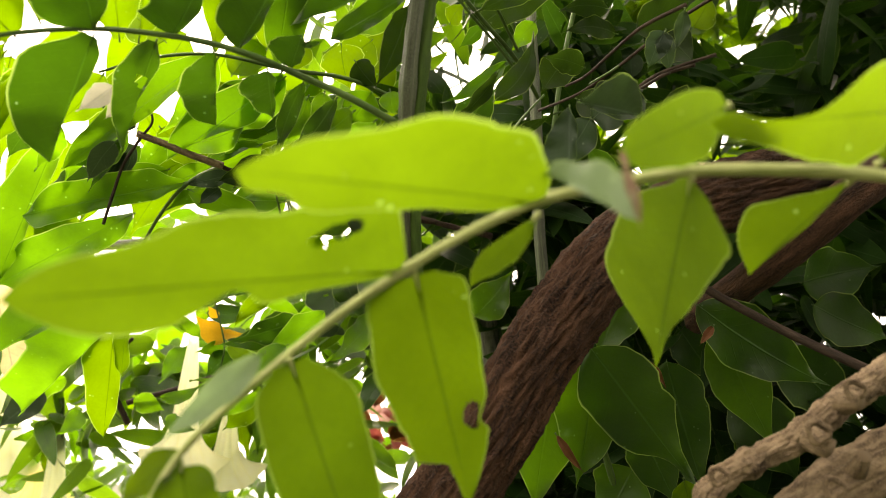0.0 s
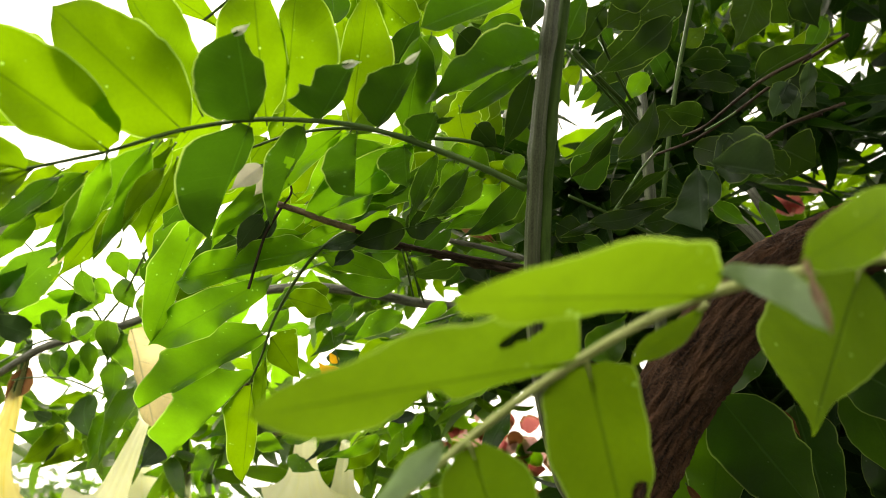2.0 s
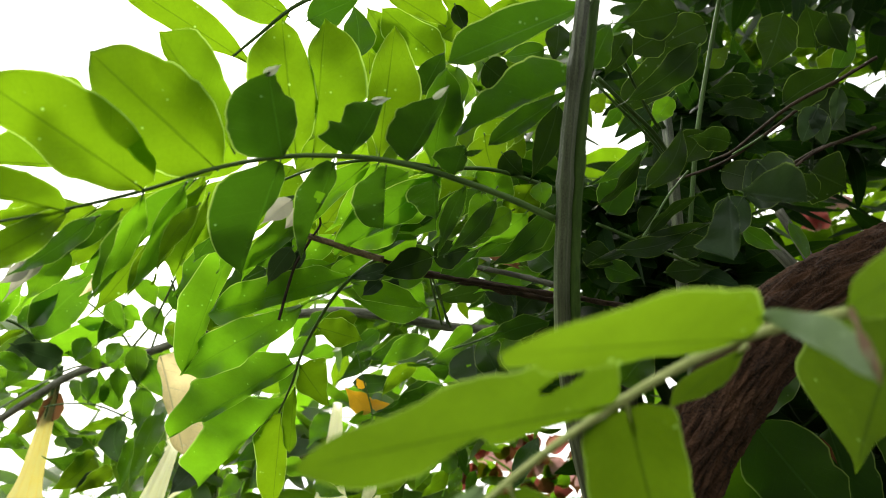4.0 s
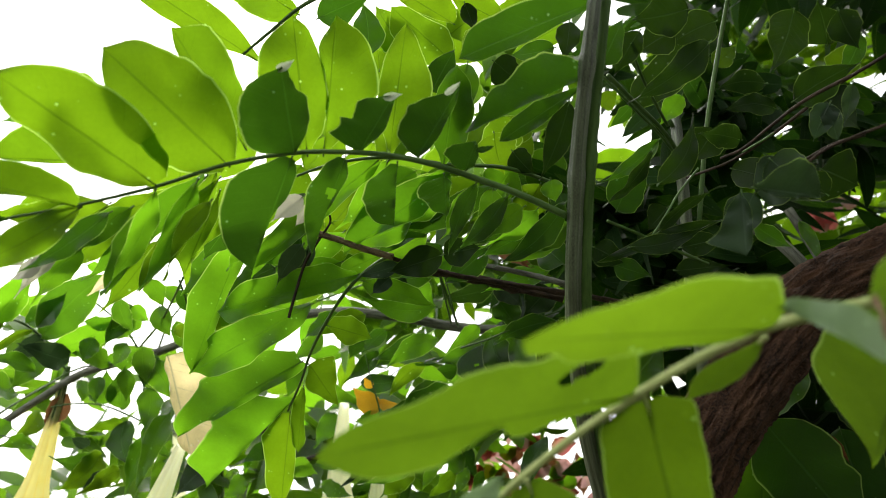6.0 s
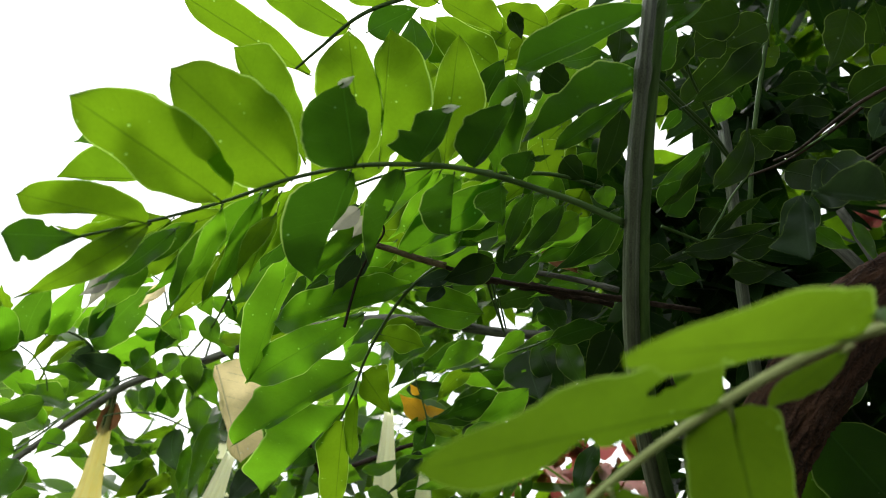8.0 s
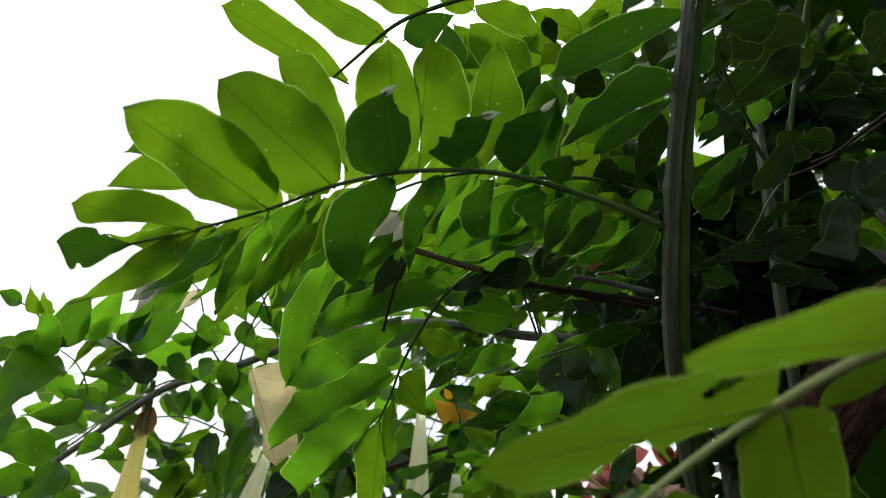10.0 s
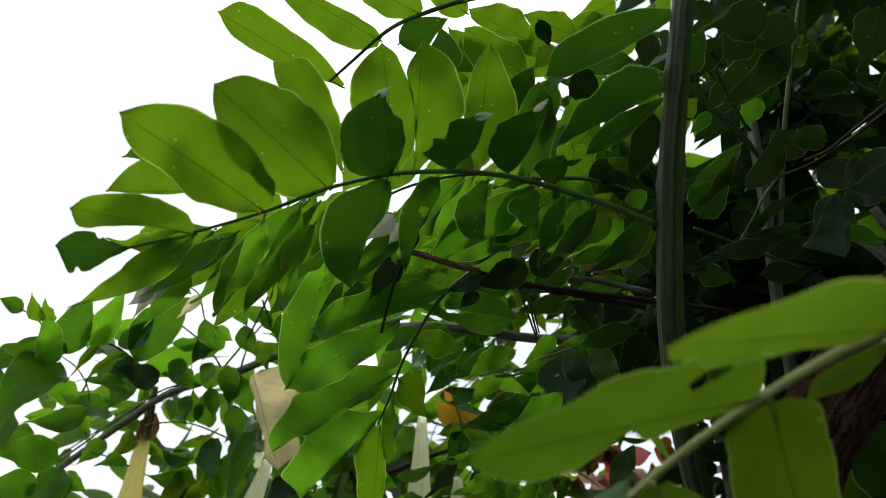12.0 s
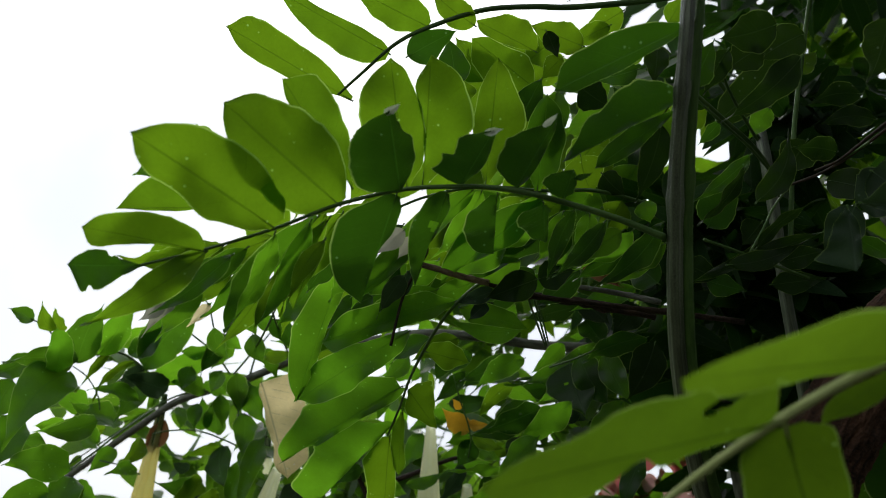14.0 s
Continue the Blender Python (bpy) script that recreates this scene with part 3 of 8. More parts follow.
leaf(frond_a, (-0.0804, 0.4709, 1.7510), (-0.0779, 0.4137, 1.8273), 0.05, (0.14, -0.79, -0.60), FRESH, edges=((0, 0, 0, 0.003, 0.013, 0.022, 0.032, 0.056, 0.081, 0.107, 0.085, 0.038, 0), (0.036, 0.079, 0.159, 0.236, 0.274, 0.313, 0.352, 0.342, 0.327, 0.289, 0.251, 0.167, 0)), nu=24)
leaf(frond_a, (-0.0341, 0.4745, 1.7569), (-0.0304, 0.4181, 1.8312), 0.05, (0.05, -0.79, -0.61), FRESH, edges=((0.015, 0.034, 0.069, 0.103, 0.123, 0.139, 0.149, 0.142, 0.134, 0.121, 0.09, 0.055, 0), (0.023, 0.05, 0.1, 0.15, 0.194, 0.226, 0.259, 0.253, 0.226, 0.177, 0.124, 0.079, 0)), nu=24)
leaf(frond_a, (0.0056, 0.4974, 1.7681), (0.0076, 0.4528, 1.8264), 0.05, (-0.03, -0.79, -0.61), GREEN, edges=((0.028, 0.062, 0.124, 0.154, 0.173, 0.191, 0.198, 0.183, 0.169, 0.154, 0.119, 0.08, 0), (0.033, 0.074, 0.148, 0.207, 0.216, 0.226, 0.235, 0.243, 0.214, 0.185, 0.157, 0.098, 0)))
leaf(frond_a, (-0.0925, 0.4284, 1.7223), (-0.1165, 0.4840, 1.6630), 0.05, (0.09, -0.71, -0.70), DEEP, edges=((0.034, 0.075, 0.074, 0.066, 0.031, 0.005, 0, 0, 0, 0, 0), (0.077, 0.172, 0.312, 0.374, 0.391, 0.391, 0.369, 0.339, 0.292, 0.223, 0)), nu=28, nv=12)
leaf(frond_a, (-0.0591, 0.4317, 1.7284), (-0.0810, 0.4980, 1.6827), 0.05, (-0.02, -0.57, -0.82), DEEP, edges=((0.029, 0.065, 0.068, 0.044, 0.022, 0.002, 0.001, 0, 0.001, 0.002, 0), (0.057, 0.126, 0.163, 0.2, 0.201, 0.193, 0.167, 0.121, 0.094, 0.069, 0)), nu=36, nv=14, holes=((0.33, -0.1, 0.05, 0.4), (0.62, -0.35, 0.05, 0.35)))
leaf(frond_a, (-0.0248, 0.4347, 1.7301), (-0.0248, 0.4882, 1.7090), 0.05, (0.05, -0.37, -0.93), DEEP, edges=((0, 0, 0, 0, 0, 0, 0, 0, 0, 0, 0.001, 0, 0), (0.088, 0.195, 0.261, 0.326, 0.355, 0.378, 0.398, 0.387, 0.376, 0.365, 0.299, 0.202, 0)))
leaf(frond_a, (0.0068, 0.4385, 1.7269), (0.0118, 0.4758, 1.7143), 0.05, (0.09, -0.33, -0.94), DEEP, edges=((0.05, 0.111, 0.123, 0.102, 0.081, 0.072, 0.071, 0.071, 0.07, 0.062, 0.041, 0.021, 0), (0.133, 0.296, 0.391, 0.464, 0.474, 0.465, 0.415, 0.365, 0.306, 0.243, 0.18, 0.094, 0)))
leaf(frond_a, (-0.1423, 0.4254, 1.7013), (-0.2126, 0.4926, 1.6382), 0.05, (0.01, -0.68, -0.73), GREEN, edges=((0, 0, 0, 0, 0, 0, 0, 0, 0, 0, 0.005, 0.006, 0), (0.024, 0.053, 0.107, 0.135, 0.145, 0.156, 0.166, 0.167, 0.159, 0.134, 0.105, 0.07, 0)), wave=0.03)
leaf(frond_a, (-0.1356, 0.4301, 1.7031), (-0.1960, 0.5019, 1.6424), 0.05, (0.00, -0.64, -0.77), FRESH, edges=((0.004, 0.01, 0.02, 0.025, 0.025, 0.024, 0.024, 0.024, 0.024, 0.021, 0.017, 0.01, 0), (0.013, 0.028, 0.056, 0.075, 0.079, 0.083, 0.088, 0.089, 0.086, 0.082, 0.069, 0.046, 0)), wave=0.03)
leaf(frond_a, (-0.1506, 0.4831, 1.7182), (-0.1793, 0.5348, 1.6685), 0.05, (0.11, -0.65, -0.75), FRESH, edges=((0.012, 0.026, 0.053, 0.079, 0.078, 0.069, 0.06, 0.048, 0.032, 0.015, 0.006, 0.003, 0), (0.019, 0.043, 0.085, 0.128, 0.167, 0.186, 0.205, 0.224, 0.236, 0.217, 0.111, 0.056, 0)))
leaf(frond_a, (0.0285, 0.4486, 1.7292), (0.0163, 0.5040, 1.6978), 0.0136, (-0.20, -0.52, -0.83), DEEP, "long")
leaf(frond_a, (0.0502, 0.4512, 1.7233), (0.0207, 0.5124, 1.7037), 0.0153, (-0.46, -0.46, -0.76), DEEP, "long")
leaf(frond_a, (0.0623, 0.4535, 1.7179), (0.0296, 0.5094, 1.7116), 0.0177, (-0.62, -0.44, -0.65), GREEN, "long")
leaf(frond_a, (0.0421, 0.4677, 1.7357), (0.0384, 0.5165, 1.7210), 0.0166, (-0.21, -0.30, -0.93), GREEN, "long")
leaf(frond_a, (-0.1836, 0.4677, 1.7018), (-0.2523, 0.4996, 1.6737), 0.0191, (-0.10, -0.77, -0.63), FRESH, "long")
leaf(frond_a, (-0.1449, 0.5058, 1.7425), (-0.1813, 0.5493, 1.6861), 0.0306, (0.11, -0.75, -0.65), FRESH, "long")
leaf(frond_a, (-0.1740, 0.4924, 1.7212), (-0.2456, 0.5242, 1.6934), 0.0169, (-0.11, -0.78, -0.61), FRESH, "long")
leaf(frond_a, (-0.1663, 0.5177, 1.7390), (-0.2070, 0.5585, 1.6893), 0.0267, (0.09, -0.73, -0.67), LUSH, "long")
leaf(frond_a, (-0.1986, 0.4614, 1.6901), (-0.2514, 0.4943, 1.6601), 0.0172, (-0.06, -0.72, -0.69), GREEN, "long")
leaf(frond_a, (-0.1284, 0.5119, 1.7547), (-0.1686, 0.5492, 1.7139), 0.0267, (0.01, -0.73, -0.68), FRESH, "long")
leaf(frond_a, (-0.2170, 0.4644, 1.6820), (-0.2626, 0.4942, 1.6598), 0.0156, (-0.11, -0.69, -0.71), GREEN, "long")
leaf(frond_a, (-0.2128, 0.4812, 1.6879), (-0.2730, 0.5175, 1.6569), 0.0211, (-0.06, -0.70, -0.71), FRESH, "lance")
leaf(frond_a, (-0.1933, 0.4808, 1.6862), (-0.2444, 0.5178, 1.6522), 0.0195, (-0.01, -0.69, -0.73), GREEN, "lance")
leaf(frond_a, (-0.1844, 0.4841, 1.6762), (-0.2296, 0.5250, 1.6311), 0.0188, (0.08, -0.70, -0.71), FRESH, "lance")
leaf(frond_a, (-0.2218, 0.4779, 1.6979), (-0.2724, 0.5074, 1.6832), 0.0172, (-0.19, -0.68, -0.71), FRESH, "lance")
leaf(frond_a, (-0.2371, 0.4902, 1.6675), (-0.2780, 0.5264, 1.6339), 0.0211, (0.07, -0.63, -0.77), GREEN, "lance")
leaf(frond_a, (-0.2375, 0.4135, 1.7266), (-0.2598, 0.3980, 1.7099), 0.0174, (0.17, -0.91, -0.38), GREEN, "long", side=0.05)
leaf(frond_a, (-0.2211, 0.4230, 1.6726), (-0.2610, 0.4089, 1.6577), 0.0169, (-0.07, -0.67, -0.74), FRESH, "long", side=-0.1)
leaf(frond_a, (-0.1920, 0.4447, 1.7030), (-0.2210, 0.3864, 1.7436), 0.0235, (0.57, -0.78, -0.24), FRESH, "oblong")

# leaflets of a second compound leaf close behind it
frond_e = stick("compound_leaf", shrub, [(0.1078, 0.5544, 1.7903), (0.0571, 0.5325, 1.7896), (0.0107, 0.5196, 1.7800), (-0.0380, 0.5057, 1.7730), (-0.0809, 0.5092, 1.7630), (-0.1155, 0.5194, 1.7499)], 0.0019, 0.0009, STALK, "compound leaf half hidden behind the large one")
leaf(frond_e, (-0.0444, 0.5067, 1.7704), (-0.1379, 0.5686, 1.6930), 0.05, (-0.06, -0.81, -0.58), GREEN, edges=((0.021, 0.046, 0.046, 0.046, 0.051, 0.056, 0.05, 0.044, 0.043, 0.042, 0.035, 0.025, 0), (0.027, 0.061, 0.091, 0.117, 0.123, 0.124, 0.118, 0.11, 0.101, 0.092, 0.083, 0.048, 0)), nu=24)
leaf(frond_e, (0.0109, 0.5089, 1.7664), (-0.0671, 0.5628, 1.7097), 0.05, (-0.16, -0.81, -0.56), GREEN, edges=((0.026, 0.058, 0.079, 0.1, 0.121, 0.105, 0.078, 0.052, 0.032, 0.016, 0, 0, 0), (0.024, 0.053, 0.106, 0.138, 0.154, 0.169, 0.182, 0.195, 0.19, 0.162, 0.131, 0.079, 0)), nu=24)
leaf(frond_e, (0.0492, 0.5378, 1.7760), (-0.0434, 0.5894, 1.7248), 0.05, (-0.19, -0.84, -0.51), DEEP, edges=((0.041, 0.091, 0.095, 0.098, 0.102, 0.096, 0.076, 0.056, 0.044, 0.044, 0.045, 0.031, 0), (0.018, 0.039, 0.078, 0.084, 0.084, 0.084, 0.084, 0.084, 0.083, 0.074, 0.066, 0.038, 0)))
leaf(frond_e, (-0.0981, 0.5567, 1.7241), (-0.1458, 0.5869, 1.7009), 0.0262, (-0.21, -0.78, -0.59), GREEN, "long")
leaf(frond_e, (-0.0716, 0.5927, 1.7155), (-0.1565, 0.6205, 1.6702), 0.0292, (-0.06, -0.90, -0.43), GREEN, "long")
leaf(frond_e, (-0.1022, 0.5585, 1.7194), (-0.1190, 0.5743, 1.6793), 0.0101, (0.14, -0.90, -0.41), DEEP, "long")
leaf(frond_e, (-0.0263, 0.5699, 1.7471), (0.0190, 0.5609, 1.7712), 0.0238, (0.03, -0.92, -0.40), FRESH, "oval")
leaf(frond_e, (-0.1202, 0.5419, 1.7607), (-0.1579, 0.5766, 1.7264), 0.0281, (-0.05, -0.73, -0.68), FRESH, "oval")
leaf(frond_e, (-0.0106, 0.6138, 1.7457), (-0.0546, 0.6450, 1.7199), 0.0308, (-0.25, -0.80, -0.54), GREEN, "long")
leaf(frond_e, (-0.0880, 0.6081, 1.7576), (-0.0545, 0.6204, 1.7275), 0.0253, (0.05, -0.94, -0.33), FRESH, "oval")
leaf(frond_e, (-0.1584, 0.5548, 1.7272), (-0.1841, 0.5861, 1.7019), 0.0234, (-0.04, -0.65, -0.76), DEEP, "oval")
leaf(frond_e, (-0.1321, 0.6242, 1.7158), (-0.1821, 0.6568, 1.6865), 0.0257, (-0.17, -0.79, -0.58), DEEP, "oval")
leaf(frond_e, (-0.1456, 0.7149, 1.8661), (-0.1994, 0.7748, 1.7980), 0.0579, (0.39, -0.52, -0.76), FRESH, "long")
leaf(frond_e, (-0.0611, 0.7317, 1.8780), (-0.1257, 0.7928, 1.8068), 0.0557, (-0.27, -0.84, -0.47), FRESH, "long")
leaf(frond_e, (-0.0236, 0.7302, 1.8816), (-0.0961, 0.7818, 1.8340), 0.0488, (-0.10, -0.75, -0.66), GREEN, "long")
leaf(frond_e, (0.0085, 0.7492, 1.8881), (-0.0558, 0.8086, 1.8211), 0.0543, (0.09, -0.70, -0.71), FRESH, "long")
leaf(frond_e, (-0.1414, 0.7609, 1.8057), (-0.1967, 0.8201, 1.7391), 0.0477, (0.19, -0.65, -0.74), GREEN, "long")
leaf(frond_e, (-0.0929, 0.7798, 1.8122), (-0.1695, 0.8332, 1.7603), 0.0506, (0.14, -0.58, -0.80), FRESH, "long")
leaf(frond_e, (-0.0407, 0.7593, 1.8097), (-0.1138, 0.8120, 1.7593), 0.0477, (-0.01, -0.70, -0.72), GREEN, "long")
leaf(frond_e, (0.0546, 0.7652, 1.9018), (-0.0028, 0.8250, 1.8338), 0.0592, (0.21, -0.64, -0.74), FRESH, "long")
leaf(frond_e, (-0.2546, 0.6810, 1.7899), (-0.3304, 0.7289, 1.7513), 0.0349, (-0.16, -0.76, -0.63), GREEN, "long")
leaf(frond_e, (-0.1213, 0.6850, 1.8868), (-0.1799, 0.6971, 1.9370), 0.0428, (-0.27, -0.96, -0.09), FRESH, "long")
leaf(frond_e, (0.0109, 0.7806, 1.8103), (-0.0568, 0.8287, 1.7713), 0.0460, (-0.21, -0.78, -0.60), GREEN, "long")
leaf(frond_e, (0.0860, 0.7590, 1.9172), (0.0419, 0.8130, 1.8636), 0.0555, (0.02, -0.69, -0.72), GREEN, "long")
leaf(frond_e, (-0.1559, 0.8015, 1.8654), (-0.0985, 0.8526, 1.8189), 0.0413, (0.24, -0.79, -0.57), FRESH, "long")
leaf(frond_e, (-0.0642, 0.8133, 1.8894), (-0.0092, 0.8651, 1.8415), 0.0464, (0.53, -0.81, -0.27), FRESH, "long")
leaf(frond_e, (-0.2159, 0.7500, 1.7792), (-0.2686, 0.8015, 1.7320), 0.0388, (-0.26, -0.78, -0.57), GREEN, "long")
leaf(frond_e, (0.1236, 0.7829, 1.9115), (0.0804, 0.8403, 1.8494), 0.0530, (0.17, -0.66, -0.73), FRESH, "long")
leaf(frond_e, (0.0192, 0.7893, 1.9490), (-0.0238, 0.8388, 1.9065), 0.0508, (0.04, -0.63, -0.78), FRESH, "long")
leaf(frond_e, (0.1062, 0.7781, 1.9768), (0.0654, 0.8245, 1.9418), 0.0493, (-0.32, -0.73, -0.60), FRESH, "long")
leaf(frond_e, (0.1459, 0.8018, 1.9713), (0.1213, 0.8538, 1.9227), 0.0504, (-0.31, -0.72, -0.62), GREEN, "long")
leaf(frond_e, (-0.0647, 0.7536, 1.9038), (-0.0324, 0.7585, 1.9717), 0.0412, (0.07, -1.00, 0.04), FRESH, "long")
leaf(frond_e, (0.0376, 0.7447, 1.9259), (0.0608, 0.7523, 1.9871), 0.0399, (0.11, -0.99, 0.08), FRESH, "long")
leaf(frond_e, (0.0823, 0.7405, 1.9364), (0.0930, 0.7460, 2.0028), 0.0384, (0.25, -0.97, 0.04), FRESH, "long")
leaf(frond_e, (-0.2351, 0.7946, 1.9456), (-0.2881, 0.8473, 1.8856), 0.0573, (0.14, -0.68, -0.72), FRESH, "long")
leaf(frond_e, (-0.1695, 0.7765, 1.9633), (-0.2147, 0.8275, 1.9042), 0.0517, (0.27, -0.61, -0.74), FRESH, "long")
leaf(frond_e, (-0.1248, 0.7714, 1.9553), (-0.1698, 0.8203, 1.9021), 0.0517, (-0.08, -0.77, -0.64), FRESH, "long")
leaf(frond_e, (-0.0782, 0.7703, 1.9354), (-0.1095, 0.8165, 1.8829), 0.0542, (0.37, -0.58, -0.73), FRESH, "long")
leaf(frond_e, (-0.0328, 0.7522, 1.9633), (-0.0640, 0.7959, 1.9175), 0.0452, (-0.14, -0.76, -0.63), FRESH, "long")
leaf(frond_e, (-0.2358, 0.8358, 1.8320), (-0.2913, 0.8990, 1.7445), 0.0745, (0.46, -0.55, -0.69), FRESH, "long")
leaf(frond_e, (-0.1613, 0.8224, 1.8325), (-0.2160, 0.8832, 1.7511), 0.0609, (0.39, -0.59, -0.70), FRESH, "long")
leaf(frond_e, (-0.1025, 0.8187, 1.8138), (-0.1576, 0.8753, 1.7439), 0.0581, (0.16, -0.70, -0.69), FRESH, "long")
leaf(frond_e, (-0.2586, 0.8731, 1.7403), (-0.1745, 0.8833, 1.7302), 0.0509, (0.09, -0.96, -0.26), FRESH, "long")
leaf(frond_e, (-0.3110, 0.8192, 1.9150), (-0.3134, 0.8814, 1.8037), 0.0609, (0.67, -0.64, -0.37), FRESH, "long")
leaf(frond_e, (-0.0477, 0.7920, 1.8604), (-0.0971, 0.8427, 1.8043), 0.0509, (-0.04, -0.76, -0.65), FRESH, "long")
leaf(frond_e, (-0.2194, 0.8562, 1.7676), (-0.2750, 0.9044, 1.7214), 0.0581, (-0.18, -0.78, -0.60), FRESH, "long")
leaf(frond_e, (-0.0371, 0.5070, 1.7704), (-0.0778, 0.5669, 1.7329), 0.0239, (-0.00, -0.93, -0.36), LUSH, "lance", side=-0.06)
leaf(frond_e, (0.0084, 0.5066, 1.7686), (-0.0279, 0.5661, 1.7395), 0.0276, (0.10, -0.86, -0.49), LUSH, "long", side=-0.05)
leaf(frond_e, (-0.0137, 0.5435, 1.7408), (-0.0741, 0.5710, 1.7236), 0.0262, (-0.27, -0.89, -0.36), LUSH, "lance", side=-0.05)
leaf(frond_e, (-0.0026, 0.5662, 1.7379), (-0.0410, 0.5951, 1.7206), 0.0222, (-0.09, -0.93, -0.36), LUSH, "lance")
leaf(frond_e, (0.0552, 0.5055, 1.7598), (0.0219, 0.5693, 1.7262), 0.0184, (-0.30, -0.91, -0.29), LUSH, "lance", side=-0.06)
leaf(frond_e, (0.0604, 0.4998, 1.7469), (0.0232, 0.5497, 1.7206), 0.0152, (-0.23, -0.87, -0.44), GREEN, "lance", side=-0.07)
leaf(frond_e, (0.0801, 0.5085, 1.7443), (0.0401, 0.5657, 1.7301), 0.0221, (0.02, -0.62, -0.78), LUSH, "lance", side=-0.08)
leaf(frond_e, (0.0968, 0.4838, 1.7401), (0.0536, 0.5501, 1.7101), 0.0196, (-0.17, -0.85, -0.50), DEEP, "lance", side=-0.08)
leaf(frond_e, (0.1087, 0.5249, 1.7430), (0.0617, 0.5705, 1.7377), 0.0264, (-0.22, -0.82, -0.53), GREEN, "lance", side=-0.06)
leaf(frond_e, (0.1144, 0.5746, 1.7281), (0.0895, 0.5919, 1.7533), 0.0299, (0.15, -0.88, -0.45), DEEP, "long")
leaf(frond_e, (0.0290, 0.5287, 1.7658), (0.0100, 0.5758, 1.7390), 0.0189, (-0.06, -0.84, -0.54), LUSH, "lance", side=-0.05)
leaf(frond_e, (-0.0917, 0.5149, 1.6971), (-0.1108, 0.5417, 1.6749), 0.0166, (-0.01, -0.79, -0.61), GREY, "long")
leaf(frond_e, (-0.1456, 0.5612, 1.7229), (-0.1649, 0.5888, 1.6958), 0.0174, (0.47, -0.82, -0.33), LUSH, "long")
leaf(frond_e, (-0.1222, 0.5659, 1.7220), (-0.1470, 0.6043, 1.6926), 0.0165, (0.20, -0.87, -0.46), LUSH, "lance")
leaf(frond_e, (-0.0725, 0.5859, 1.7404), (-0.1006, 0.6156, 1.7117), 0.0199, (0.22, -0.83, -0.51), LUSH, "lance")
leaf(frond_e, (-0.0418, 0.6121, 1.7323), (-0.0915, 0.6385, 1.7097), 0.0205, (0.42, -0.82, -0.39), LUSH, "lance")
leaf(frond_e, (-0.1391, 0.4340, 1.7112), (-0.1795, 0.4848, 1.6701), 0.0136, (0.38, -0.91, -0.16), FRESH, "lance", side=-0.04)
leaf(frond_e, (-0.1445, 0.4179, 1.6944), (-0.1900, 0.4813, 1.6362), 0.0155, (0.18, -0.92, -0.34), LUSH, "lance", side=-0.05, fold=0.25)
leaf(frond_e, (-0.1603, 0.3989, 1.6758), (-0.2018, 0.4577, 1.6275), 0.0149, (0.54, -0.78, -0.32), LUSH, "lance", side=-0.06)
leaf(frond_e, (-0.1517, 0.4412, 1.6884), (-0.1705, 0.4738, 1.6451), 0.0133, (0.13, -0.85, -0.51), FRESH, "lance")
leaf(frond_e, (-0.2425, 0.4738, 1.6661), (-0.2785, 0.5026, 1.6296), 0.0130, (0.41, -0.76, -0.51), DOWNY, "lance", fold=0.25)
leaf(frond_e, (-0.2571, 0.4828, 1.6540), (-0.2770, 0.4892, 1.6390), 0.0113, (0.29, -0.91, -0.29), DOWNY, "long")
leaf(frond_e, (-0.2861, 0.5114, 1.6653), (-0.2956, 0.5099, 1.6548), 0.0101, (0.50, -0.83, -0.25), DOWNY, "long")
leaf(frond_e, (-0.0917, 0.4829, 1.7214), (-0.1120, 0.4884, 1.7019), 0.0149, (0.02, -0.84, -0.54), DOWNY, "long", fold=0.4)
leaf(frond_e, (-0.0864, 0.4900, 1.7192), (-0.0962, 0.4958, 1.7030), 0.0109, (-0.04, -0.76, -0.65), DOWNY, "long", fold=0.4)
leaf(frond_e, (-0.1328, 0.4158, 1.6806), (-0.1525, 0.4265, 1.6390), 0.0122, (0.17, -0.87, -0.45), FRESH, "lance", side=0.06)

# the compound leaf above
frond_c = stick("compound_leaf", shrub, [(0.1496, 0.5304, 2.0001), (0.0862, 0.5232, 1.9799), (0.0295, 0.5149, 1.9637), (-0.0064, 0.4974, 1.9471), (-0.0470, 0.4810, 1.9270), (-0.0899, 0.4768, 1.9034), (-0.1154, 0.4731, 1.8817), (-0.1432, 0.4896, 1.8633), (-0.1639, 0.5041, 1.8509)], 0.0031, 0.0010, STALK, "upper compound leaf against the sky")
leaf(frond_c, (-0.1533, 0.5098, 1.8503), (-0.2559, 0.4668, 1.8867), 0.05, (0.15, -0.83, -0.54), FRESH, edges=((0.008, 0.017, 0.04, 0.066, 0.092, 0.095, 0.094, 0.098, 0.104, 0.099, 0.086, 0.053, 0), (0.027, 0.06, 0.096, 0.125, 0.142, 0.152, 0.156, 0.161, 0.165, 0.169, 0.165, 0.133, 0)), nu=28, nv=10)
leaf(frond_c, (-0.1220, 0.4841, 1.8803), (-0.2134, 0.4528, 1.9127), 0.05, (0.08, -0.82, -0.57), FRESH, edges=((0.059, 0.132, 0.174, 0.183, 0.192, 0.185, 0.174, 0.162, 0.144, 0.125, 0.096, 0.048, 0), (0.028, 0.062, 0.068, 0.075, 0.074, 0.067, 0.06, 0.056, 0.052, 0.056, 0.063, 0.033, 0)), nu=24)
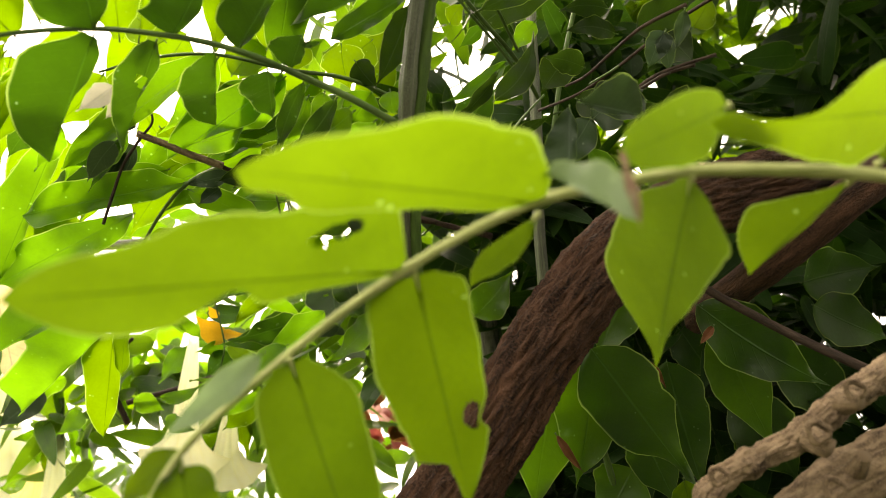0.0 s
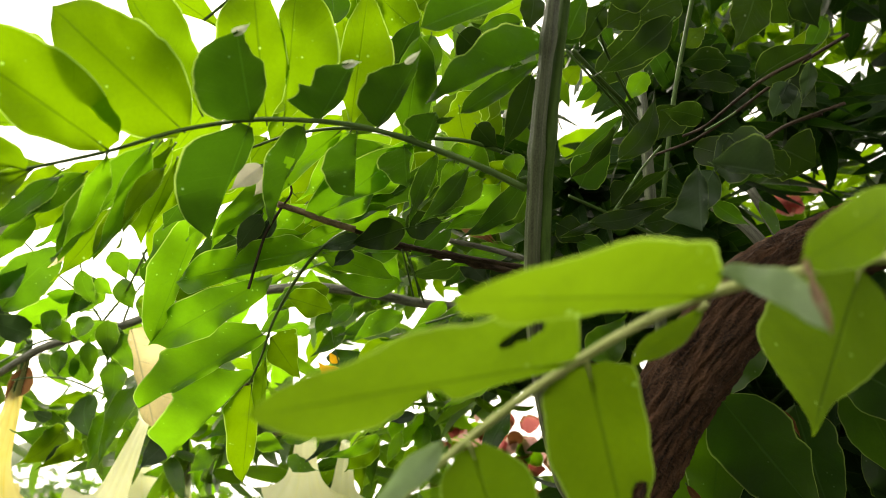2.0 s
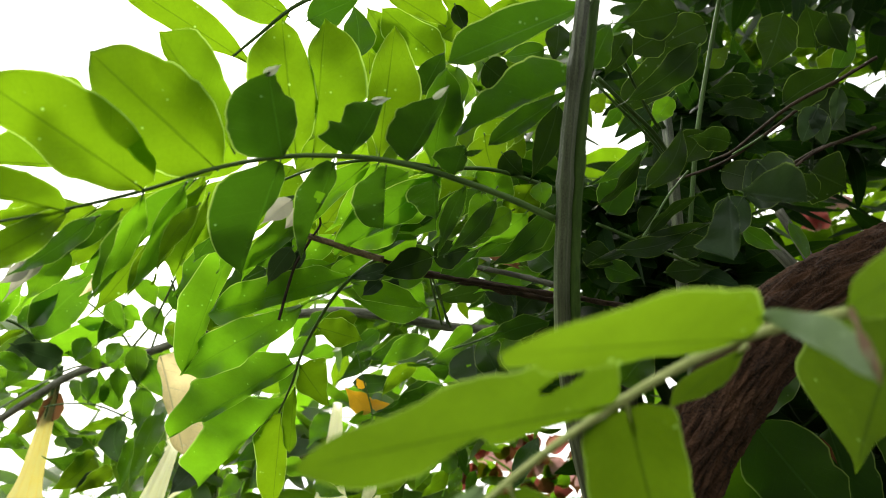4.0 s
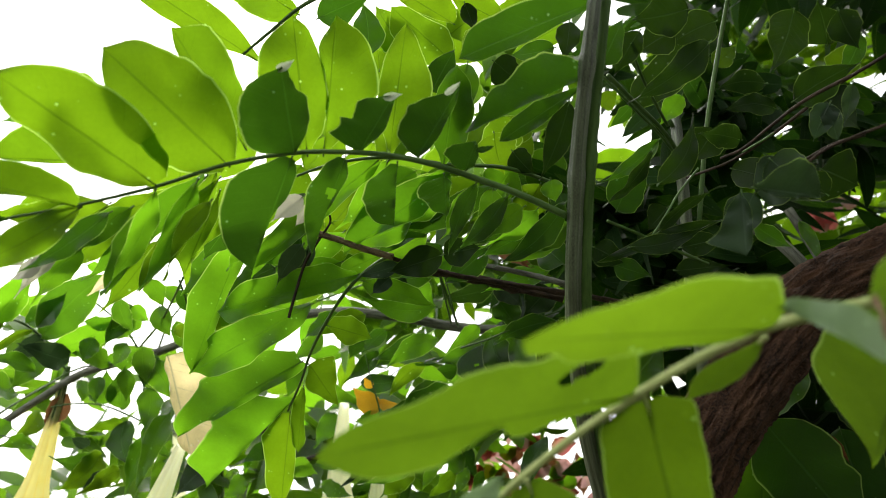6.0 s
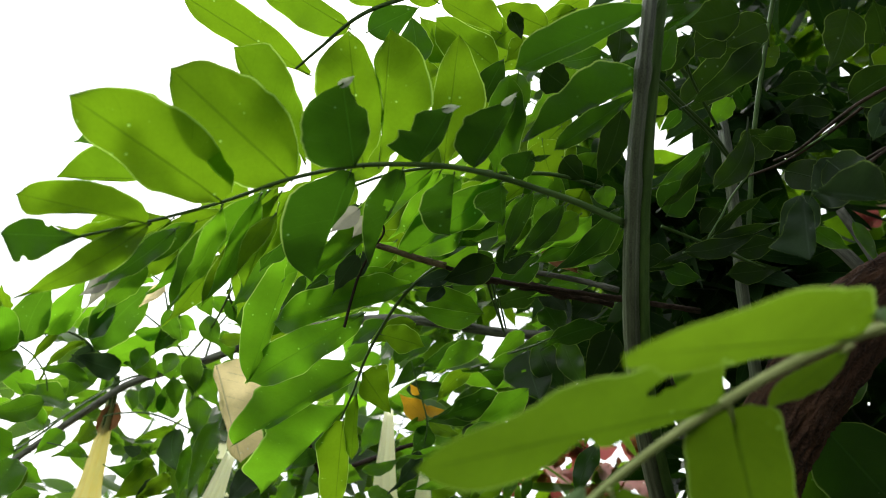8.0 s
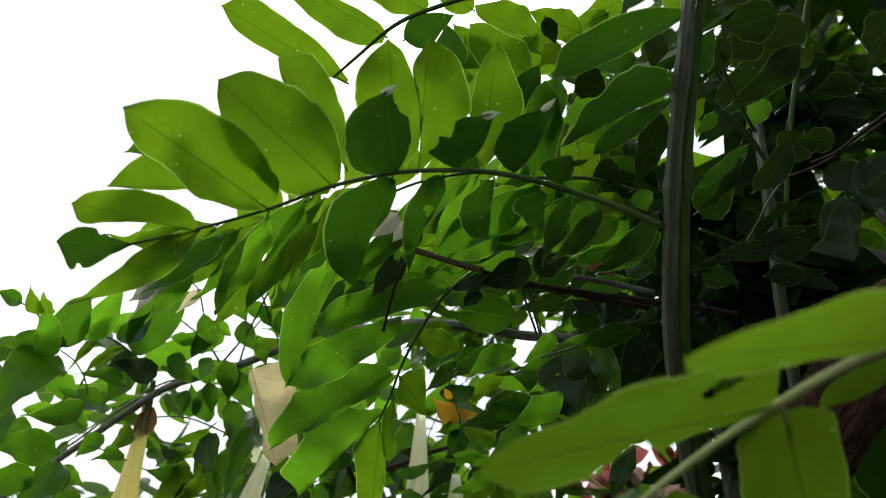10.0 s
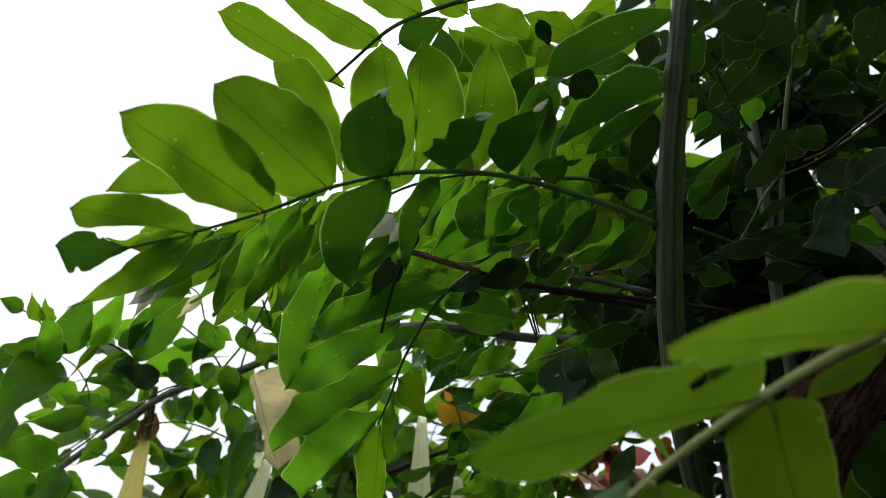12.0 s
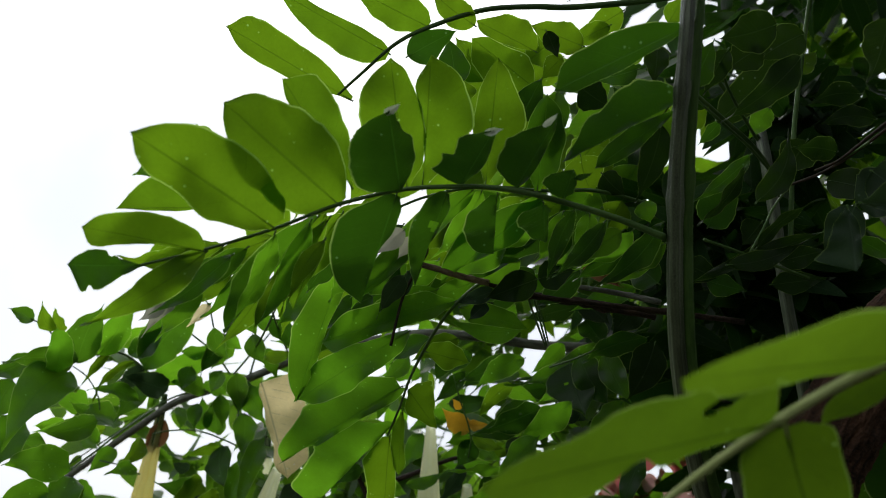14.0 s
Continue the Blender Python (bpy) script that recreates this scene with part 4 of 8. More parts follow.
leaf(frond_c, (-0.0908, 0.4768, 1.9033), (-0.1527, 0.4542, 1.9202), 0.05, (0.11, -0.77, -0.63), FRESH, edges=((0.05, 0.112, 0.147, 0.181, 0.215, 0.211, 0.203, 0.196, 0.182, 0.137, 0.091, 0.046, 0), (0.079, 0.176, 0.203, 0.227, 0.22, 0.212, 0.204, 0.196, 0.164, 0.123, 0.082, 0.041, 0)))
leaf(frond_c, (-0.1060, 0.4856, 1.8795), (-0.0663, 0.4865, 1.9104), 0.0264, (0.37, -0.82, -0.45), DEEP, "oval")
leaf(frond_c, (-0.0532, 0.4857, 1.9146), (-0.0931, 0.4723, 1.9397), 0.0238, (-0.08, -0.82, -0.57), FRESH, "oval")
leaf(frond_c, (0.0042, 0.6020, 1.9382), (-0.0595, 0.5681, 1.9674), 0.05, (0.10, -0.75, -0.65), FRESH, edges=((0.063, 0.139, 0.207, 0.263, 0.282, 0.302, 0.321, 0.315, 0.287, 0.26, 0.233, 0.121, 0), (0.05, 0.112, 0.191, 0.225, 0.259, 0.241, 0.215, 0.189, 0.172, 0.156, 0.14, 0.084, 0)))
leaf(frond_c, (0.0012, 0.5396, 1.9327), (-0.0545, 0.5295, 1.9565), 0.05, (-0.11, -0.80, -0.59), FRESH, edges=((0.012, 0.027, 0.054, 0.08, 0.093, 0.107, 0.12, 0.134, 0.131, 0.126, 0.121, 0.087, 0), (0.094, 0.208, 0.261, 0.315, 0.334, 0.32, 0.307, 0.294, 0.261, 0.196, 0.131, 0.065, 0)))
leaf(frond_c, (0.0437, 0.5374, 1.9394), (-0.0087, 0.5302, 1.9559), 0.0283, (-0.09, -0.78, -0.63), FRESH, "oval")
leaf(frond_c, (0.0031, 0.6242, 1.9906), (-0.0454, 0.6167, 2.0079), 0.0466, (-0.09, -0.80, -0.59), FRESH, "oval")
leaf(frond_c, (0.0364, 0.6653, 1.9964), (-0.0097, 0.6528, 2.0266), 0.0429, (-0.13, -0.83, -0.55), FRESH, "oval")
leaf(frond_c, (-0.0113, 0.6710, 1.9806), (-0.0286, 0.6510, 2.0306), 0.0429, (-0.07, -0.92, -0.39), FRESH, "oval")
leaf(frond_c, (0.0879, 0.6331, 1.9435), (0.0390, 0.6450, 1.9123), 0.0402, (0.08, -0.89, -0.46), GREEN, "oval")
leaf(frond_c, (0.0742, 0.6473, 1.9074), (0.0438, 0.6640, 1.8644), 0.0402, (0.01, -0.93, -0.37), FRESH, "oval")
leaf(frond_c, (0.0291, 0.5743, 1.9543), (0.0097, 0.5828, 1.9326), 0.0215, (0.12, -0.89, -0.45), FRESH, "long")
leaf(frond_c, (-0.0696, 0.5357, 1.8863), (-0.0788, 0.5186, 1.9289), 0.0294, (0.05, -0.93, -0.36), DEEP, "oval")
leaf(frond_c, (0.1056, 0.5689, 1.9703), (0.0577, 0.5812, 1.9379), 0.0268, (0.10, -0.87, -0.48), FRESH, "oval")
leaf(frond_c, (-0.0103, 0.5116, 1.8402), (0.0055, 0.4810, 1.8635), 0.0253, (-0.12, -0.64, -0.76), DEEP, "oval")
leaf(frond_c, (-0.0603, 0.5568, 1.8875), (-0.0647, 0.5494, 1.9060), 0.0233, (0.03, -0.93, -0.37), FRESH, "oval")
leaf(frond_c, (0.0695, 0.5463, 1.9719), (0.0299, 0.5550, 1.9489), 0.0208, (0.13, -0.83, -0.54), FRESH, "long")
leaf(frond_c, (0.0091, 0.5165, 1.9369), (0.0211, 0.5253, 1.9151), 0.0147, (-0.15, -0.89, -0.44), SHADE, "oval")
leaf(frond_c, (0.0839, 0.5571, 1.9993), (0.0431, 0.5660, 1.9756), 0.0268, (0.13, -0.83, -0.54), FRESH, "long")

# leaves of the main stem
frond_s = stick("compound_leaf", shrub, [(0.0949, 0.3634, 1.8466), (0.0941, 0.3704, 1.8299), (0.0884, 0.3723, 1.8244)], 0.0011, 0.0007, STALK, "dark leaves close to the main stem")
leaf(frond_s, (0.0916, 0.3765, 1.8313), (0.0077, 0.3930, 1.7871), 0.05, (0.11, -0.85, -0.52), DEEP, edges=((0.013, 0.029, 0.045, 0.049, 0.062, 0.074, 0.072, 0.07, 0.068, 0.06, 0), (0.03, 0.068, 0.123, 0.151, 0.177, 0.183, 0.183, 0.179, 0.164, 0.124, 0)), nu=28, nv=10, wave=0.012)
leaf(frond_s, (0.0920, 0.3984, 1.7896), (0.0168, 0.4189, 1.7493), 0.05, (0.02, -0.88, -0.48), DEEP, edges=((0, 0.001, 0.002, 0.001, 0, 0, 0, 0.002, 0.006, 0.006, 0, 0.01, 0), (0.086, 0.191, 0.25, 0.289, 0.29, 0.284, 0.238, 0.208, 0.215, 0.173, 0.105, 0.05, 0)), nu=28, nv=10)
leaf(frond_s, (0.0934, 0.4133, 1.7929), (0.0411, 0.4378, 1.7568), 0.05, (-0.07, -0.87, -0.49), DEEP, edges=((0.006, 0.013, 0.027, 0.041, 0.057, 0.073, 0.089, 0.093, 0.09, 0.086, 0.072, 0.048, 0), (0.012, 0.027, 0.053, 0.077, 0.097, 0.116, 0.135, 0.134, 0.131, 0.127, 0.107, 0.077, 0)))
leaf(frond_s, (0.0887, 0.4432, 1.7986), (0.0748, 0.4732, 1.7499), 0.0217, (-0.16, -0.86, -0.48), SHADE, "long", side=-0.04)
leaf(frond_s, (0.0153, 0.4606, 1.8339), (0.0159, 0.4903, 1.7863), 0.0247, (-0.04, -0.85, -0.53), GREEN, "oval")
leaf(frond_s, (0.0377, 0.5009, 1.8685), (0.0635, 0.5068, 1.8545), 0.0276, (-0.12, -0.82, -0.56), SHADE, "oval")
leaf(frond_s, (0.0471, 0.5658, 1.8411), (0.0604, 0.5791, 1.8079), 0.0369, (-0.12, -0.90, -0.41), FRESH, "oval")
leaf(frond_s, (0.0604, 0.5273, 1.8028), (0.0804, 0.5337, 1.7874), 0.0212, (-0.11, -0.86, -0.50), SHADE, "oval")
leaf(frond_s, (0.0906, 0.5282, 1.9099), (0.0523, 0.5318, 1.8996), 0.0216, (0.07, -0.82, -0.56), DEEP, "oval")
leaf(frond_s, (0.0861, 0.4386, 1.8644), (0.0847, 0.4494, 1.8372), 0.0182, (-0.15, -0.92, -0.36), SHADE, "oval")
leaf(frond_s, (0.0878, 0.4994, 1.7655), (0.0937, 0.5056, 1.7500), 0.0172, (-0.18, -0.89, -0.42), GREEN, "oval")
leaf(frond_s, (0.0181, 0.5241, 1.8097), (0.0113, 0.5336, 1.7855), 0.0230, (0.00, -0.93, -0.37), FRESH, "oval")
leaf(frond_s, (0.0587, 0.5295, 1.7430), (0.0253, 0.5386, 1.7192), 0.0178, (-0.01, -0.94, -0.34), DEEP, "long")
leaf(frond_s, (0.0888, 0.5488, 1.7495), (0.0410, 0.5602, 1.7195), 0.0202, (-0.02, -0.95, -0.33), DEEP, "long")
leaf(frond_s, (0.1038, 0.5536, 1.7380), (0.0643, 0.5613, 1.7173), 0.0166, (-0.02, -0.95, -0.31), GREEN, "long")

# the lower compound leaf
frond_b = stick("compound_leaf", shrub, [(-0.0001, 0.6233, 1.7561), (-0.0277, 0.5992, 1.7319), (-0.0500, 0.5775, 1.7026), (-0.0701, 0.5968, 1.6796), (-0.0909, 0.6403, 1.6503), (-0.1043, 0.6916, 1.6293), (-0.1166, 0.7220, 1.6067)], 0.0017, 0.0010, STALK, "drooping compound leaf with wavy leaflets")
leaf(frond_b, (-0.0546, 0.5774, 1.7005), (-0.1688, 0.6016, 1.6633), 0.05, (-0.07, -0.92, -0.38), LUSH, edges=((0.02, 0.043, 0.07, 0.067, 0.064, 0.064, 0.064, 0.065, 0.071, 0.08, 0.089, 0.095, 0), (0.029, 0.065, 0.129, 0.136, 0.139, 0.142, 0.145, 0.147, 0.15, 0.146, 0.105, 0.063, 0)), wave=0.045, fold=0.25, nu=28, nv=10)
leaf(frond_b, (-0.0951, 0.6163, 1.6826), (-0.2022, 0.6808, 1.6254), 0.05, (-0.23, -0.83, -0.51), LUSH, edges=((0.035, 0.077, 0.094, 0.105, 0.104, 0.11, 0.126, 0.139, 0.124, 0.11, 0.093, 0.077, 0), (0.014, 0.032, 0.064, 0.087, 0.109, 0.131, 0.142, 0.151, 0.152, 0.137, 0.118, 0.085, 0)), wave=0.045, fold=0.25, nu=28, nv=10)
leaf(frond_b, (-0.1022, 0.6643, 1.6429), (-0.2327, 0.7848, 1.5795), 0.05, (-0.40, -0.73, -0.56), LUSH, edges=((0.019, 0.043, 0.037, 0.03, 0.03, 0.033, 0.031, 0.03, 0.026, 0.015, 0.004, 0.007, 0), (0.06, 0.133, 0.148, 0.163, 0.177, 0.183, 0.182, 0.182, 0.166, 0.143, 0.109, 0.063, 0)), wave=0.045, fold=0.25, nu=28, nv=10)
leaf(frond_b, (-0.1112, 0.7171, 1.6180), (-0.2082, 0.8354, 1.5342), 0.05, (-0.30, -0.70, -0.64), LUSH, edges=((0.001, 0.003, 0.004, 0.002, 0, 0.001, 0.002, 0.002, 0.001, 0, 0, 0, 0), (0.051, 0.114, 0.164, 0.202, 0.224, 0.244, 0.247, 0.229, 0.214, 0.204, 0.193, 0.127, 0)), wave=0.045, fold=0.25, nu=28, nv=10)
leaf(frond_b, (-0.1158, 0.7324, 1.6065), (-0.1214, 0.8097, 1.5200), 0.05, (0.14, -0.73, -0.66), FRESH, edges=((0.012, 0.026, 0.051, 0.066, 0.073, 0.079, 0.085, 0.083, 0.081, 0.074, 0.049, 0.025, 0), (0.063, 0.141, 0.188, 0.226, 0.206, 0.185, 0.165, 0.163, 0.162, 0.15, 0.1, 0.05, 0)), wave=0.03)
leaf(frond_b, (-0.0953, 0.6651, 1.6411), (-0.0685, 0.7084, 1.6141), 0.05, (0.48, -0.66, -0.58), FRESH, edges=((0.174, 0.388, 0.367, 0.346, 0.315, 0.271, 0.227, 0.184, 0.14, 0.104, 0.07, 0.035, 0), (0.032, 0.072, 0.143, 0.215, 0.25, 0.221, 0.191, 0.162, 0.132, 0.101, 0.071, 0.037, 0)))
leaf(frond_b, (-0.0772, 0.6129, 1.6645), (-0.0397, 0.6255, 1.6610), 0.05, (0.28, -0.92, -0.28), FRESH, edges=((0.104, 0.231, 0.265, 0.293, 0.322, 0.351, 0.335, 0.304, 0.273, 0.242, 0.173, 0.086, 0), (0.029, 0.064, 0.128, 0.191, 0.236, 0.269, 0.302, 0.272, 0.212, 0.152, 0.101, 0.051, 0)))
leaf(frond_b, (-0.0495, 0.5792, 1.6961), (0.0087, 0.6042, 1.6890), 0.05, (0.33, -0.87, -0.36), GREEN, edges=((0.024, 0.053, 0.106, 0.158, 0.169, 0.17, 0.172, 0.167, 0.161, 0.153, 0.102, 0.051, 0), (0.05, 0.111, 0.161, 0.148, 0.135, 0.121, 0.108, 0.094, 0.08, 0.066, 0.052, 0.027, 0)))
leaf(frond_b, (-0.1027, 0.7029, 1.6270), (-0.1045, 0.7464, 1.5715), 0.05, (0.14, -0.78, -0.61), FRESH, edges=((0.014, 0.031, 0.047, 0.048, 0.049, 0.05, 0.051, 0.061, 0.074, 0.086, 0.087, 0.044, 0), (0.025, 0.055, 0.11, 0.121, 0.127, 0.132, 0.138, 0.127, 0.111, 0.094, 0.078, 0.045, 0)))
leaf(frond_b, (-0.1577, 0.5960, 1.7318), (-0.1993, 0.6710, 1.6231), 0.05, (0.15, -0.79, -0.60), LUSH, edges=((0.019, 0.042, 0.056, 0.052, 0.043, 0.035, 0.035, 0.04, 0.044, 0.046, 0.039, 0.02, 0), (0.033, 0.074, 0.117, 0.136, 0.154, 0.17, 0.183, 0.171, 0.158, 0.138, 0.103, 0.057, 0)), nu=26, wave=0.03)
leaf(frond_b, (0.0124, 0.5600, 1.7190), (-0.0302, 0.5667, 1.7010), 0.0258, (0.00, -0.94, -0.35), SHADE, "oval")
leaf(frond_b, (0.0133, 0.5600, 1.7191), (0.0438, 0.5567, 1.7283), 0.0258, (0.00, -0.94, -0.35), SHADE, "oval")
leaf(frond_b, (-0.0219, 0.5735, 1.7113), (-0.0554, 0.5781, 1.6986), 0.0140, (0.00, -0.94, -0.35), GREY, "long")
leaf(frond_b, (-0.0279, 0.5776, 1.7007), (-0.0424, 0.5832, 1.6863), 0.0131, (0.00, -0.93, -0.36), GREY, "drop")
leaf(frond_b, (-0.0957, 0.5778, 1.7254), (-0.1185, 0.5987, 1.6991), 0.0230, (-0.04, -0.80, -0.60), GREY, "oval", fold=0.5)
leaf(frond_b, (-0.1041, 0.5633, 1.7614), (-0.1195, 0.5743, 1.7334), 0.0162, (0.15, -0.89, -0.43), GREY, "oval", fold=0.6)
leaf(frond_b, (-0.0543, 0.6951, 1.7022), (-0.1016, 0.7239, 1.6824), 0.0224, (-0.31, -0.83, -0.47), FRESH, "oval")

# leaves of the shaded side; SHADE paints that shade into their colour
frond_d = stick("compound_leaf", shrub, [(0.3036, 0.4791, 1.8625), (0.2810, 0.5275, 1.8496), (0.2627, 0.5524, 1.8413)], 0.0013, 0.0010, STALK, "leaves in the shade, coloured dark for it")
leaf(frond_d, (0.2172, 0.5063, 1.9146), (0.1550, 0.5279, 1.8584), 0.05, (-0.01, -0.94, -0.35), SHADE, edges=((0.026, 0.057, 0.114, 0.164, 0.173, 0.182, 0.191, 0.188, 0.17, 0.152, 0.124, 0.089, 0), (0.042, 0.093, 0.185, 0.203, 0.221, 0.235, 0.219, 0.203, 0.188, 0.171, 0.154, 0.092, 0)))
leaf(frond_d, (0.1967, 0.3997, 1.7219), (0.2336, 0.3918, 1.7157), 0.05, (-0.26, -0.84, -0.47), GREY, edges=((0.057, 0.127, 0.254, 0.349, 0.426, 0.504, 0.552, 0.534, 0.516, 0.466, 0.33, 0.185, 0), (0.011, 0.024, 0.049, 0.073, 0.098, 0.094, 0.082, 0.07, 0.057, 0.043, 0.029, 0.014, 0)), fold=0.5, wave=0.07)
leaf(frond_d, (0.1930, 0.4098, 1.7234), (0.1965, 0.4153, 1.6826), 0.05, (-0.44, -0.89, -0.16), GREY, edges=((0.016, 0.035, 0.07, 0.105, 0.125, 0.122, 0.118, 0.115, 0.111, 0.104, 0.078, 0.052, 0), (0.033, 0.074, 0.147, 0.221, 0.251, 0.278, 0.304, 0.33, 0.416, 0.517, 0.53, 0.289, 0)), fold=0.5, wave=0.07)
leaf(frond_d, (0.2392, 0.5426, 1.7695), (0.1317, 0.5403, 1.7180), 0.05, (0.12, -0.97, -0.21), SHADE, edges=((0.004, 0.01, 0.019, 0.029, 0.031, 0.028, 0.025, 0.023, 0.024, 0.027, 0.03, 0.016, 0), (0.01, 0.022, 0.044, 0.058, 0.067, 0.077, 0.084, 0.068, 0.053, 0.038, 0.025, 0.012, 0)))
leaf(frond_d, (0.3253, 0.7441, 2.0774), (0.3489, 0.7333, 2.1053), 0.0290, (-0.32, -0.94, -0.10), FRESH, "oval")
leaf(frond_d, (0.2845, 1.2793, 2.2188), (0.4197, 1.2637, 2.2621), 0.0698, (0.08, -0.83, -0.55), FRESH, "long")
leaf(frond_d, (0.8539, 1.5654, 2.3281), (0.9676, 1.6174, 2.2007), 0.1333, (-0.12, -0.88, -0.46), FRESH, "oval")
leaf(frond_d, (0.9464, 1.6129, 2.2113), (1.0560, 1.5680, 2.3276), 0.1212, (-0.20, -0.96, -0.18), FRESH, "oval")
leaf(frond_d, (0.8880, 1.5944, 2.2561), (1.0107, 1.6014, 2.2421), 0.1090, (0.02, -0.94, -0.33), FRESH, "oval")
leaf(frond_d, (0.4757, 0.7431, 2.0845), (0.4922, 0.7260, 2.1279), 0.0415, (-0.27, -0.93, -0.26), FRESH, "oval")
leaf(frond_c, (-0.0501, 0.6292, 1.9056), (-0.0649, 0.5980, 1.9806), 0.0431, (0.00, -0.92, -0.38), FRESH, "long")
leaf(frond_c, (-0.0213, 0.6431, 1.8742), (-0.0116, 0.6130, 1.9490), 0.0397, (0.01, -0.93, -0.38), FRESH, "long")
leaf(frond_c, (-0.0404, 0.6109, 1.9514), (-0.0784, 0.5937, 1.9898), 0.0397, (-0.09, -0.87, -0.48), FRESH, "long")
leaf(frond_c, (0.1356, 0.5912, 2.0162), (0.1499, 0.5805, 2.0440), 0.0227, (-0.03, -0.94, -0.35), FRESH, "long")
leaf(frond_c, (-0.0024, 0.6043, 1.9710), (0.0289, 0.5935, 2.0004), 0.0340, (0.14, -0.87, -0.47), FRESH, "long")
stick("side_branch", shrub, [(0.3047, 0.6343, 1.8115), (0.3251, 0.6292, 1.7979), (0.3427, 0.6261, 1.7791), (0.3628, 0.6334, 1.7615)], 0.0054, 0.0063, GREYBARK, "")
stick("side_branch", shrub, [(0.3624, 0.6717, 1.8545), (0.3831, 0.6744, 1.8214), (0.4002, 0.6761, 1.7904)], 0.0046, 0.0050, GREYBARK, "")
stick("side_branch", shrub, [(0.1118, 0.4421, 1.8229), (0.1363, 0.4562, 1.8110), (0.1667, 0.4855, 1.8079), (0.1977, 0.5235, 1.8074)], 0.0010, 0.0012, STALK)
stick("side_branch", shrub, [(0.1363, 0.4547, 1.8651), (0.1506, 0.4806, 1.8595), (0.1723, 0.5133, 1.8572), (0.1947, 0.5448, 1.8546)], 0.0011, 0.0013, STALK)
stick("side_branch", shrub, [(0.1339, 0.5085, 1.7407), (0.1601, 0.5238, 1.7406), (0.1957, 0.5371, 1.7354), (0.2274, 0.5495, 1.7314)], 0.0012, 0.0014, STALK)
stick("side_branch", shrub, [(0.1724, 0.5209, 1.7384), (0.1865, 0.5279, 1.7624), (0.1989, 0.5354, 1.7851), (0.2171, 0.5377, 1.8119)], 0.0009, 0.0010, STALK)
stick("side_branch", shrub, [(0.2323, 0.5278, 1.8178), (0.2395, 0.5021, 1.8133), (0.2473, 0.4708, 1.8159), (0.2560, 0.4378, 1.8179), (0.2791, 0.4163, 1.8273)], 0.0011, 0.0014, CHAR)
stick("side_branch", shrub, [(0.2717, 0.4732, 1.7910), (0.2816, 0.4525, 1.7934), (0.2932, 0.4327, 1.7915)], 0.0012, 0.0014, CHAR)
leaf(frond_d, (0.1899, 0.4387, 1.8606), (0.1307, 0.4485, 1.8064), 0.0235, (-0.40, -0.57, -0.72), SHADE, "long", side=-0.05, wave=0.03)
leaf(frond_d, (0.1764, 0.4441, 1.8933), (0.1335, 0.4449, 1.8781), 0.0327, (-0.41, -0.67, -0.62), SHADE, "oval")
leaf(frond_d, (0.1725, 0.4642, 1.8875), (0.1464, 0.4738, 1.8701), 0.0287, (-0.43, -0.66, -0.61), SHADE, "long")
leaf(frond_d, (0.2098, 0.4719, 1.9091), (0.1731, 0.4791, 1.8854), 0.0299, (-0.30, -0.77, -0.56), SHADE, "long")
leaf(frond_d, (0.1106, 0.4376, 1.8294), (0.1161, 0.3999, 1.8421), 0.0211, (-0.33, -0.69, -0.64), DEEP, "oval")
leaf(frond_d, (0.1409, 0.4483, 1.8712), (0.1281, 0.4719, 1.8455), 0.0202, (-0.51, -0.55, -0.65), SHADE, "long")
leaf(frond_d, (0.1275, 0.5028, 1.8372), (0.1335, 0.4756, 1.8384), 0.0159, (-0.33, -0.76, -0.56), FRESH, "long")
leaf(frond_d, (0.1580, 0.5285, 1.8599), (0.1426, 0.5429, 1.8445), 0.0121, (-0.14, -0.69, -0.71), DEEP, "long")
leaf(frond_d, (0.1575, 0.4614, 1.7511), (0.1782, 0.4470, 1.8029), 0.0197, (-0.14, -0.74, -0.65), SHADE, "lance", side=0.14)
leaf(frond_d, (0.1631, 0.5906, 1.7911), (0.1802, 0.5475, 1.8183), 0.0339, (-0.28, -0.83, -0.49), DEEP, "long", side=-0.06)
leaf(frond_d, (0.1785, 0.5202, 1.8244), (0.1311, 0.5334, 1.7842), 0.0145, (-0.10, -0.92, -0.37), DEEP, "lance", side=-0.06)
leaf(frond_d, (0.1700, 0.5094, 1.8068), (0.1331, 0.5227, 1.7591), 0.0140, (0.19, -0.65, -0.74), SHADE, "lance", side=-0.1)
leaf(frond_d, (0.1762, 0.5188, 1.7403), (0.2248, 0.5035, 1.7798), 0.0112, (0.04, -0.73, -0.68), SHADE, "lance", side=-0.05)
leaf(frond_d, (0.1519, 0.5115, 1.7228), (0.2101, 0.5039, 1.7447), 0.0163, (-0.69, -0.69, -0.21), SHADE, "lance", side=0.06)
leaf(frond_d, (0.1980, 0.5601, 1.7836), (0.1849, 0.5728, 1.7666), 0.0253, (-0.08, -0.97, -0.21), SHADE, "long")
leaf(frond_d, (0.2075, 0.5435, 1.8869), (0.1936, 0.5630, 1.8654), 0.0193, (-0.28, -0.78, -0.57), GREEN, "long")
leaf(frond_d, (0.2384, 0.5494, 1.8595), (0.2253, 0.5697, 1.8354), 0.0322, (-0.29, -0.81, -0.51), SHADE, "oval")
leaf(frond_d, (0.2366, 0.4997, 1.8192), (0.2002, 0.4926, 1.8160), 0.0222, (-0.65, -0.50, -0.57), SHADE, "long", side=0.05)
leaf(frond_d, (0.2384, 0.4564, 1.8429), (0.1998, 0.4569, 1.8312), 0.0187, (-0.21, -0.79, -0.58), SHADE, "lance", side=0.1)
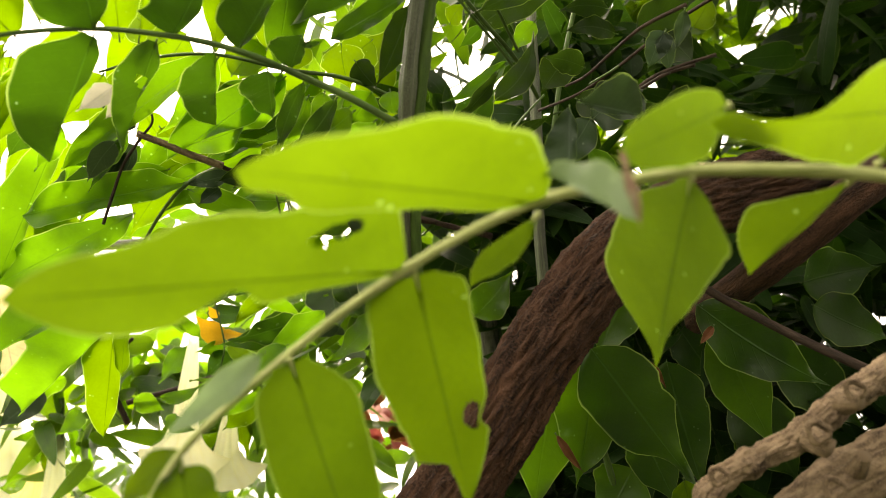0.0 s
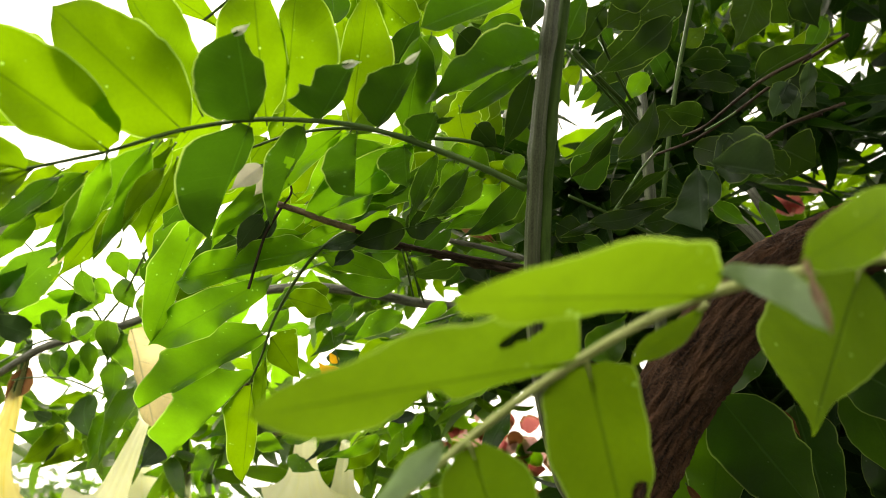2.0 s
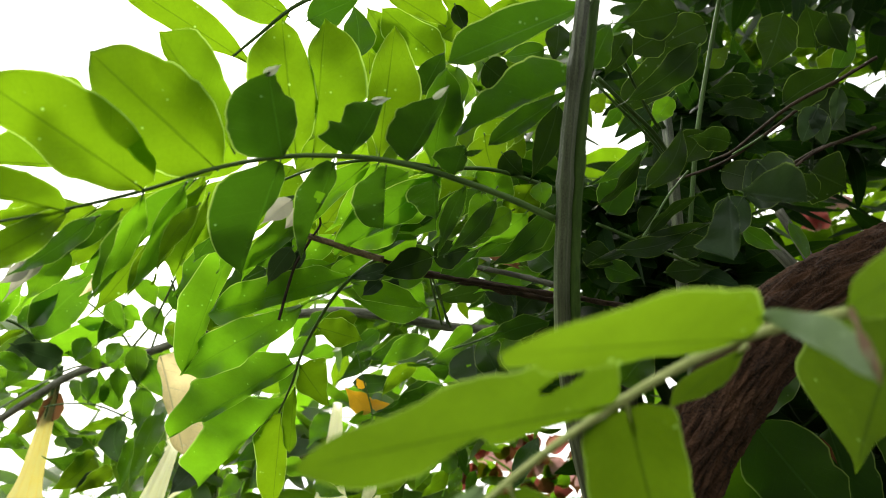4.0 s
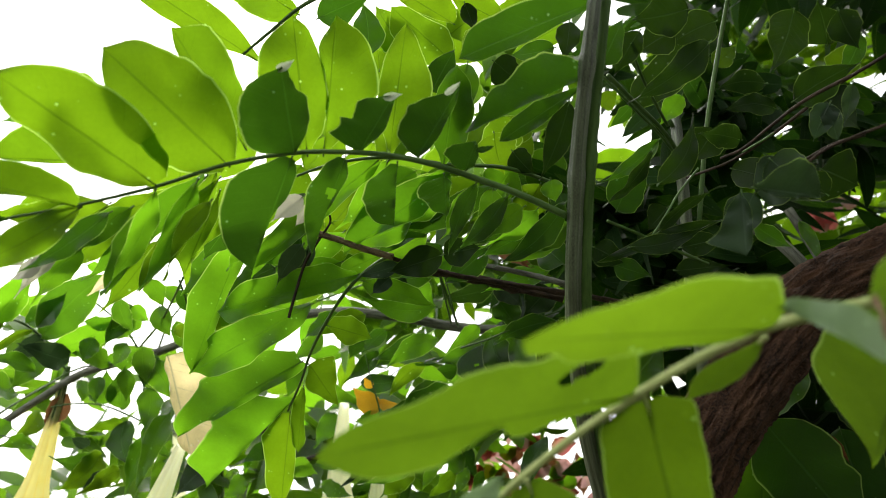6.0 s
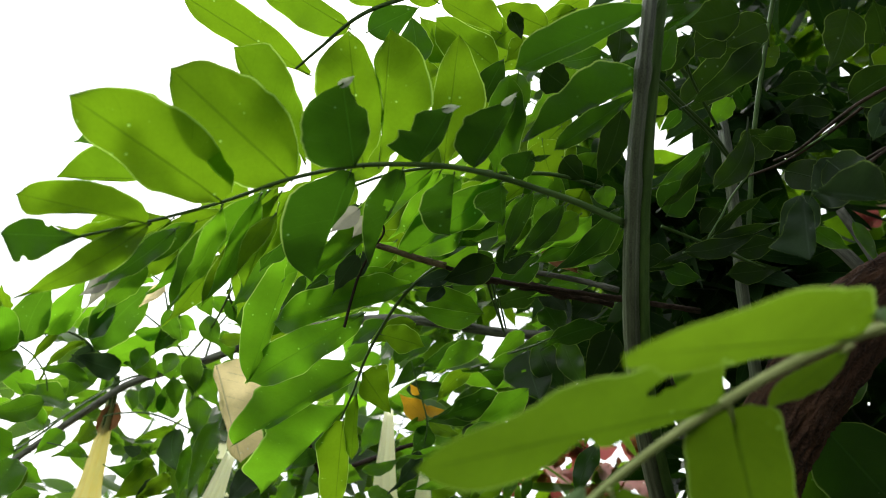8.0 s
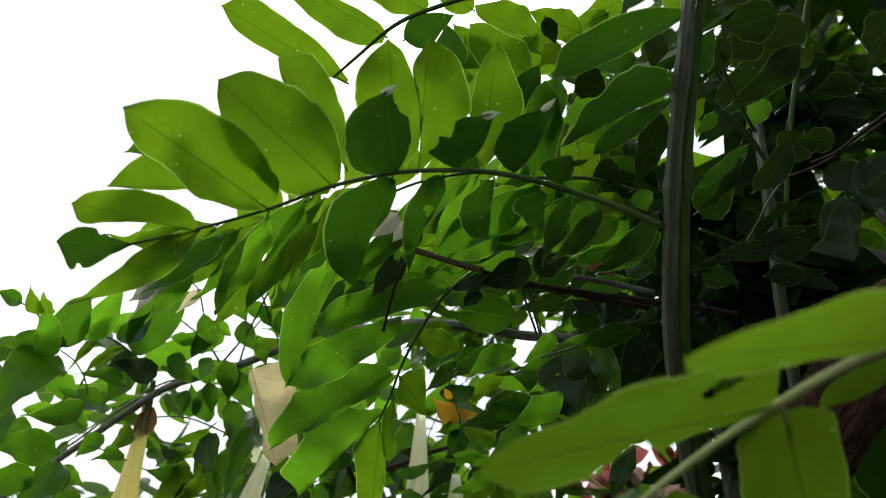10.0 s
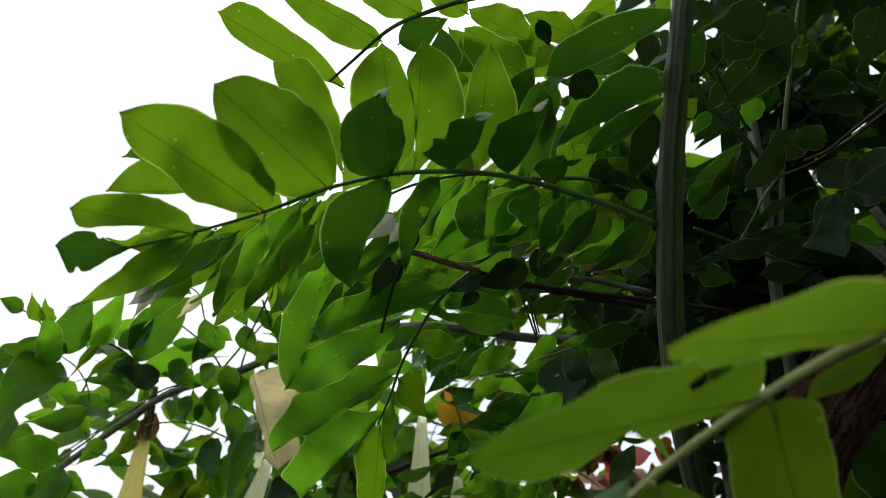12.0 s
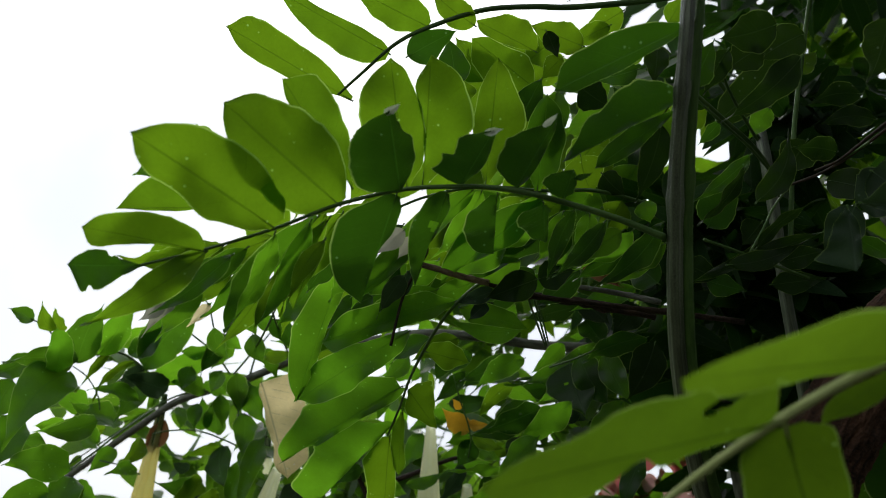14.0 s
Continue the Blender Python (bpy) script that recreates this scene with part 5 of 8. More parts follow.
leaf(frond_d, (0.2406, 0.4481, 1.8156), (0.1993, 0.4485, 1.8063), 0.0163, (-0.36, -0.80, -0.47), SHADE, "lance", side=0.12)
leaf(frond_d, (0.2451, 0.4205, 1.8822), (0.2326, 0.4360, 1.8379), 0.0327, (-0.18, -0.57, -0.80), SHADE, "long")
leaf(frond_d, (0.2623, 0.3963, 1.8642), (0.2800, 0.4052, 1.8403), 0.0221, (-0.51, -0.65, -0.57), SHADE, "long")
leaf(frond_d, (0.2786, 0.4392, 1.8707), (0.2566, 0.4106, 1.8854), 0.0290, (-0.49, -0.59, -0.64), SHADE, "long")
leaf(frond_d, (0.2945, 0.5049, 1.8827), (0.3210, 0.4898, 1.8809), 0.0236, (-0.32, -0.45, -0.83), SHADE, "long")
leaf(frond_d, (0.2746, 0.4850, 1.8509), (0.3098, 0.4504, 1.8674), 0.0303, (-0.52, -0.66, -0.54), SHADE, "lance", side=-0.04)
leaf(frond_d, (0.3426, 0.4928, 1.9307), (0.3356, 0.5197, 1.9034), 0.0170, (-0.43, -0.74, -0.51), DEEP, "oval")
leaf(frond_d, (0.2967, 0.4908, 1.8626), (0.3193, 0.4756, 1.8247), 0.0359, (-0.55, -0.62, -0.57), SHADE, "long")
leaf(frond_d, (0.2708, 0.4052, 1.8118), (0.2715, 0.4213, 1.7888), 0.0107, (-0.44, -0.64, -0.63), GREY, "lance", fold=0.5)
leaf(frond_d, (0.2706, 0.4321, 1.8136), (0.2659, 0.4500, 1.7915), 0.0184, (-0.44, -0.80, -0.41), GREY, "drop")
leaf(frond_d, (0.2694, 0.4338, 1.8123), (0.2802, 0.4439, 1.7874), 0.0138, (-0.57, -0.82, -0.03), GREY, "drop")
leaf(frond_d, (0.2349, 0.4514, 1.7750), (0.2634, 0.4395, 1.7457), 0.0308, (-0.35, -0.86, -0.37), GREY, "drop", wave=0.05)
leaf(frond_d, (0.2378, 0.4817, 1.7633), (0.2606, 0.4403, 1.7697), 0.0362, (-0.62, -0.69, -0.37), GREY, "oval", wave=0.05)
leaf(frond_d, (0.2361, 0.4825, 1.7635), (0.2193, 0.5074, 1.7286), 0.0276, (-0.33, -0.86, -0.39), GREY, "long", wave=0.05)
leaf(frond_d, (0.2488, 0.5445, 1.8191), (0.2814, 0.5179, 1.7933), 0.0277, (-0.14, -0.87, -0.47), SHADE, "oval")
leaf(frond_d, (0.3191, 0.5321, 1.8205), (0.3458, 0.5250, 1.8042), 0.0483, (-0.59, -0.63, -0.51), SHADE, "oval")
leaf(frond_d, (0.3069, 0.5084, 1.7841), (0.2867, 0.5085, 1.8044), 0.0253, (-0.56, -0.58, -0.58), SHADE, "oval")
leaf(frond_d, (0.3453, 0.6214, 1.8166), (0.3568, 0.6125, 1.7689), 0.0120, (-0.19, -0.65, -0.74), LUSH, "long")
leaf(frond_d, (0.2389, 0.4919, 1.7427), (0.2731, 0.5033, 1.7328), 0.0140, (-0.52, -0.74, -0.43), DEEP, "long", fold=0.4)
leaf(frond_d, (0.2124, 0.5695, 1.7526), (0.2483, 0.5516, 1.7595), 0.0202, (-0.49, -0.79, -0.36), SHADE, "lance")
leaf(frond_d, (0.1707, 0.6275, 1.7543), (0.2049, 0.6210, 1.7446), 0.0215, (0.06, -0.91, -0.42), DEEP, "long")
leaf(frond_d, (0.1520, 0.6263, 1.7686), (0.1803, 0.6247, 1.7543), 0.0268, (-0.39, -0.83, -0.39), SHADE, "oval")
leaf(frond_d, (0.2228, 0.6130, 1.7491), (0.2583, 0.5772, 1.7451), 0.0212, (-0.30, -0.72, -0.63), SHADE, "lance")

# ---- dead twig with hanging dry stalks ----
dead_twig = thing("dead_twig", (0.05, 0.62, 1.7), "broken brown dead twig with dry hanging stalks, caught among the leaves", "twig")
stick("twig", dead_twig, [(-0.0881, 0.5461, 1.7204), (-0.0697, 0.5531, 1.7193), (-0.0510, 0.5605, 1.7173), (-0.0273, 0.5681, 1.7156)], 0.0025, 0.0028, DEADWOOD, "", rough=0.15)
stick("charred_twig", dead_twig, [(-0.0321, 0.5667, 1.7157), (-0.0176, 0.5744, 1.7147), (0.0217, 0.5882, 1.7133), (0.0783, 0.6112, 1.7184), (0.1409, 0.6250, 1.7203), (0.2089, 0.6490, 1.7246)], 0.0015, 0.0026, CHAR, "", rough=0.5, sides=14, knots=((0.35, 0.4, 0.05), (0.75, 0.3, 0.04)))
stick("dry_stalk", dead_twig, [(-0.0847, 0.5471, 1.7186), (-0.0952, 0.5593, 1.7007), (-0.1008, 0.5720, 1.6825), (-0.1050, 0.5815, 1.6592)], 0.0011, 0.0012, TWIG, "")
stick("dry_stalk", dead_twig, [(-0.0828, 0.5381, 1.7405), (-0.0787, 0.5426, 1.7302), (-0.0847, 0.5471, 1.7186)], 0.0009, 0.0009, TWIG, "")
stick("dry_stalk", dead_twig, [(0.0121, 0.5880, 1.7125), (0.0190, 0.6051, 1.6984), (0.0273, 0.6235, 1.6815)], 0.0008, 0.0009, STALK, "")
leaf(dead_twig, (-0.0918, 0.5533, 1.7287), (-0.1185, 0.5473, 1.7393), 0.0187, (0.06, -0.93, -0.37), GREY, "oval", name="dry_leaf", fold=0.5)
leaf(dead_twig, (-0.0998, 0.5789, 1.7181), (-0.1204, 0.6010, 1.6881), 0.0165, (-0.02, -0.81, -0.58), GREY, "long", name="dry_leaf", fold=0.5)
leaf(dead_twig, (0.0617, 0.6416, 1.7733), (0.1011, 0.6528, 1.7520), 0.0064, (0.00, -0.88, -0.47), BROWN, "long", name="dry_leaf", fold=0.6)
stick("charred_twig", dead_twig, [(0.0009, 0.6564, 1.7386), (0.0333, 0.6559, 1.7373), (0.0775, 0.6634, 1.7355), (0.1327, 0.6672, 1.7301)], 0.0030, 0.0040, CHAR, rough=0.7, sides=18, seed=4, knots=((0.3, 0.4, 0.06), (0.7, 0.35, 0.05)))
stick("dry_stalk", dead_twig, [(0.0260, 0.6415, 1.7483), (0.0589, 0.6500, 1.7483), (0.0976, 0.6566, 1.7468), (0.1367, 0.6620, 1.7426)], 0.0022, 0.0030, GREYBARK, rough=0.15)
leaf(dead_twig, (0.0585, 0.6330, 1.7640), (0.0983, 0.6451, 1.7484), 0.0138, (0.01, -0.92, -0.39), BROWN, "long", name="dry_leaf", fold=0.6)
stick("dry_stalk", dead_twig, [(0.0183, 0.6481, 1.7313), (0.0258, 0.6631, 1.7174), (0.0342, 0.6883, 1.7021)], 0.0007, 0.0008, STALK)

# ---- near sprig ----
sprig = thing("sprig", (0.42, 0.3, 0.0), "near compound leaf with translucent hairy leaflets, nibbled by insects", "sprig")
stick("stem", sprig, [(0.2526, 0.2288, 1.6064), (0.2922, 0.2308, 1.6054), (0.3445, 0.2485, 1.5902), (0.4588, 0.3325, 1.5105)], 0.0028, 0.0066, HAIRY, "")
stick("stem", sprig, [(0.4588, 0.3325, 1.5105), (0.40, 0.30, 0.7), (0.42, 0.3, -0.05)], 0.007, 0.010, STALK)
stick("rachis", sprig, [(0.0027, 0.3262, 1.4604), (0.0146, 0.3168, 1.4893), (0.0296, 0.3082, 1.5087), (0.0469, 0.2986, 1.5267), (0.0642, 0.2854, 1.5427), (0.0829, 0.2714, 1.5574), (0.1033, 0.2595, 1.5713), (0.1234, 0.2478, 1.5817), (0.1414, 0.2425, 1.5877), (0.1595, 0.2374, 1.5927), (0.1751, 0.2353, 1.5969), (0.1994, 0.2328, 1.6007), (0.2315, 0.2311, 1.6047), (0.2568, 0.2285, 1.6053)], 0.0013, 0.0024, HAIRY, "", sides=14)
fuzz(sprig, [(0.0146, 0.3168, 1.4893), (0.0296, 0.3082, 1.5087), (0.0469, 0.2986, 1.5267), (0.0642, 0.2854, 1.5427), (0.0829, 0.2714, 1.5574), (0.1033, 0.2595, 1.5713), (0.1234, 0.2478, 1.5817), (0.1414, 0.2425, 1.5877), (0.1595, 0.2374, 1.5927), (0.1751, 0.2353, 1.5969), (0.1994, 0.2328, 1.6007), (0.2315, 0.2311, 1.6047)], 0.0018, 1500, 0.0016, HAIRY)
leaf(sprig, (0.1235, 0.2481, 1.5810), (0.0307, 0.1971, 1.5530), 0.05, (0.41, -0.27, -0.87), SPRIG, edges=((0.008, 0.018, 0.03, 0.04, 0.047, 0.053, 0.058, 0.062, 0.065, 0.067, 0.07, 0.074, 0.078, 0.08, 0.083, 0.09, 0.1, 0.11, 0.112, 0.1, 0.07, 0.058, 0.057, 0.047, 0), (0.048, 0.107, 0.141, 0.174, 0.207, 0.24, 0.26, 0.277, 0.279, 0.281, 0.283, 0.285, 0.286, 0.288, 0.281, 0.263, 0.226, 0.197, 0.183, 0.169, 0.154, 0.139, 0.107, 0.063, 0)), stalk_r=0.0012, rib=HAIRY, wave=0.005, fold=0.06, bow=0.0, nu=48, nv=14)
leaf(sprig, (0.0825, 0.2714, 1.5576), (-0.0238, 0.2283, 1.5204), 0.05, (0.46, -0.51, -0.73), SPRIG, edges=((0.007, 0.013, 0.018, 0.022, 0.027, 0.033, 0.038, 0.044, 0.05, 0.057, 0.066, 0.072, 0.07, 0.05, 0.019, 0.022, 0.045, 0.075, 0.099, 0.126, 0.128, 0.129, 0.13, 0.126, 0.122, 0.112, 0.098, 0.079, 0.055, 0.029, 0), (0.055, 0.123, 0.188, 0.235, 0.26, 0.265, 0.27, 0.268, 0.262, 0.254, 0.246, 0.238, 0.228, 0.22, 0.216, 0.217, 0.216, 0.214, 0.21, 0.205, 0.185, 0.166, 0.155, 0.145, 0.135, 0.127, 0.118, 0.099, 0.077, 0.044, 0)), stalk_r=0.0012, rib=HAIRY, wave=0.005, fold=0.06, bow=0.0, nu=150, nv=60, holes=((0.285, 0.50, 0.034, 0.10), (0.245, 0.56, 0.045, 0.11), (0.205, 0.62, 0.03, 0.08)))
leaf(sprig, (0.0880, 0.2717, 1.5570), (0.1291, 0.3359, 1.4846), 0.05, (0.04, -0.76, -0.65), SPRIG, edges=((0.067, 0.149, 0.164, 0.164, 0.163, 0.162, 0.162, 0.162, 0.162, 0.162, 0.159, 0.154, 0.149, 0.142, 0.125, 0.109, 0.13, 0.122, 0.115, 0.099, 0.082, 0.064, 0.044, 0.023, 0), (0.073, 0.162, 0.192, 0.196, 0.199, 0.203, 0.208, 0.212, 0.217, 0.216, 0.209, 0.202, 0.195, 0.189, 0.182, 0.175, 0.168, 0.161, 0.147, 0.051, 0.041, 0.03, 0.025, 0.019, 0)), stalk_r=0.0012, rib=HAIRY, wave=0.005, fold=0.06, bow=0.0, nu=120, nv=48, holes=((0.60, -0.66, 0.062, 0.26),))
leaf(sprig, (0.0500, 0.2963, 1.5256), (0.0883, 0.3373, 1.4562), 0.05, (0.16, -0.89, -0.44), SPRIG, edges=((0.066, 0.147, 0.197, 0.22, 0.211, 0.206, 0.201, 0.194, 0.187, 0.17, 0.139, 0.1, 0), (0.077, 0.172, 0.19, 0.207, 0.214, 0.221, 0.226, 0.217, 0.201, 0.185, 0.13, 0.065, 0)), stalk_r=0.0012, rib=HAIRY, wave=0.005, fold=0.06, bow=0.0, nu=28, nv=10)
leaf(sprig, (0.1266, 0.2585, 1.5803), (0.1144, 0.3009, 1.5647), 0.05, (-0.54, -0.42, -0.73), SPRIG, edges=((0.023, 0.052, 0.085, 0.097, 0.109, 0.121, 0.113, 0.102, 0.09, 0.065, 0.037, 0.016, 0), (0.012, 0.025, 0.045, 0.06, 0.08, 0.095, 0.11, 0.12, 0.12, 0.11, 0.09, 0.05, 0)), stalk_r=0.0012, rib=HAIRY, wave=0.005, fold=0.06, bow=0.0)
leaf(sprig, (0.1741, 0.2366, 1.5939), (0.2156, 0.3445, 1.5523), 0.05, (-0.84, 0.12, -0.52), SPRIG, edges=((0.091, 0.202, 0.189, 0.169, 0.148, 0.127, 0.102, 0.075, 0.047, 0.035, 0.025, 0.013, 0), (0.035, 0.079, 0.158, 0.216, 0.262, 0.288, 0.311, 0.32, 0.328, 0.294, 0.206, 0.047, 0)), stalk_r=0.0012, rib=HAIRY, wave=0.005, fold=0.06, nu=32, nv=12, bow=0.0)
leaf(sprig, (0.2344, 0.2335, 1.6025), (0.2261, 0.2836, 1.5812), 0.05, (-0.71, -0.37, -0.60), SPRIG, edges=((0.004, 0.008, 0.014, 0.017, 0.021, 0.024, 0.019, 0.014, 0.008, 0.005, 0.003, 0, 0), (0.02, 0.045, 0.091, 0.136, 0.19, 0.247, 0.304, 0.346, 0.335, 0.31, 0.25, 0.15, 0)), stalk_r=0.0012, rib=HAIRY, wave=0.005, fold=0.06, bow=0.0, nu=24)
leaf(sprig, (0.1792, 0.2206, 1.6147), (0.1329, 0.2038, 1.5796), 0.05, (0.44, -0.88, -0.16), SPRIG, edges=((0.008, 0.039, 0.079, 0.118, 0.156, 0.194, 0.196, 0.184, 0.173, 0.149, 0.125, 0.088, 0), (0.019, 0.097, 0.121, 0.145, 0.155, 0.162, 0.169, 0.165, 0.158, 0.151, 0.13, 0.104, 0)), stalk_r=0.0012, rib=HAIRY, wave=0.005, fold=0.06, bow=0.06, nu=30)
leaf(sprig, (0.2403, 0.2127, 1.6213), (0.1590, 0.1995, 1.5934), 0.05, (0.32, -0.74, -0.58), SPRIG, edges=((0.061, 0.136, 0.168, 0.198, 0.188, 0.178, 0.163, 0.138, 0.113, 0.092, 0.077, 0.063, 0), (0.04, 0.09, 0.18, 0.202, 0.152, 0.074, 0.024, 0.008, 0, 0, 0.015, 0.033, 0)), stalk_r=0.0012, rib=HAIRY, wave=0.005, fold=0.06, nu=30, bow=0.03)
leaf(sprig, (0.1195, 0.2341, 1.5860), (0.1355, 0.1955, 1.5564), 0.05, (-0.91, -0.42, 0.05), PALE, edges=((0.017, 0.038, 0.076, 0.109, 0.136, 0.163, 0.187, 0.198, 0.208, 0.186, 0.159, 0.089, 0), (0, 0, 0, 0, 0, 0, 0, 0, 0, 0.004, 0.009, 0.011, 0)), bow=0.05)
leaf(sprig, (0.1331, 0.2006, 1.5794), (0.1354, 0.1950, 1.5551), 0.05, (-0.53, -0.84, 0.14), WITHER, edges=((0.008, 0.017, 0.022, 0.016, 0.029, 0.052, 0.061, 0.058, 0.056, 0.033, 0), (0.029, 0.064, 0.041, 0.044, 0.067, 0.077, 0.064, 0.05, 0.037, 0.02, 0)), stalk=0.0, fold=0.7, wave=0.05)
leaf(sprig, (0.0395, 0.2915, 1.5263), (0.0093, 0.2954, 1.4914), 0.0108, (0.06, -0.98, -0.16), PALE, "long", fold=0.3)
leaf(sprig, (0.0169, 0.3183, 1.4870), (0.0294, 0.3290, 1.4575), 0.0241, (0.22, -0.94, -0.25), SPRIG, "oblong", stalk_r=0.0012, rib=HAIRY)
leaf(sprig, (0.0164, 0.3165, 1.4924), (-0.0038, 0.3237, 1.4703), 0.0134, (-0.38, -0.93, 0.04), SPRIG, "long", stalk_r=0.0012, rib=HAIRY)
leaf(sprig, (0.2426, 0.2274, 1.6095), (0.2529, 0.2221, 1.6189), 0.0120, (-0.34, -0.93, -0.15), SPRIG, "long", stalk_r=0.0012, rib=HAIRY)

# ---- tree trunk ----
trunk = thing("tree", (0.1, 0.5, 0.0), "leaning tree trunk with furrowed reddish-brown bark", "tree")
stick("trunk", trunk, [(0.1097, 0.6133, 1.3830), (0.1419, 0.5985, 1.4380), (0.1729, 0.5792, 1.4909), (0.1961, 0.5655, 1.5323), (0.2200, 0.5536, 1.5833), (0.2454, 0.5422, 1.6320), (0.2787, 0.5357, 1.6784), (0.3308, 0.5378, 1.7213), (0.4070, 0.5419, 1.7618), (0.5176, 0.5564, 1.8162), (0.6995, 0.5689, 1.9009)], 0.0271, 0.0276, BARK, "furrowed reddish-brown trunk", sides=150, steps=34, rough=0.08, furrow=0.0034)
stick("branch", trunk, [(0.4665, 0.7368, 1.7007), (0.4356, 0.5913, 1.7008), (0.4491, 0.5377, 1.7231), (0.4716, 0.5019, 1.7512), (0.5272, 0.4736, 1.8020)], 0.0159, 0.0166, BARK, "", sides=20, rough=0.12)
stick("trunk", trunk, [(0.1097, 0.6133, 1.3830), (0.050, 0.593, 0.75), (0.010, 0.583, -0.05)], 0.0279, 0.0335, BARK, sides=48, steps=14, rough=0.1, furrow=0.003)

# ---- dead branches beside the path ----
dead_branch = tagged(stick("dead_branch", None, [(0.2769, 0.4145, 1.4926), (0.2849, 0.4070, 1.5093), (0.3026, 0.3993, 1.5219), (0.3280, 0.3948, 1.5368), (0.3501, 0.3891, 1.5565), (0.3794, 0.3876, 1.5762), (0.4333, 0.3850, 1.6163)], 0.0050, 0.0078, DEADWOOD, sides=64, steps=30, rough=0.32, furrow=0.0012, seed=3, knots=((0.30, 0.35, 0.03), (0.52, 0.25, 0.04), (0.08, 0.3, 0.05))), "knotty pale dead branch with peeling bark", "branch", "dead branches")
stick("stub", dead_branch, [(0.3282, 0.3929, 1.5361), (0.3272, 0.3808, 1.5313), (0.3299, 0.3760, 1.5284)], 0.0074, 0.0053, DEADWOOD, "", rough=0.25, sides=14)
stick("stub", dead_branch, [(0.3472, 0.3901, 1.5554), (0.3435, 0.3746, 1.5552), (0.3458, 0.3694, 1.5537)], 0.0069, 0.0048, DEADWOOD, "", rough=0.25, sides=14)
ring_knot(dead_branch, (0.3206, 0.3728, 1.5358), 0.0050)
ring_knot(dead_branch, (0.2750, 0.3923, 1.5103), 0.0041)
ring_knot(dead_branch, (0.3411, 0.3681, 1.5595), 0.0045)
dead_limb = tagged(stick("dead_branch", None, [(0.3332, 0.4272, 1.4895), (0.3558, 0.4167, 1.5074), (0.3947, 0.4121, 1.5306), (0.4573, 0.4101, 1.5650)], 0.0122, 0.0172, DEADWOOD, sides=64, steps=26, rough=0.22, furrow=0.0014, seed=8), "thick pale dead branch with rough bark", "branch", "dead branches")
ring_knot(dead_limb, (0.3343, 0.3819, 1.5099), 0.0044)
stick("stub", dead_limb, [(0.3671, 0.4112, 1.5170), (0.3646, 0.3983, 1.5240), (0.3630, 0.3915, 1.5287)], 0.0064, 0.0040, DEADWOOD, "", rough=0.25, sides=14)
tagged(stick("dead_twig", None, [(0.3414, 0.5684, 1.6911), (0.3663, 0.5504, 1.6689), (0.4262, 0.5305, 1.6349), (0.4807, 0.5000, 1.6029), (0.5297, 0.4877, 1.5832)], 0.0032, 0.0042, TWIG, sides=10, rough=0.1), "thin straight brown twig", "twig")

# ---- dark shrub low on the shaded side ----
low_shrub = thing("shrub", (0.3, 0.75, 0.0), "dark-leaved shrub in deep shade below the trunk", "shrub")
stick("stem", low_shrub, [(0.9558, 1.7921, -0.8598), (0.5036, 0.9474, 1.1004), (0.4076, 0.7855, 1.4461), (0.3388, 0.7001, 1.5669), (0.3061, 0.6407, 1.6278)], 0.0061, 0.0020, STALK, "")
leaf(low_shrub, (0.3092, 0.6427, 1.6209), (0.3106, 0.6824, 1.5104), 0.0690, (-0.24, -0.91, -0.33), GREEN, "long", name="leaf", fold=0.25)
leaf(low_shrub, (0.2928, 0.6124, 1.6232), (0.3984, 0.6310, 1.5200), 0.0740, (-0.35, -0.79, -0.50), DEEP, "long", name="leaf", fold=0.25)
leaf(low_shrub, (0.2903, 0.6973, 1.5983), (0.2905, 0.7379, 1.4861), 0.0645, (-0.04, -0.94, -0.34), GREEN, "long", name="leaf")
leaf(low_shrub, (0.4221, 0.6285, 1.6641), (0.4938, 0.6538, 1.5589), 0.0521, (-0.36, -0.82, -0.44), GREEN, "long", name="leaf")
leaf(low_shrub, (0.3923, 0.6087, 1.6739), (0.5216, 0.6068, 1.6154), 0.0584, (-0.17, -0.92, -0.36), DEEP, "long", name="leaf")
leaf(low_shrub, (0.4162, 0.7124, 1.6437), (0.4759, 0.7474, 1.5177), 0.0642, (-0.51, -0.73, -0.45), DEEP, "long", name="leaf")
leaf(low_shrub, (0.3668, 0.6990, 1.7050), (0.3489, 0.7265, 1.6378), 0.0525, (-0.24, -0.92, -0.31), GREEN, "long", name="leaf", fold=0.25)
leaf(low_shrub, (0.5176, 0.7545, 1.6264), (0.6038, 0.7702, 1.5407), 0.0718, (-0.06, -0.97, -0.23), DEEP, "long", name="leaf", fold=0.25)
leaf(low_shrub, (0.5581, 0.7292, 1.6766), (0.6605, 0.7372, 1.6040), 0.0685, (-0.18, -0.91, -0.36), DEEP, "long", name="leaf", fold=0.25)
leaf(low_shrub, (0.5334, 0.6384, 1.7012), (0.6137, 0.6330, 1.6767), 0.0529, (-0.11, -0.99, -0.13), DEEP, "long", name="leaf")
leaf(low_shrub, (0.5388, 0.6590, 1.7310), (0.6147, 0.6371, 1.7541), 0.0584, (-0.15, -0.92, -0.36), DEEP, "long", name="leaf", fold=0.25)
leaf(low_shrub, (0.3714, 0.6029, 1.5215), (0.3923, 0.6159, 1.4752), 0.0276, (-0.37, -0.84, -0.40), FRESH, "long", name="leaf", fold=0.25)
leaf(low_shrub, (0.3849, 0.7246, 1.5360), (0.3608, 0.7487, 1.4814), 0.0607, (-0.47, -0.86, -0.17), GREEN, "long", name="leaf", fold=0.25)
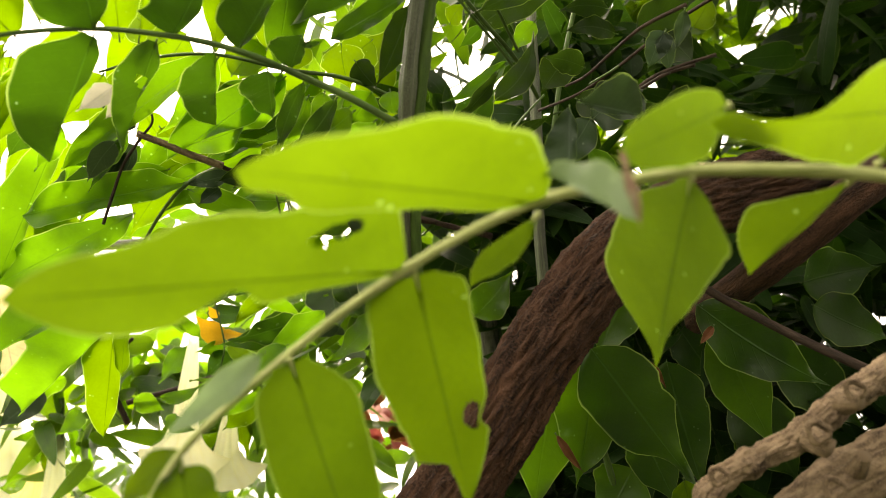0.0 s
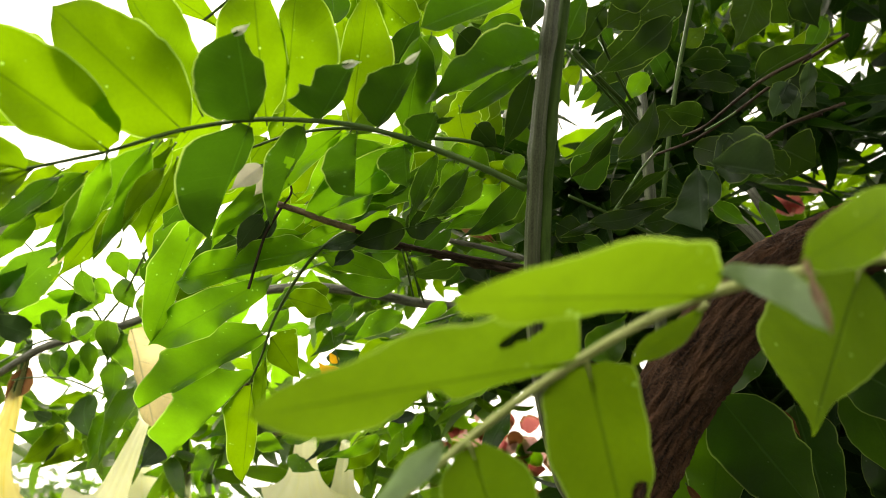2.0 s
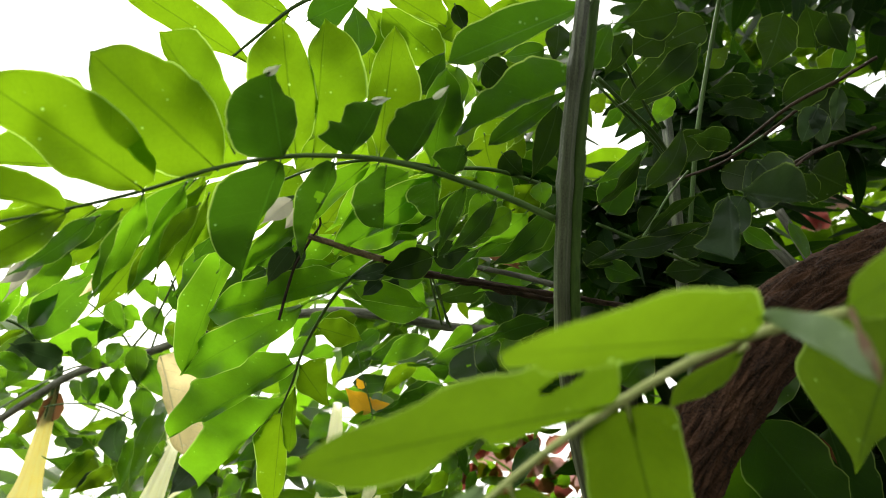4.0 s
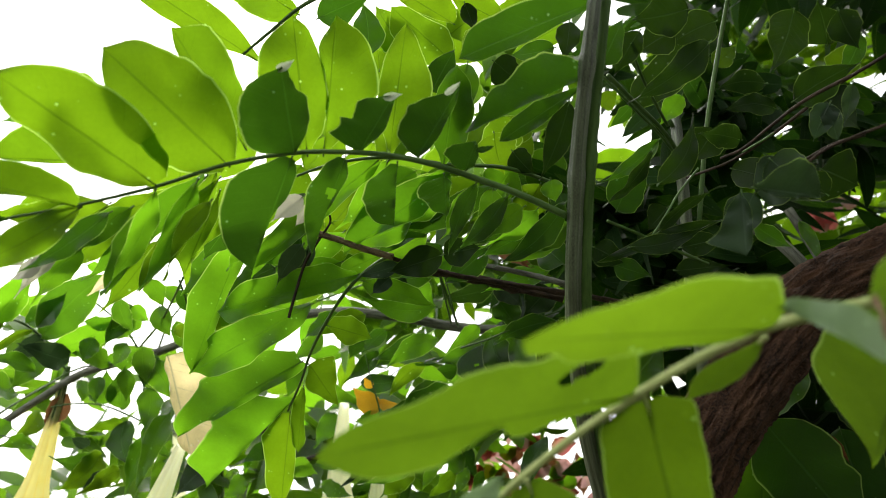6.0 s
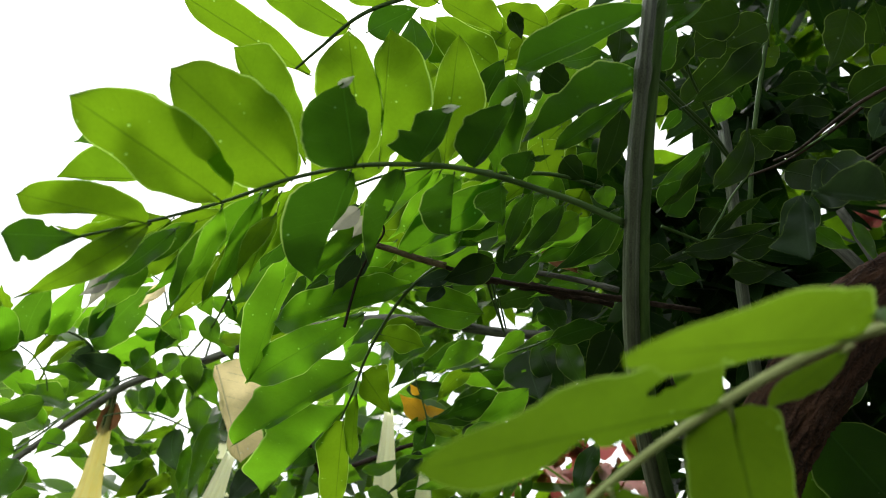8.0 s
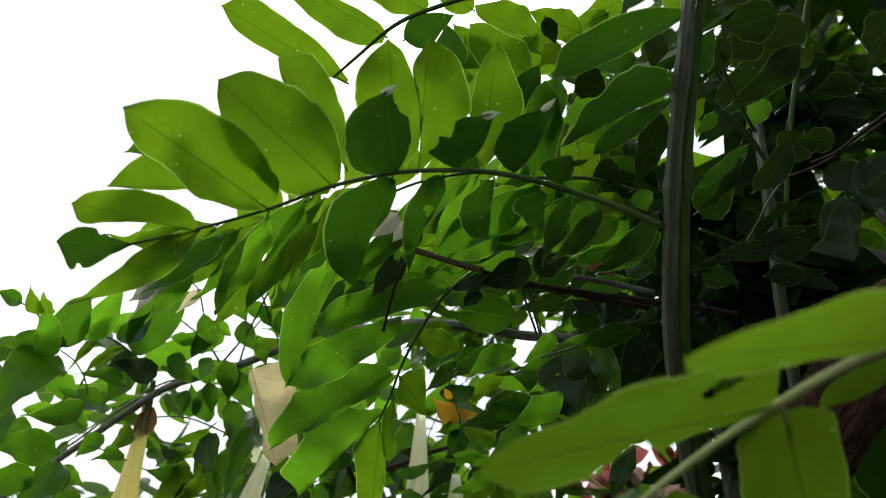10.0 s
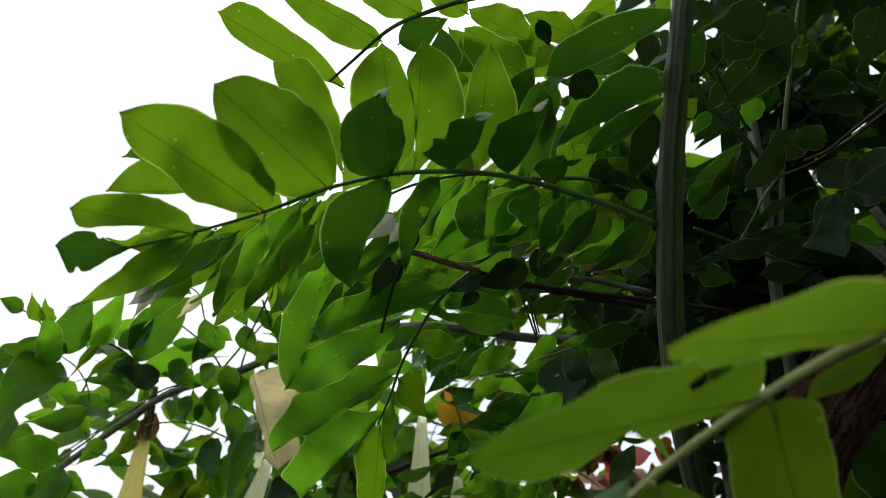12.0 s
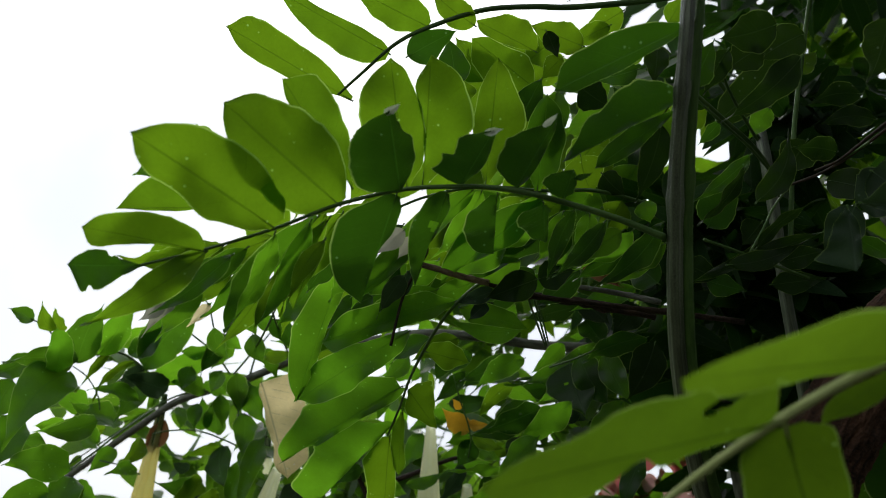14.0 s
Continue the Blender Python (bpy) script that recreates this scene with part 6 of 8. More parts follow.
leaf(low_shrub, (0.3754, 0.6924, 1.5701), (0.4231, 0.7083, 1.5028), 0.0490, (-0.40, -0.79, -0.47), DEEP, "long", name="leaf", fold=0.25)
leaf(low_shrub, (0.2299, 0.7854, 1.6828), (0.2615, 0.7618, 1.7322), 0.0431, (-0.17, -0.93, -0.33), GREEN, "long", name="leaf", fold=0.25)
leaf(low_shrub, (0.4961, 0.8336, 1.7165), (0.5534, 0.8453, 1.6559), 0.0560, (-0.18, -0.92, -0.35), DEEP, "long", name="leaf", fold=0.25)
leaf(low_shrub, (0.6864, 0.7984, 1.7201), (0.7227, 0.7813, 1.7495), 0.0414, (-0.40, -0.92, -0.04), DEEP, "long", name="leaf", fold=0.25)
leaf(low_shrub, (0.2721, 0.6320, 1.5494), (0.2996, 0.6374, 1.5211), 0.0071, (-0.15, -0.93, -0.32), RUST, "oval", name="dry_leaf", fold=0.7)
leaf(low_shrub, (0.3870, 0.5765, 1.6463), (0.3782, 0.5839, 1.6301), 0.0071, (-0.45, -0.88, -0.16), RUST, "oval", name="dry_leaf", fold=0.6)
leaf(low_shrub, (0.3394, 0.5966, 1.6141), (0.3569, 0.6012, 1.5930), 0.0057, (-0.28, -0.86, -0.42), RUST, "long", name="dry_leaf", fold=0.6)

# ---- angel's trumpet shrub behind ----
trumpet_shrub = thing("trumpet_shrub", (-0.2, 1.25, 0.0), "flowering shrub with hanging cream trumpet flowers on a thin grey branch", "shrub")
stick("branch", trumpet_shrub, [(0.2911, 0.9963, 1.7883), (0.1408, 1.0272, 1.7966), (0.0452, 1.0516, 1.8024), (-0.0221, 1.0462, 1.8056), (-0.1149, 1.0509, 1.8072), (-0.2013, 1.0721, 1.7958), (-0.2927, 1.1045, 1.7831), (-0.3492, 1.1316, 1.7619), (-0.4286, 1.1706, 1.7352), (-0.5346, 1.2187, 1.7086), (-0.6162, 1.2730, 1.6706), (-0.7506, 1.3611, 1.5962), (-0.8521, 1.4229, 1.5373), (-1.0943, 1.5432, 1.3961)], 0.0074, 0.0058, GREYBARK, "", sides=14, rough=0.06)
stick("thorn", trumpet_shrub, [(-0.0239, 1.0407, 1.8056), (-0.0230, 1.0318, 1.8142), (-0.0247, 1.0273, 1.8248)], 0.0050, 0.0008, GREYBARK, "")
stick("twig", trumpet_shrub, [(-0.3985, 1.1589, 1.7415), (-0.4772, 1.1840, 1.7220), (-0.5366, 1.1781, 1.7016), (-0.6414, 1.2023, 1.6284), (-0.7286, 1.2234, 1.5652)], 0.0018, 0.0012, STALK, "")
stick("twig", trumpet_shrub, [(-0.4333, 1.1698, 1.7365), (-0.4688, 1.1512, 1.7758), (-0.5271, 1.1322, 1.8132), (-0.5664, 1.1171, 1.8437)], 0.0018, 0.0012, STALK, "")
stick("twig", trumpet_shrub, [(-0.5544, 1.1976, 1.7043), (-0.5951, 1.1786, 1.7439), (-0.6441, 1.1649, 1.7698), (-0.7358, 1.1701, 1.7443)], 0.0019, 0.0012, STALK, "")
stick("twig", trumpet_shrub, [(-0.4108, 1.1685, 1.7427), (-0.3962, 1.1493, 1.7909), (-0.3636, 1.1288, 1.8449), (-0.3775, 1.1036, 1.9032)], 0.0018, 0.0012, STALK, "")
stick("twig", trumpet_shrub, [(-0.2007, 1.3075, 1.5695), (-0.2284, 1.2866, 1.6158), (-0.2415, 1.2678, 1.6589), (-0.2109, 1.2537, 1.6972)], 0.0048, 0.0029, TWIG, "")
stick("twig", trumpet_shrub, [(-0.1961, 1.2425, 1.5960), (-0.1425, 1.2366, 1.6178), (-0.0713, 1.2276, 1.6498), (-0.0170, 1.2253, 1.6632)], 0.0046, 0.0028, TWIG, "")
trumpet(trumpet_shrub, (-0.5803, 1.2551, 1.6928), (-0.6211, 1.3503, 1.4585), 0.058, AMBER, True)
trumpet(trumpet_shrub, (-0.3131, 1.0745, 1.5975), (-0.3647, 1.1469, 1.4498), 0.062, WHITE, False)
trumpet(trumpet_shrub, (-0.0428, 1.2103, 1.6094), (-0.0365, 1.2754, 1.5069), 0.050, WHITE, False)
trumpet(trumpet_shrub, (-0.1036, 1.1372, 1.6887), (-0.0976, 1.2136, 1.5084), 0.054, WHITE, False)
trumpet(trumpet_shrub, (-0.4580, 1.4903, 1.7121), (-0.4450, 1.5694, 1.4869), 0.058, WHITE, True)
trumpet(trumpet_shrub, (-0.4056, 1.5664, 1.6249), (-0.3895, 1.6369, 1.4222), 0.055, AMBER, False)
trumpet(trumpet_shrub, (-0.3403, 1.4416, 1.5824), (-0.3285, 1.5131, 1.3879), 0.055, WHITE, True)
leaf(trumpet_shrub, (-0.3452, 1.0277, 1.7097), (-0.2878, 1.0408, 1.5824), 0.05, (0.25, -0.93, -0.28), TAN, edges=((0.30, 0.34, 0.37, 0.38, 0.36, 0.34, 0.30, 0.26, 0.27, 0.22, 0), (0.02, 0.05, 0.04, 0.05, 0.07, 0.06, 0.05, 0.06, 0.09, 0.07, 0)), name="dry_leaf", label="dried tan leaf, curled and torn", fold=0.1, wave=0.03, nu=40, nv=16)
leaf(trumpet_shrub, (-0.5713, 1.2621, 1.6774), (-0.6095, 1.2845, 1.6181), 0.0350, (0.22, -0.86, -0.46), BROWN, "long", name="dry_calyx", fold=0.6)
leaf(trumpet_shrub, (0.0394, 0.7444, 1.7907), (-0.0380, 0.7728, 1.7667), 0.0257, (-0.10, -0.78, -0.61), LUSH, "lance", name="leaf", wave=0.04)
leaf(trumpet_shrub, (0.1321, 0.7490, 1.7884), (0.0632, 0.7774, 1.7650), 0.0249, (-0.28, -0.91, -0.29), LUSH, "lance", name="leaf", wave=0.04)
leaf(trumpet_shrub, (0.0701, 0.7956, 1.6683), (0.0082, 0.8348, 1.6194), 0.0321, (-0.11, -0.84, -0.53), LUSH, "lance", name="leaf", wave=0.04)
leaf(trumpet_shrub, (0.1250, 0.7955, 1.6737), (0.0776, 0.8371, 1.6204), 0.0321, (-0.51, -0.84, -0.19), LUSH, "lance", name="leaf", wave=0.04)
leaf(trumpet_shrub, (0.0368, 0.8096, 1.6308), (-0.0071, 0.8491, 1.5828), 0.0296, (-0.49, -0.84, -0.24), LUSH, "lance", name="leaf", wave=0.04)
stick("twig", trumpet_shrub, [(-0.6002, 0.9420, 1.6802), (-0.5898, 0.9665, 1.7055), (-0.5764, 0.9933, 1.7240), (-0.5602, 1.0224, 1.7355), (-0.5474, 1.0758, 1.7289), (-0.5277, 1.1339, 1.7068)], 0.0012, 0.0016, STALK)
stick("twig", trumpet_shrub, [(-0.6324, 0.9063, 1.7461), (-0.6227, 0.9262, 1.7411), (-0.6122, 0.9361, 1.7278), (-0.5991, 0.9426, 1.6804)], 0.0010, 0.0013, STALK)
stick("twig", trumpet_shrub, [(-0.5918, 0.9667, 1.6990), (-0.5890, 1.0045, 1.6930), (-0.5878, 1.0429, 1.6760), (-0.5815, 1.0496, 1.6550)], 0.0009, 0.0011, STALK)
stick("twig", trumpet_shrub, [(-0.5542, 0.9603, 1.5633), (-0.5693, 1.0406, 1.5948), (-0.5686, 1.1040, 1.6349), (-0.5557, 1.1700, 1.6818)], 0.0014, 0.0017, STALK)
stick("twig", trumpet_shrub, [(-0.5448, 1.1587, 1.6405), (-0.5192, 1.1684, 1.6500), (-0.4728, 1.1649, 1.6523), (-0.4271, 1.1720, 1.6412), (-0.3962, 1.1833, 1.6301)], 0.0012, 0.0015, STALK)
stick("twig", trumpet_shrub, [(-0.5967, 1.1170, 1.5907), (-0.5633, 1.1225, 1.5864), (-0.5342, 1.1256, 1.5765)], 0.0010, 0.0012, STALK)
stick("twig", trumpet_shrub, [(-0.4231, 0.8861, 1.8017), (-0.4200, 0.9223, 1.7996), (-0.4182, 0.9573, 1.7984), (-0.4232, 1.0053, 1.7803)], 0.0009, 0.0012, STALK)
stick("twig", trumpet_shrub, [(-0.2934, 0.8652, 1.7744), (-0.3177, 0.9168, 1.7586), (-0.3553, 0.9948, 1.7462), (-0.4083, 1.0883, 1.7318)], 0.0013, 0.0016, STALK)
stick("twig", trumpet_shrub, [(-0.3137, 0.9104, 1.7843), (-0.3132, 0.9698, 1.7675), (-0.3248, 1.0632, 1.7667)], 0.0013, 0.0016, STALK)
leaf(trumpet_shrub, (-0.6074, 0.9249, 1.7366), (-0.6115, 0.8875, 1.7657), 0.0204, (0.27, -0.95, -0.18), FRESH, "long", name="leaf", fold=0.40, side=-0.11, bow=0.07, twist=-0.45)
leaf(trumpet_shrub, (-0.5981, 0.9305, 1.7370), (-0.6050, 0.9059, 1.7629), 0.0215, (0.01, -0.72, -0.70), FRESH, "long", name="leaf", fold=0.25, side=-0.07, bow=-0.10, twist=0.23)
leaf(trumpet_shrub, (-0.5904, 0.9245, 1.6790), (-0.5713, 0.8728, 1.7271), 0.0321, (0.68, -0.74, 0.01), LUSH, "oblong", name="leaf", fold=0.17, side=0.05, bow=0.07, twist=0.12)
leaf(trumpet_shrub, (-0.5885, 0.9674, 1.7051), (-0.5460, 0.9210, 1.7785), 0.0473, (0.38, -0.84, -0.39), MIDGREEN, "long", name="leaf", fold=0.10, side=-0.06, bow=-0.07)
leaf(trumpet_shrub, (-0.5762, 0.9938, 1.7225), (-0.5265, 0.9584, 1.8094), 0.0404, (0.27, -0.78, -0.56), LUSH, "long", name="leaf", side=0.05, fold=0.22, bow=0.11)
leaf(trumpet_shrub, (-0.5698, 1.0183, 1.7317), (-0.5360, 0.9864, 1.7764), 0.0250, (0.40, -0.86, -0.33), FRESH, "long", name="leaf", fold=0.18, side=-0.12, bow=0.09, twist=-0.14)
leaf(trumpet_shrub, (-0.5375, 1.0587, 1.7254), (-0.4349, 1.0061, 1.8170), 0.0664, (0.38, -0.84, -0.40), MIDGREEN, "long", name="leaf", side=-0.06, fold=0.16, bow=-0.10)
leaf(trumpet_shrub, (-0.5398, 1.1046, 1.7157), (-0.4380, 1.0819, 1.7886), 0.0430, (0.25, -0.87, -0.42), LUSH, "long", name="leaf", side=0.08, fold=0.10, bow=0.04)
leaf(trumpet_shrub, (-0.5579, 1.0457, 1.7388), (-0.5090, 1.0316, 1.7893), 0.0365, (0.35, -0.93, 0.13), MIDGREEN, "long", name="leaf", fold=0.43, side=0.10, bow=-0.08)
leaf(trumpet_shrub, (-0.5849, 0.9496, 1.6875), (-0.5762, 0.8428, 1.5688), 0.0640, (0.53, -0.84, -0.08), LUSH, "long", name="leaf", side=0.08, fold=0.20, bow=0.11)
leaf(trumpet_shrub, (-0.5898, 0.9665, 1.7055), (-0.6152, 0.8522, 1.6736), 0.0388, (0.71, -0.63, -0.31), MIDGREEN, "long", name="leaf", side=0.06, fold=0.26, bow=0.01)
leaf(trumpet_shrub, (-0.6294, 0.9088, 1.7441), (-0.6564, 0.8881, 1.7532), 0.0218, (0.73, -0.63, -0.27), MIDGREEN, "long", name="leaf", fold=0.44, side=0.04, bow=-0.08)
leaf(trumpet_shrub, (-0.4394, 1.1051, 1.7966), (-0.4530, 1.0706, 1.7184), 0.0411, (0.50, -0.69, -0.53), DEEP, "long", name="leaf", fold=0.40, side=0.07, bow=-0.03)
leaf(trumpet_shrub, (-0.4203, 1.0952, 1.7771), (-0.4493, 1.0951, 1.7327), 0.0292, (-0.20, -0.87, -0.44), LUSH, "long", name="leaf", fold=0.14, side=0.11, bow=-0.11)
leaf(trumpet_shrub, (-0.5168, 1.1171, 1.7040), (-0.5558, 1.0310, 1.7062), 0.0389, (0.36, -0.90, -0.24), GREY, "long", name="leaf", fold=0.3)
leaf(trumpet_shrub, (-0.4728, 1.1553, 1.7125), (-0.5094, 1.0925, 1.7112), 0.0321, (0.41, -0.91, 0.01), MIDGREEN, "long", name="leaf", fold=0.24, side=0.11, bow=-0.04)
leaf(trumpet_shrub, (-0.4752, 1.1535, 1.7174), (-0.4116, 1.1235, 1.7446), 0.0335, (0.56, -0.77, -0.32), GREEN, "long", name="leaf", fold=0.22, side=0.06, bow=0.07)
leaf(trumpet_shrub, (-0.5497, 1.0516, 1.7309), (-0.5602, 0.9856, 1.6558), 0.0140, (0.53, -0.72, -0.44), FRESH, "lance", name="leaf", fold=0.9, side=0.12, bow=-0.08, twist=0.49)
leaf(trumpet_shrub, (-0.5697, 1.0075, 1.7286), (-0.5789, 0.9757, 1.6732), 0.0140, (0.41, -0.85, -0.33), FRESH, "lance", name="leaf", fold=0.9, side=0.04, bow=0.06)
leaf(trumpet_shrub, (-0.5958, 1.0421, 1.6537), (-0.6060, 1.0071, 1.6575), 0.0168, (0.42, -0.87, -0.25), MIDGREEN, "long", name="leaf", fold=0.36, side=-0.04, bow=0.10, twist=-0.01)
leaf(trumpet_shrub, (-0.5854, 0.9745, 1.6780), (-0.5877, 0.9189, 1.6551), 0.0206, (0.43, -0.90, 0.11), FRESH, "long", name="leaf", fold=0.15, side=-0.09, bow=0.07, twist=-0.07)
leaf(trumpet_shrub, (-0.5796, 1.1190, 1.6501), (-0.6025, 1.0101, 1.6277), 0.0399, (0.46, -0.89, -0.00), MIDGREEN, "long", name="leaf", side=0.1, fold=0.44, bow=-0.05)
leaf(trumpet_shrub, (-0.5777, 1.0573, 1.6098), (-0.6109, 0.9383, 1.6021), 0.0409, (0.54, -0.84, 0.04), LUSH, "long", name="leaf", side=0.07, fold=0.44, bow=0.11)
leaf(trumpet_shrub, (-0.6257, 1.0525, 1.6251), (-0.6519, 1.0121, 1.6205), 0.0268, (0.77, -0.62, 0.11), LUSH, "long", name="leaf", fold=0.39, side=0.06, bow=-0.01)
leaf(trumpet_shrub, (-0.5940, 1.1026, 1.6346), (-0.6126, 1.0555, 1.6326), 0.0240, (0.67, -0.70, -0.23), FRESH, "long", name="leaf", fold=0.43, side=-0.09, bow=-0.00)
leaf(trumpet_shrub, (-0.5496, 1.1027, 1.7019), (-0.5606, 1.0578, 1.6409), 0.0345, (0.48, -0.84, -0.24), MIDGREEN, "long", name="leaf", fold=0.21, side=0.05, bow=0.07)
leaf(trumpet_shrub, (-0.5514, 0.9618, 1.5637), (-0.5636, 0.8279, 1.5529), 0.0435, (0.72, -0.69, -0.03), LUSH, "long", name="leaf", side=0.06, fold=0.11, bow=-0.05)
leaf(trumpet_shrub, (-0.5581, 0.9814, 1.5576), (-0.5540, 0.8849, 1.4845), 0.0460, (0.11, -0.99, -0.00), LUSH, "long", name="leaf", side=-0.05, fold=0.43, bow=-0.06)
leaf(trumpet_shrub, (-0.5720, 1.0196, 1.5539), (-0.5373, 1.0260, 1.5312), 0.0250, (0.53, -0.72, -0.44), LUSH, "long", name="leaf", side=0.1, fold=0.48, bow=-0.04, twist=0.35)
leaf(trumpet_shrub, (-0.5710, 1.0430, 1.5482), (-0.5622, 0.9992, 1.5085), 0.0252, (0.14, -0.95, 0.28), LUSH, "long", name="leaf", fold=0.41, side=0.09, bow=-0.01)
leaf(trumpet_shrub, (-0.5623, 0.9807, 1.5189), (-0.5523, 1.0100, 1.5460), 0.0216, (0.29, -0.94, -0.19), FRESH, "long", name="leaf", fold=0.42, side=0.06, bow=-0.04)
leaf(trumpet_shrub, (-0.5578, 1.1538, 1.6323), (-0.5644, 1.1068, 1.5838), 0.0285, (0.54, -0.83, -0.13), FRESH, "long", name="leaf", fold=0.47, side=-0.11, bow=0.05)
leaf(trumpet_shrub, (-0.5394, 1.1230, 1.5807), (-0.5583, 1.0663, 1.5668), 0.0224, (0.12, -0.99, -0.10), GREEN, "long", name="leaf", side=0.12, fold=0.31, bow=0.01, twist=0.34)
leaf(trumpet_shrub, (-0.5219, 1.1834, 1.6897), (-0.5076, 1.1710, 1.6509), 0.0230, (0.46, -0.84, -0.27), GREEN, "long", name="leaf", fold=0.29, side=-0.10, bow=0.06, twist=0.28)
leaf(trumpet_shrub, (-0.4714, 1.1653, 1.6534), (-0.4690, 1.1345, 1.7046), 0.0306, (0.20, -0.82, -0.54), GREEN, "long", name="leaf", fold=0.37, side=0.06, bow=0.01)
leaf(trumpet_shrub, (-0.4465, 1.1748, 1.6504), (-0.4353, 1.1223, 1.7099), 0.0369, (0.10, -0.98, -0.17), MIDGREEN, "long", name="leaf", fold=0.50, side=-0.05, bow=-0.01)
leaf(trumpet_shrub, (-0.4106, 1.1606, 1.6853), (-0.4073, 1.1472, 1.6207), 0.0342, (0.66, -0.75, 0.02), MIDGREEN, "long", name="leaf", fold=0.37, side=-0.12, bow=0.12, twist=0.39)
leaf(trumpet_shrub, (-0.4039, 1.1324, 1.7341), (-0.4004, 1.1213, 1.6734), 0.0318, (0.34, -0.87, -0.36), DEEP, "long", name="leaf", fold=0.49, side=0.06, bow=-0.11)
leaf(trumpet_shrub, (-0.4347, 1.1710, 1.6280), (-0.4721, 1.1244, 1.6054), 0.0208, (0.22, -0.91, -0.36), FRESH, "long", name="leaf", side=0.1, fold=0.34, bow=0.02, twist=0.40)
leaf(trumpet_shrub, (-0.4291, 1.1617, 1.6324), (-0.3893, 1.1347, 1.5609), 0.0407, (0.03, -1.00, -0.04), DEEP, "long", name="leaf", fold=0.26, side=0.11, bow=0.09)
leaf(trumpet_shrub, (-0.3904, 1.1555, 1.6113), (-0.3879, 1.1157, 1.5251), 0.0349, (0.55, -0.80, -0.23), GREEN, "long", name="leaf", side=0.05, fold=0.49, bow=0.01)
leaf(trumpet_shrub, (-0.4627, 1.1653, 1.5798), (-0.5056, 1.1137, 1.5681), 0.0284, (0.62, -0.76, -0.17), MIDGREEN, "long", name="leaf", side=-0.15, fold=0.31, bow=0.11, twist=-0.15)
leaf(trumpet_shrub, (-0.4779, 1.1694, 1.5923), (-0.4954, 1.1404, 1.5989), 0.0192, (0.49, -0.76, -0.43), GREY, "oval", name="leaf")
leaf(trumpet_shrub, (-0.4552, 1.1679, 1.5817), (-0.4803, 1.1025, 1.5207), 0.0413, (0.35, -0.93, -0.11), FRESH, "long", name="leaf", side=-0.08, fold=0.26, bow=0.02)
leaf(trumpet_shrub, (-0.4245, 1.1693, 1.5622), (-0.4551, 1.1134, 1.5176), 0.0299, (0.21, -0.81, -0.54), FRESH, "long", name="leaf", fold=0.16, side=0.09, bow=0.11)
leaf(trumpet_shrub, (-0.4336, 1.1455, 1.5526), (-0.4507, 1.1189, 1.5281), 0.0223, (0.69, -0.70, -0.18), GREY, "long", name="leaf")
leaf(trumpet_shrub, (-0.4101, 1.1332, 1.7201), (-0.3541, 1.1145, 1.6592), 0.0397, (0.10, -0.99, -0.12), LUSH, "long", name="leaf", fold=0.24, side=-0.07, bow=-0.04)
leaf(trumpet_shrub, (-0.3603, 1.1390, 1.6496), (-0.3623, 1.0803, 1.5167), 0.0323, (0.32, -0.79, -0.53), GREEN, "lance", name="leaf", side=0.06, fold=0.23, bow=0.09)
leaf(trumpet_shrub, (-0.3925, 1.1525, 1.6330), (-0.3421, 1.1492, 1.5817), 0.0315, (0.04, -0.99, -0.17), MIDGREEN, "long", name="leaf", fold=0.49, side=0.06, bow=0.11)
leaf(trumpet_shrub, (-0.2469, 1.1131, 1.6601), (-0.2872, 1.0788, 1.5902), 0.0365, (-0.11, -0.89, -0.45), GREEN, "long", name="leaf", fold=0.47, side=0.10, bow=-0.05, twist=-0.48)
leaf(trumpet_shrub, (-0.2768, 1.1153, 1.5850), (-0.3026, 1.0607, 1.5289), 0.0379, (0.01, -0.97, -0.23), GREY, "long", name="leaf")
leaf(trumpet_shrub, (-0.2636, 1.1465, 1.6111), (-0.3023, 1.1082, 1.5586), 0.0321, (0.39, -0.81, -0.43), LUSH, "long", name="leaf", fold=0.22, side=0.05, bow=-0.11)
leaf(trumpet_shrub, (-0.4400, 0.9263, 1.7959), (-0.4185, 0.9363, 1.7934), 0.0140, (0.26, -0.73, -0.62), LUSH, "long", name="leaf", fold=0.20, side=-0.10, bow=0.08, twist=0.03)
leaf(trumpet_shrub, (-0.4161, 0.9580, 1.7989), (-0.4355, 0.9395, 1.7582), 0.0164, (0.16, -0.90, -0.40), TAN, "long", name="leaf", fold=0.4)
leaf(trumpet_shrub, (-0.3182, 0.9324, 1.7793), (-0.2964, 0.9949, 1.7473), 0.0303, (0.24, -0.70, -0.67), DEEP, "long", name="leaf", fold=0.47, side=-0.06, bow=-0.06, twist=0.49)
leaf(trumpet_shrub, (-0.3520, 0.9696, 1.7637), (-0.3311, 0.9859, 1.7259), 0.0286, (0.30, -0.81, -0.51), MIDGREEN, "long", name="leaf", fold=0.34, side=0.08, bow=0.09)
leaf(trumpet_shrub, (-0.3701, 0.9546, 1.7939), (-0.3463, 0.9722, 1.7613), 0.0273, (0.14, -0.89, -0.44), GREEN, "long", name="leaf", fold=0.11, side=-0.06, bow=0.01)
leaf(trumpet_shrub, (-0.3057, 1.0253, 1.7682), (-0.3412, 1.0122, 1.7794), 0.0152, (-0.14, -0.99, -0.01), FRESH, "long", name="leaf", fold=0.31, side=0.07, bow=0.04)
leaf(trumpet_shrub, (-0.3569, 1.0568, 1.7548), (-0.3093, 1.0444, 1.7656), 0.0225, (0.42, -0.89, 0.18), FRESH, "long", name="leaf", fold=0.10, side=0.09, bow=-0.09)
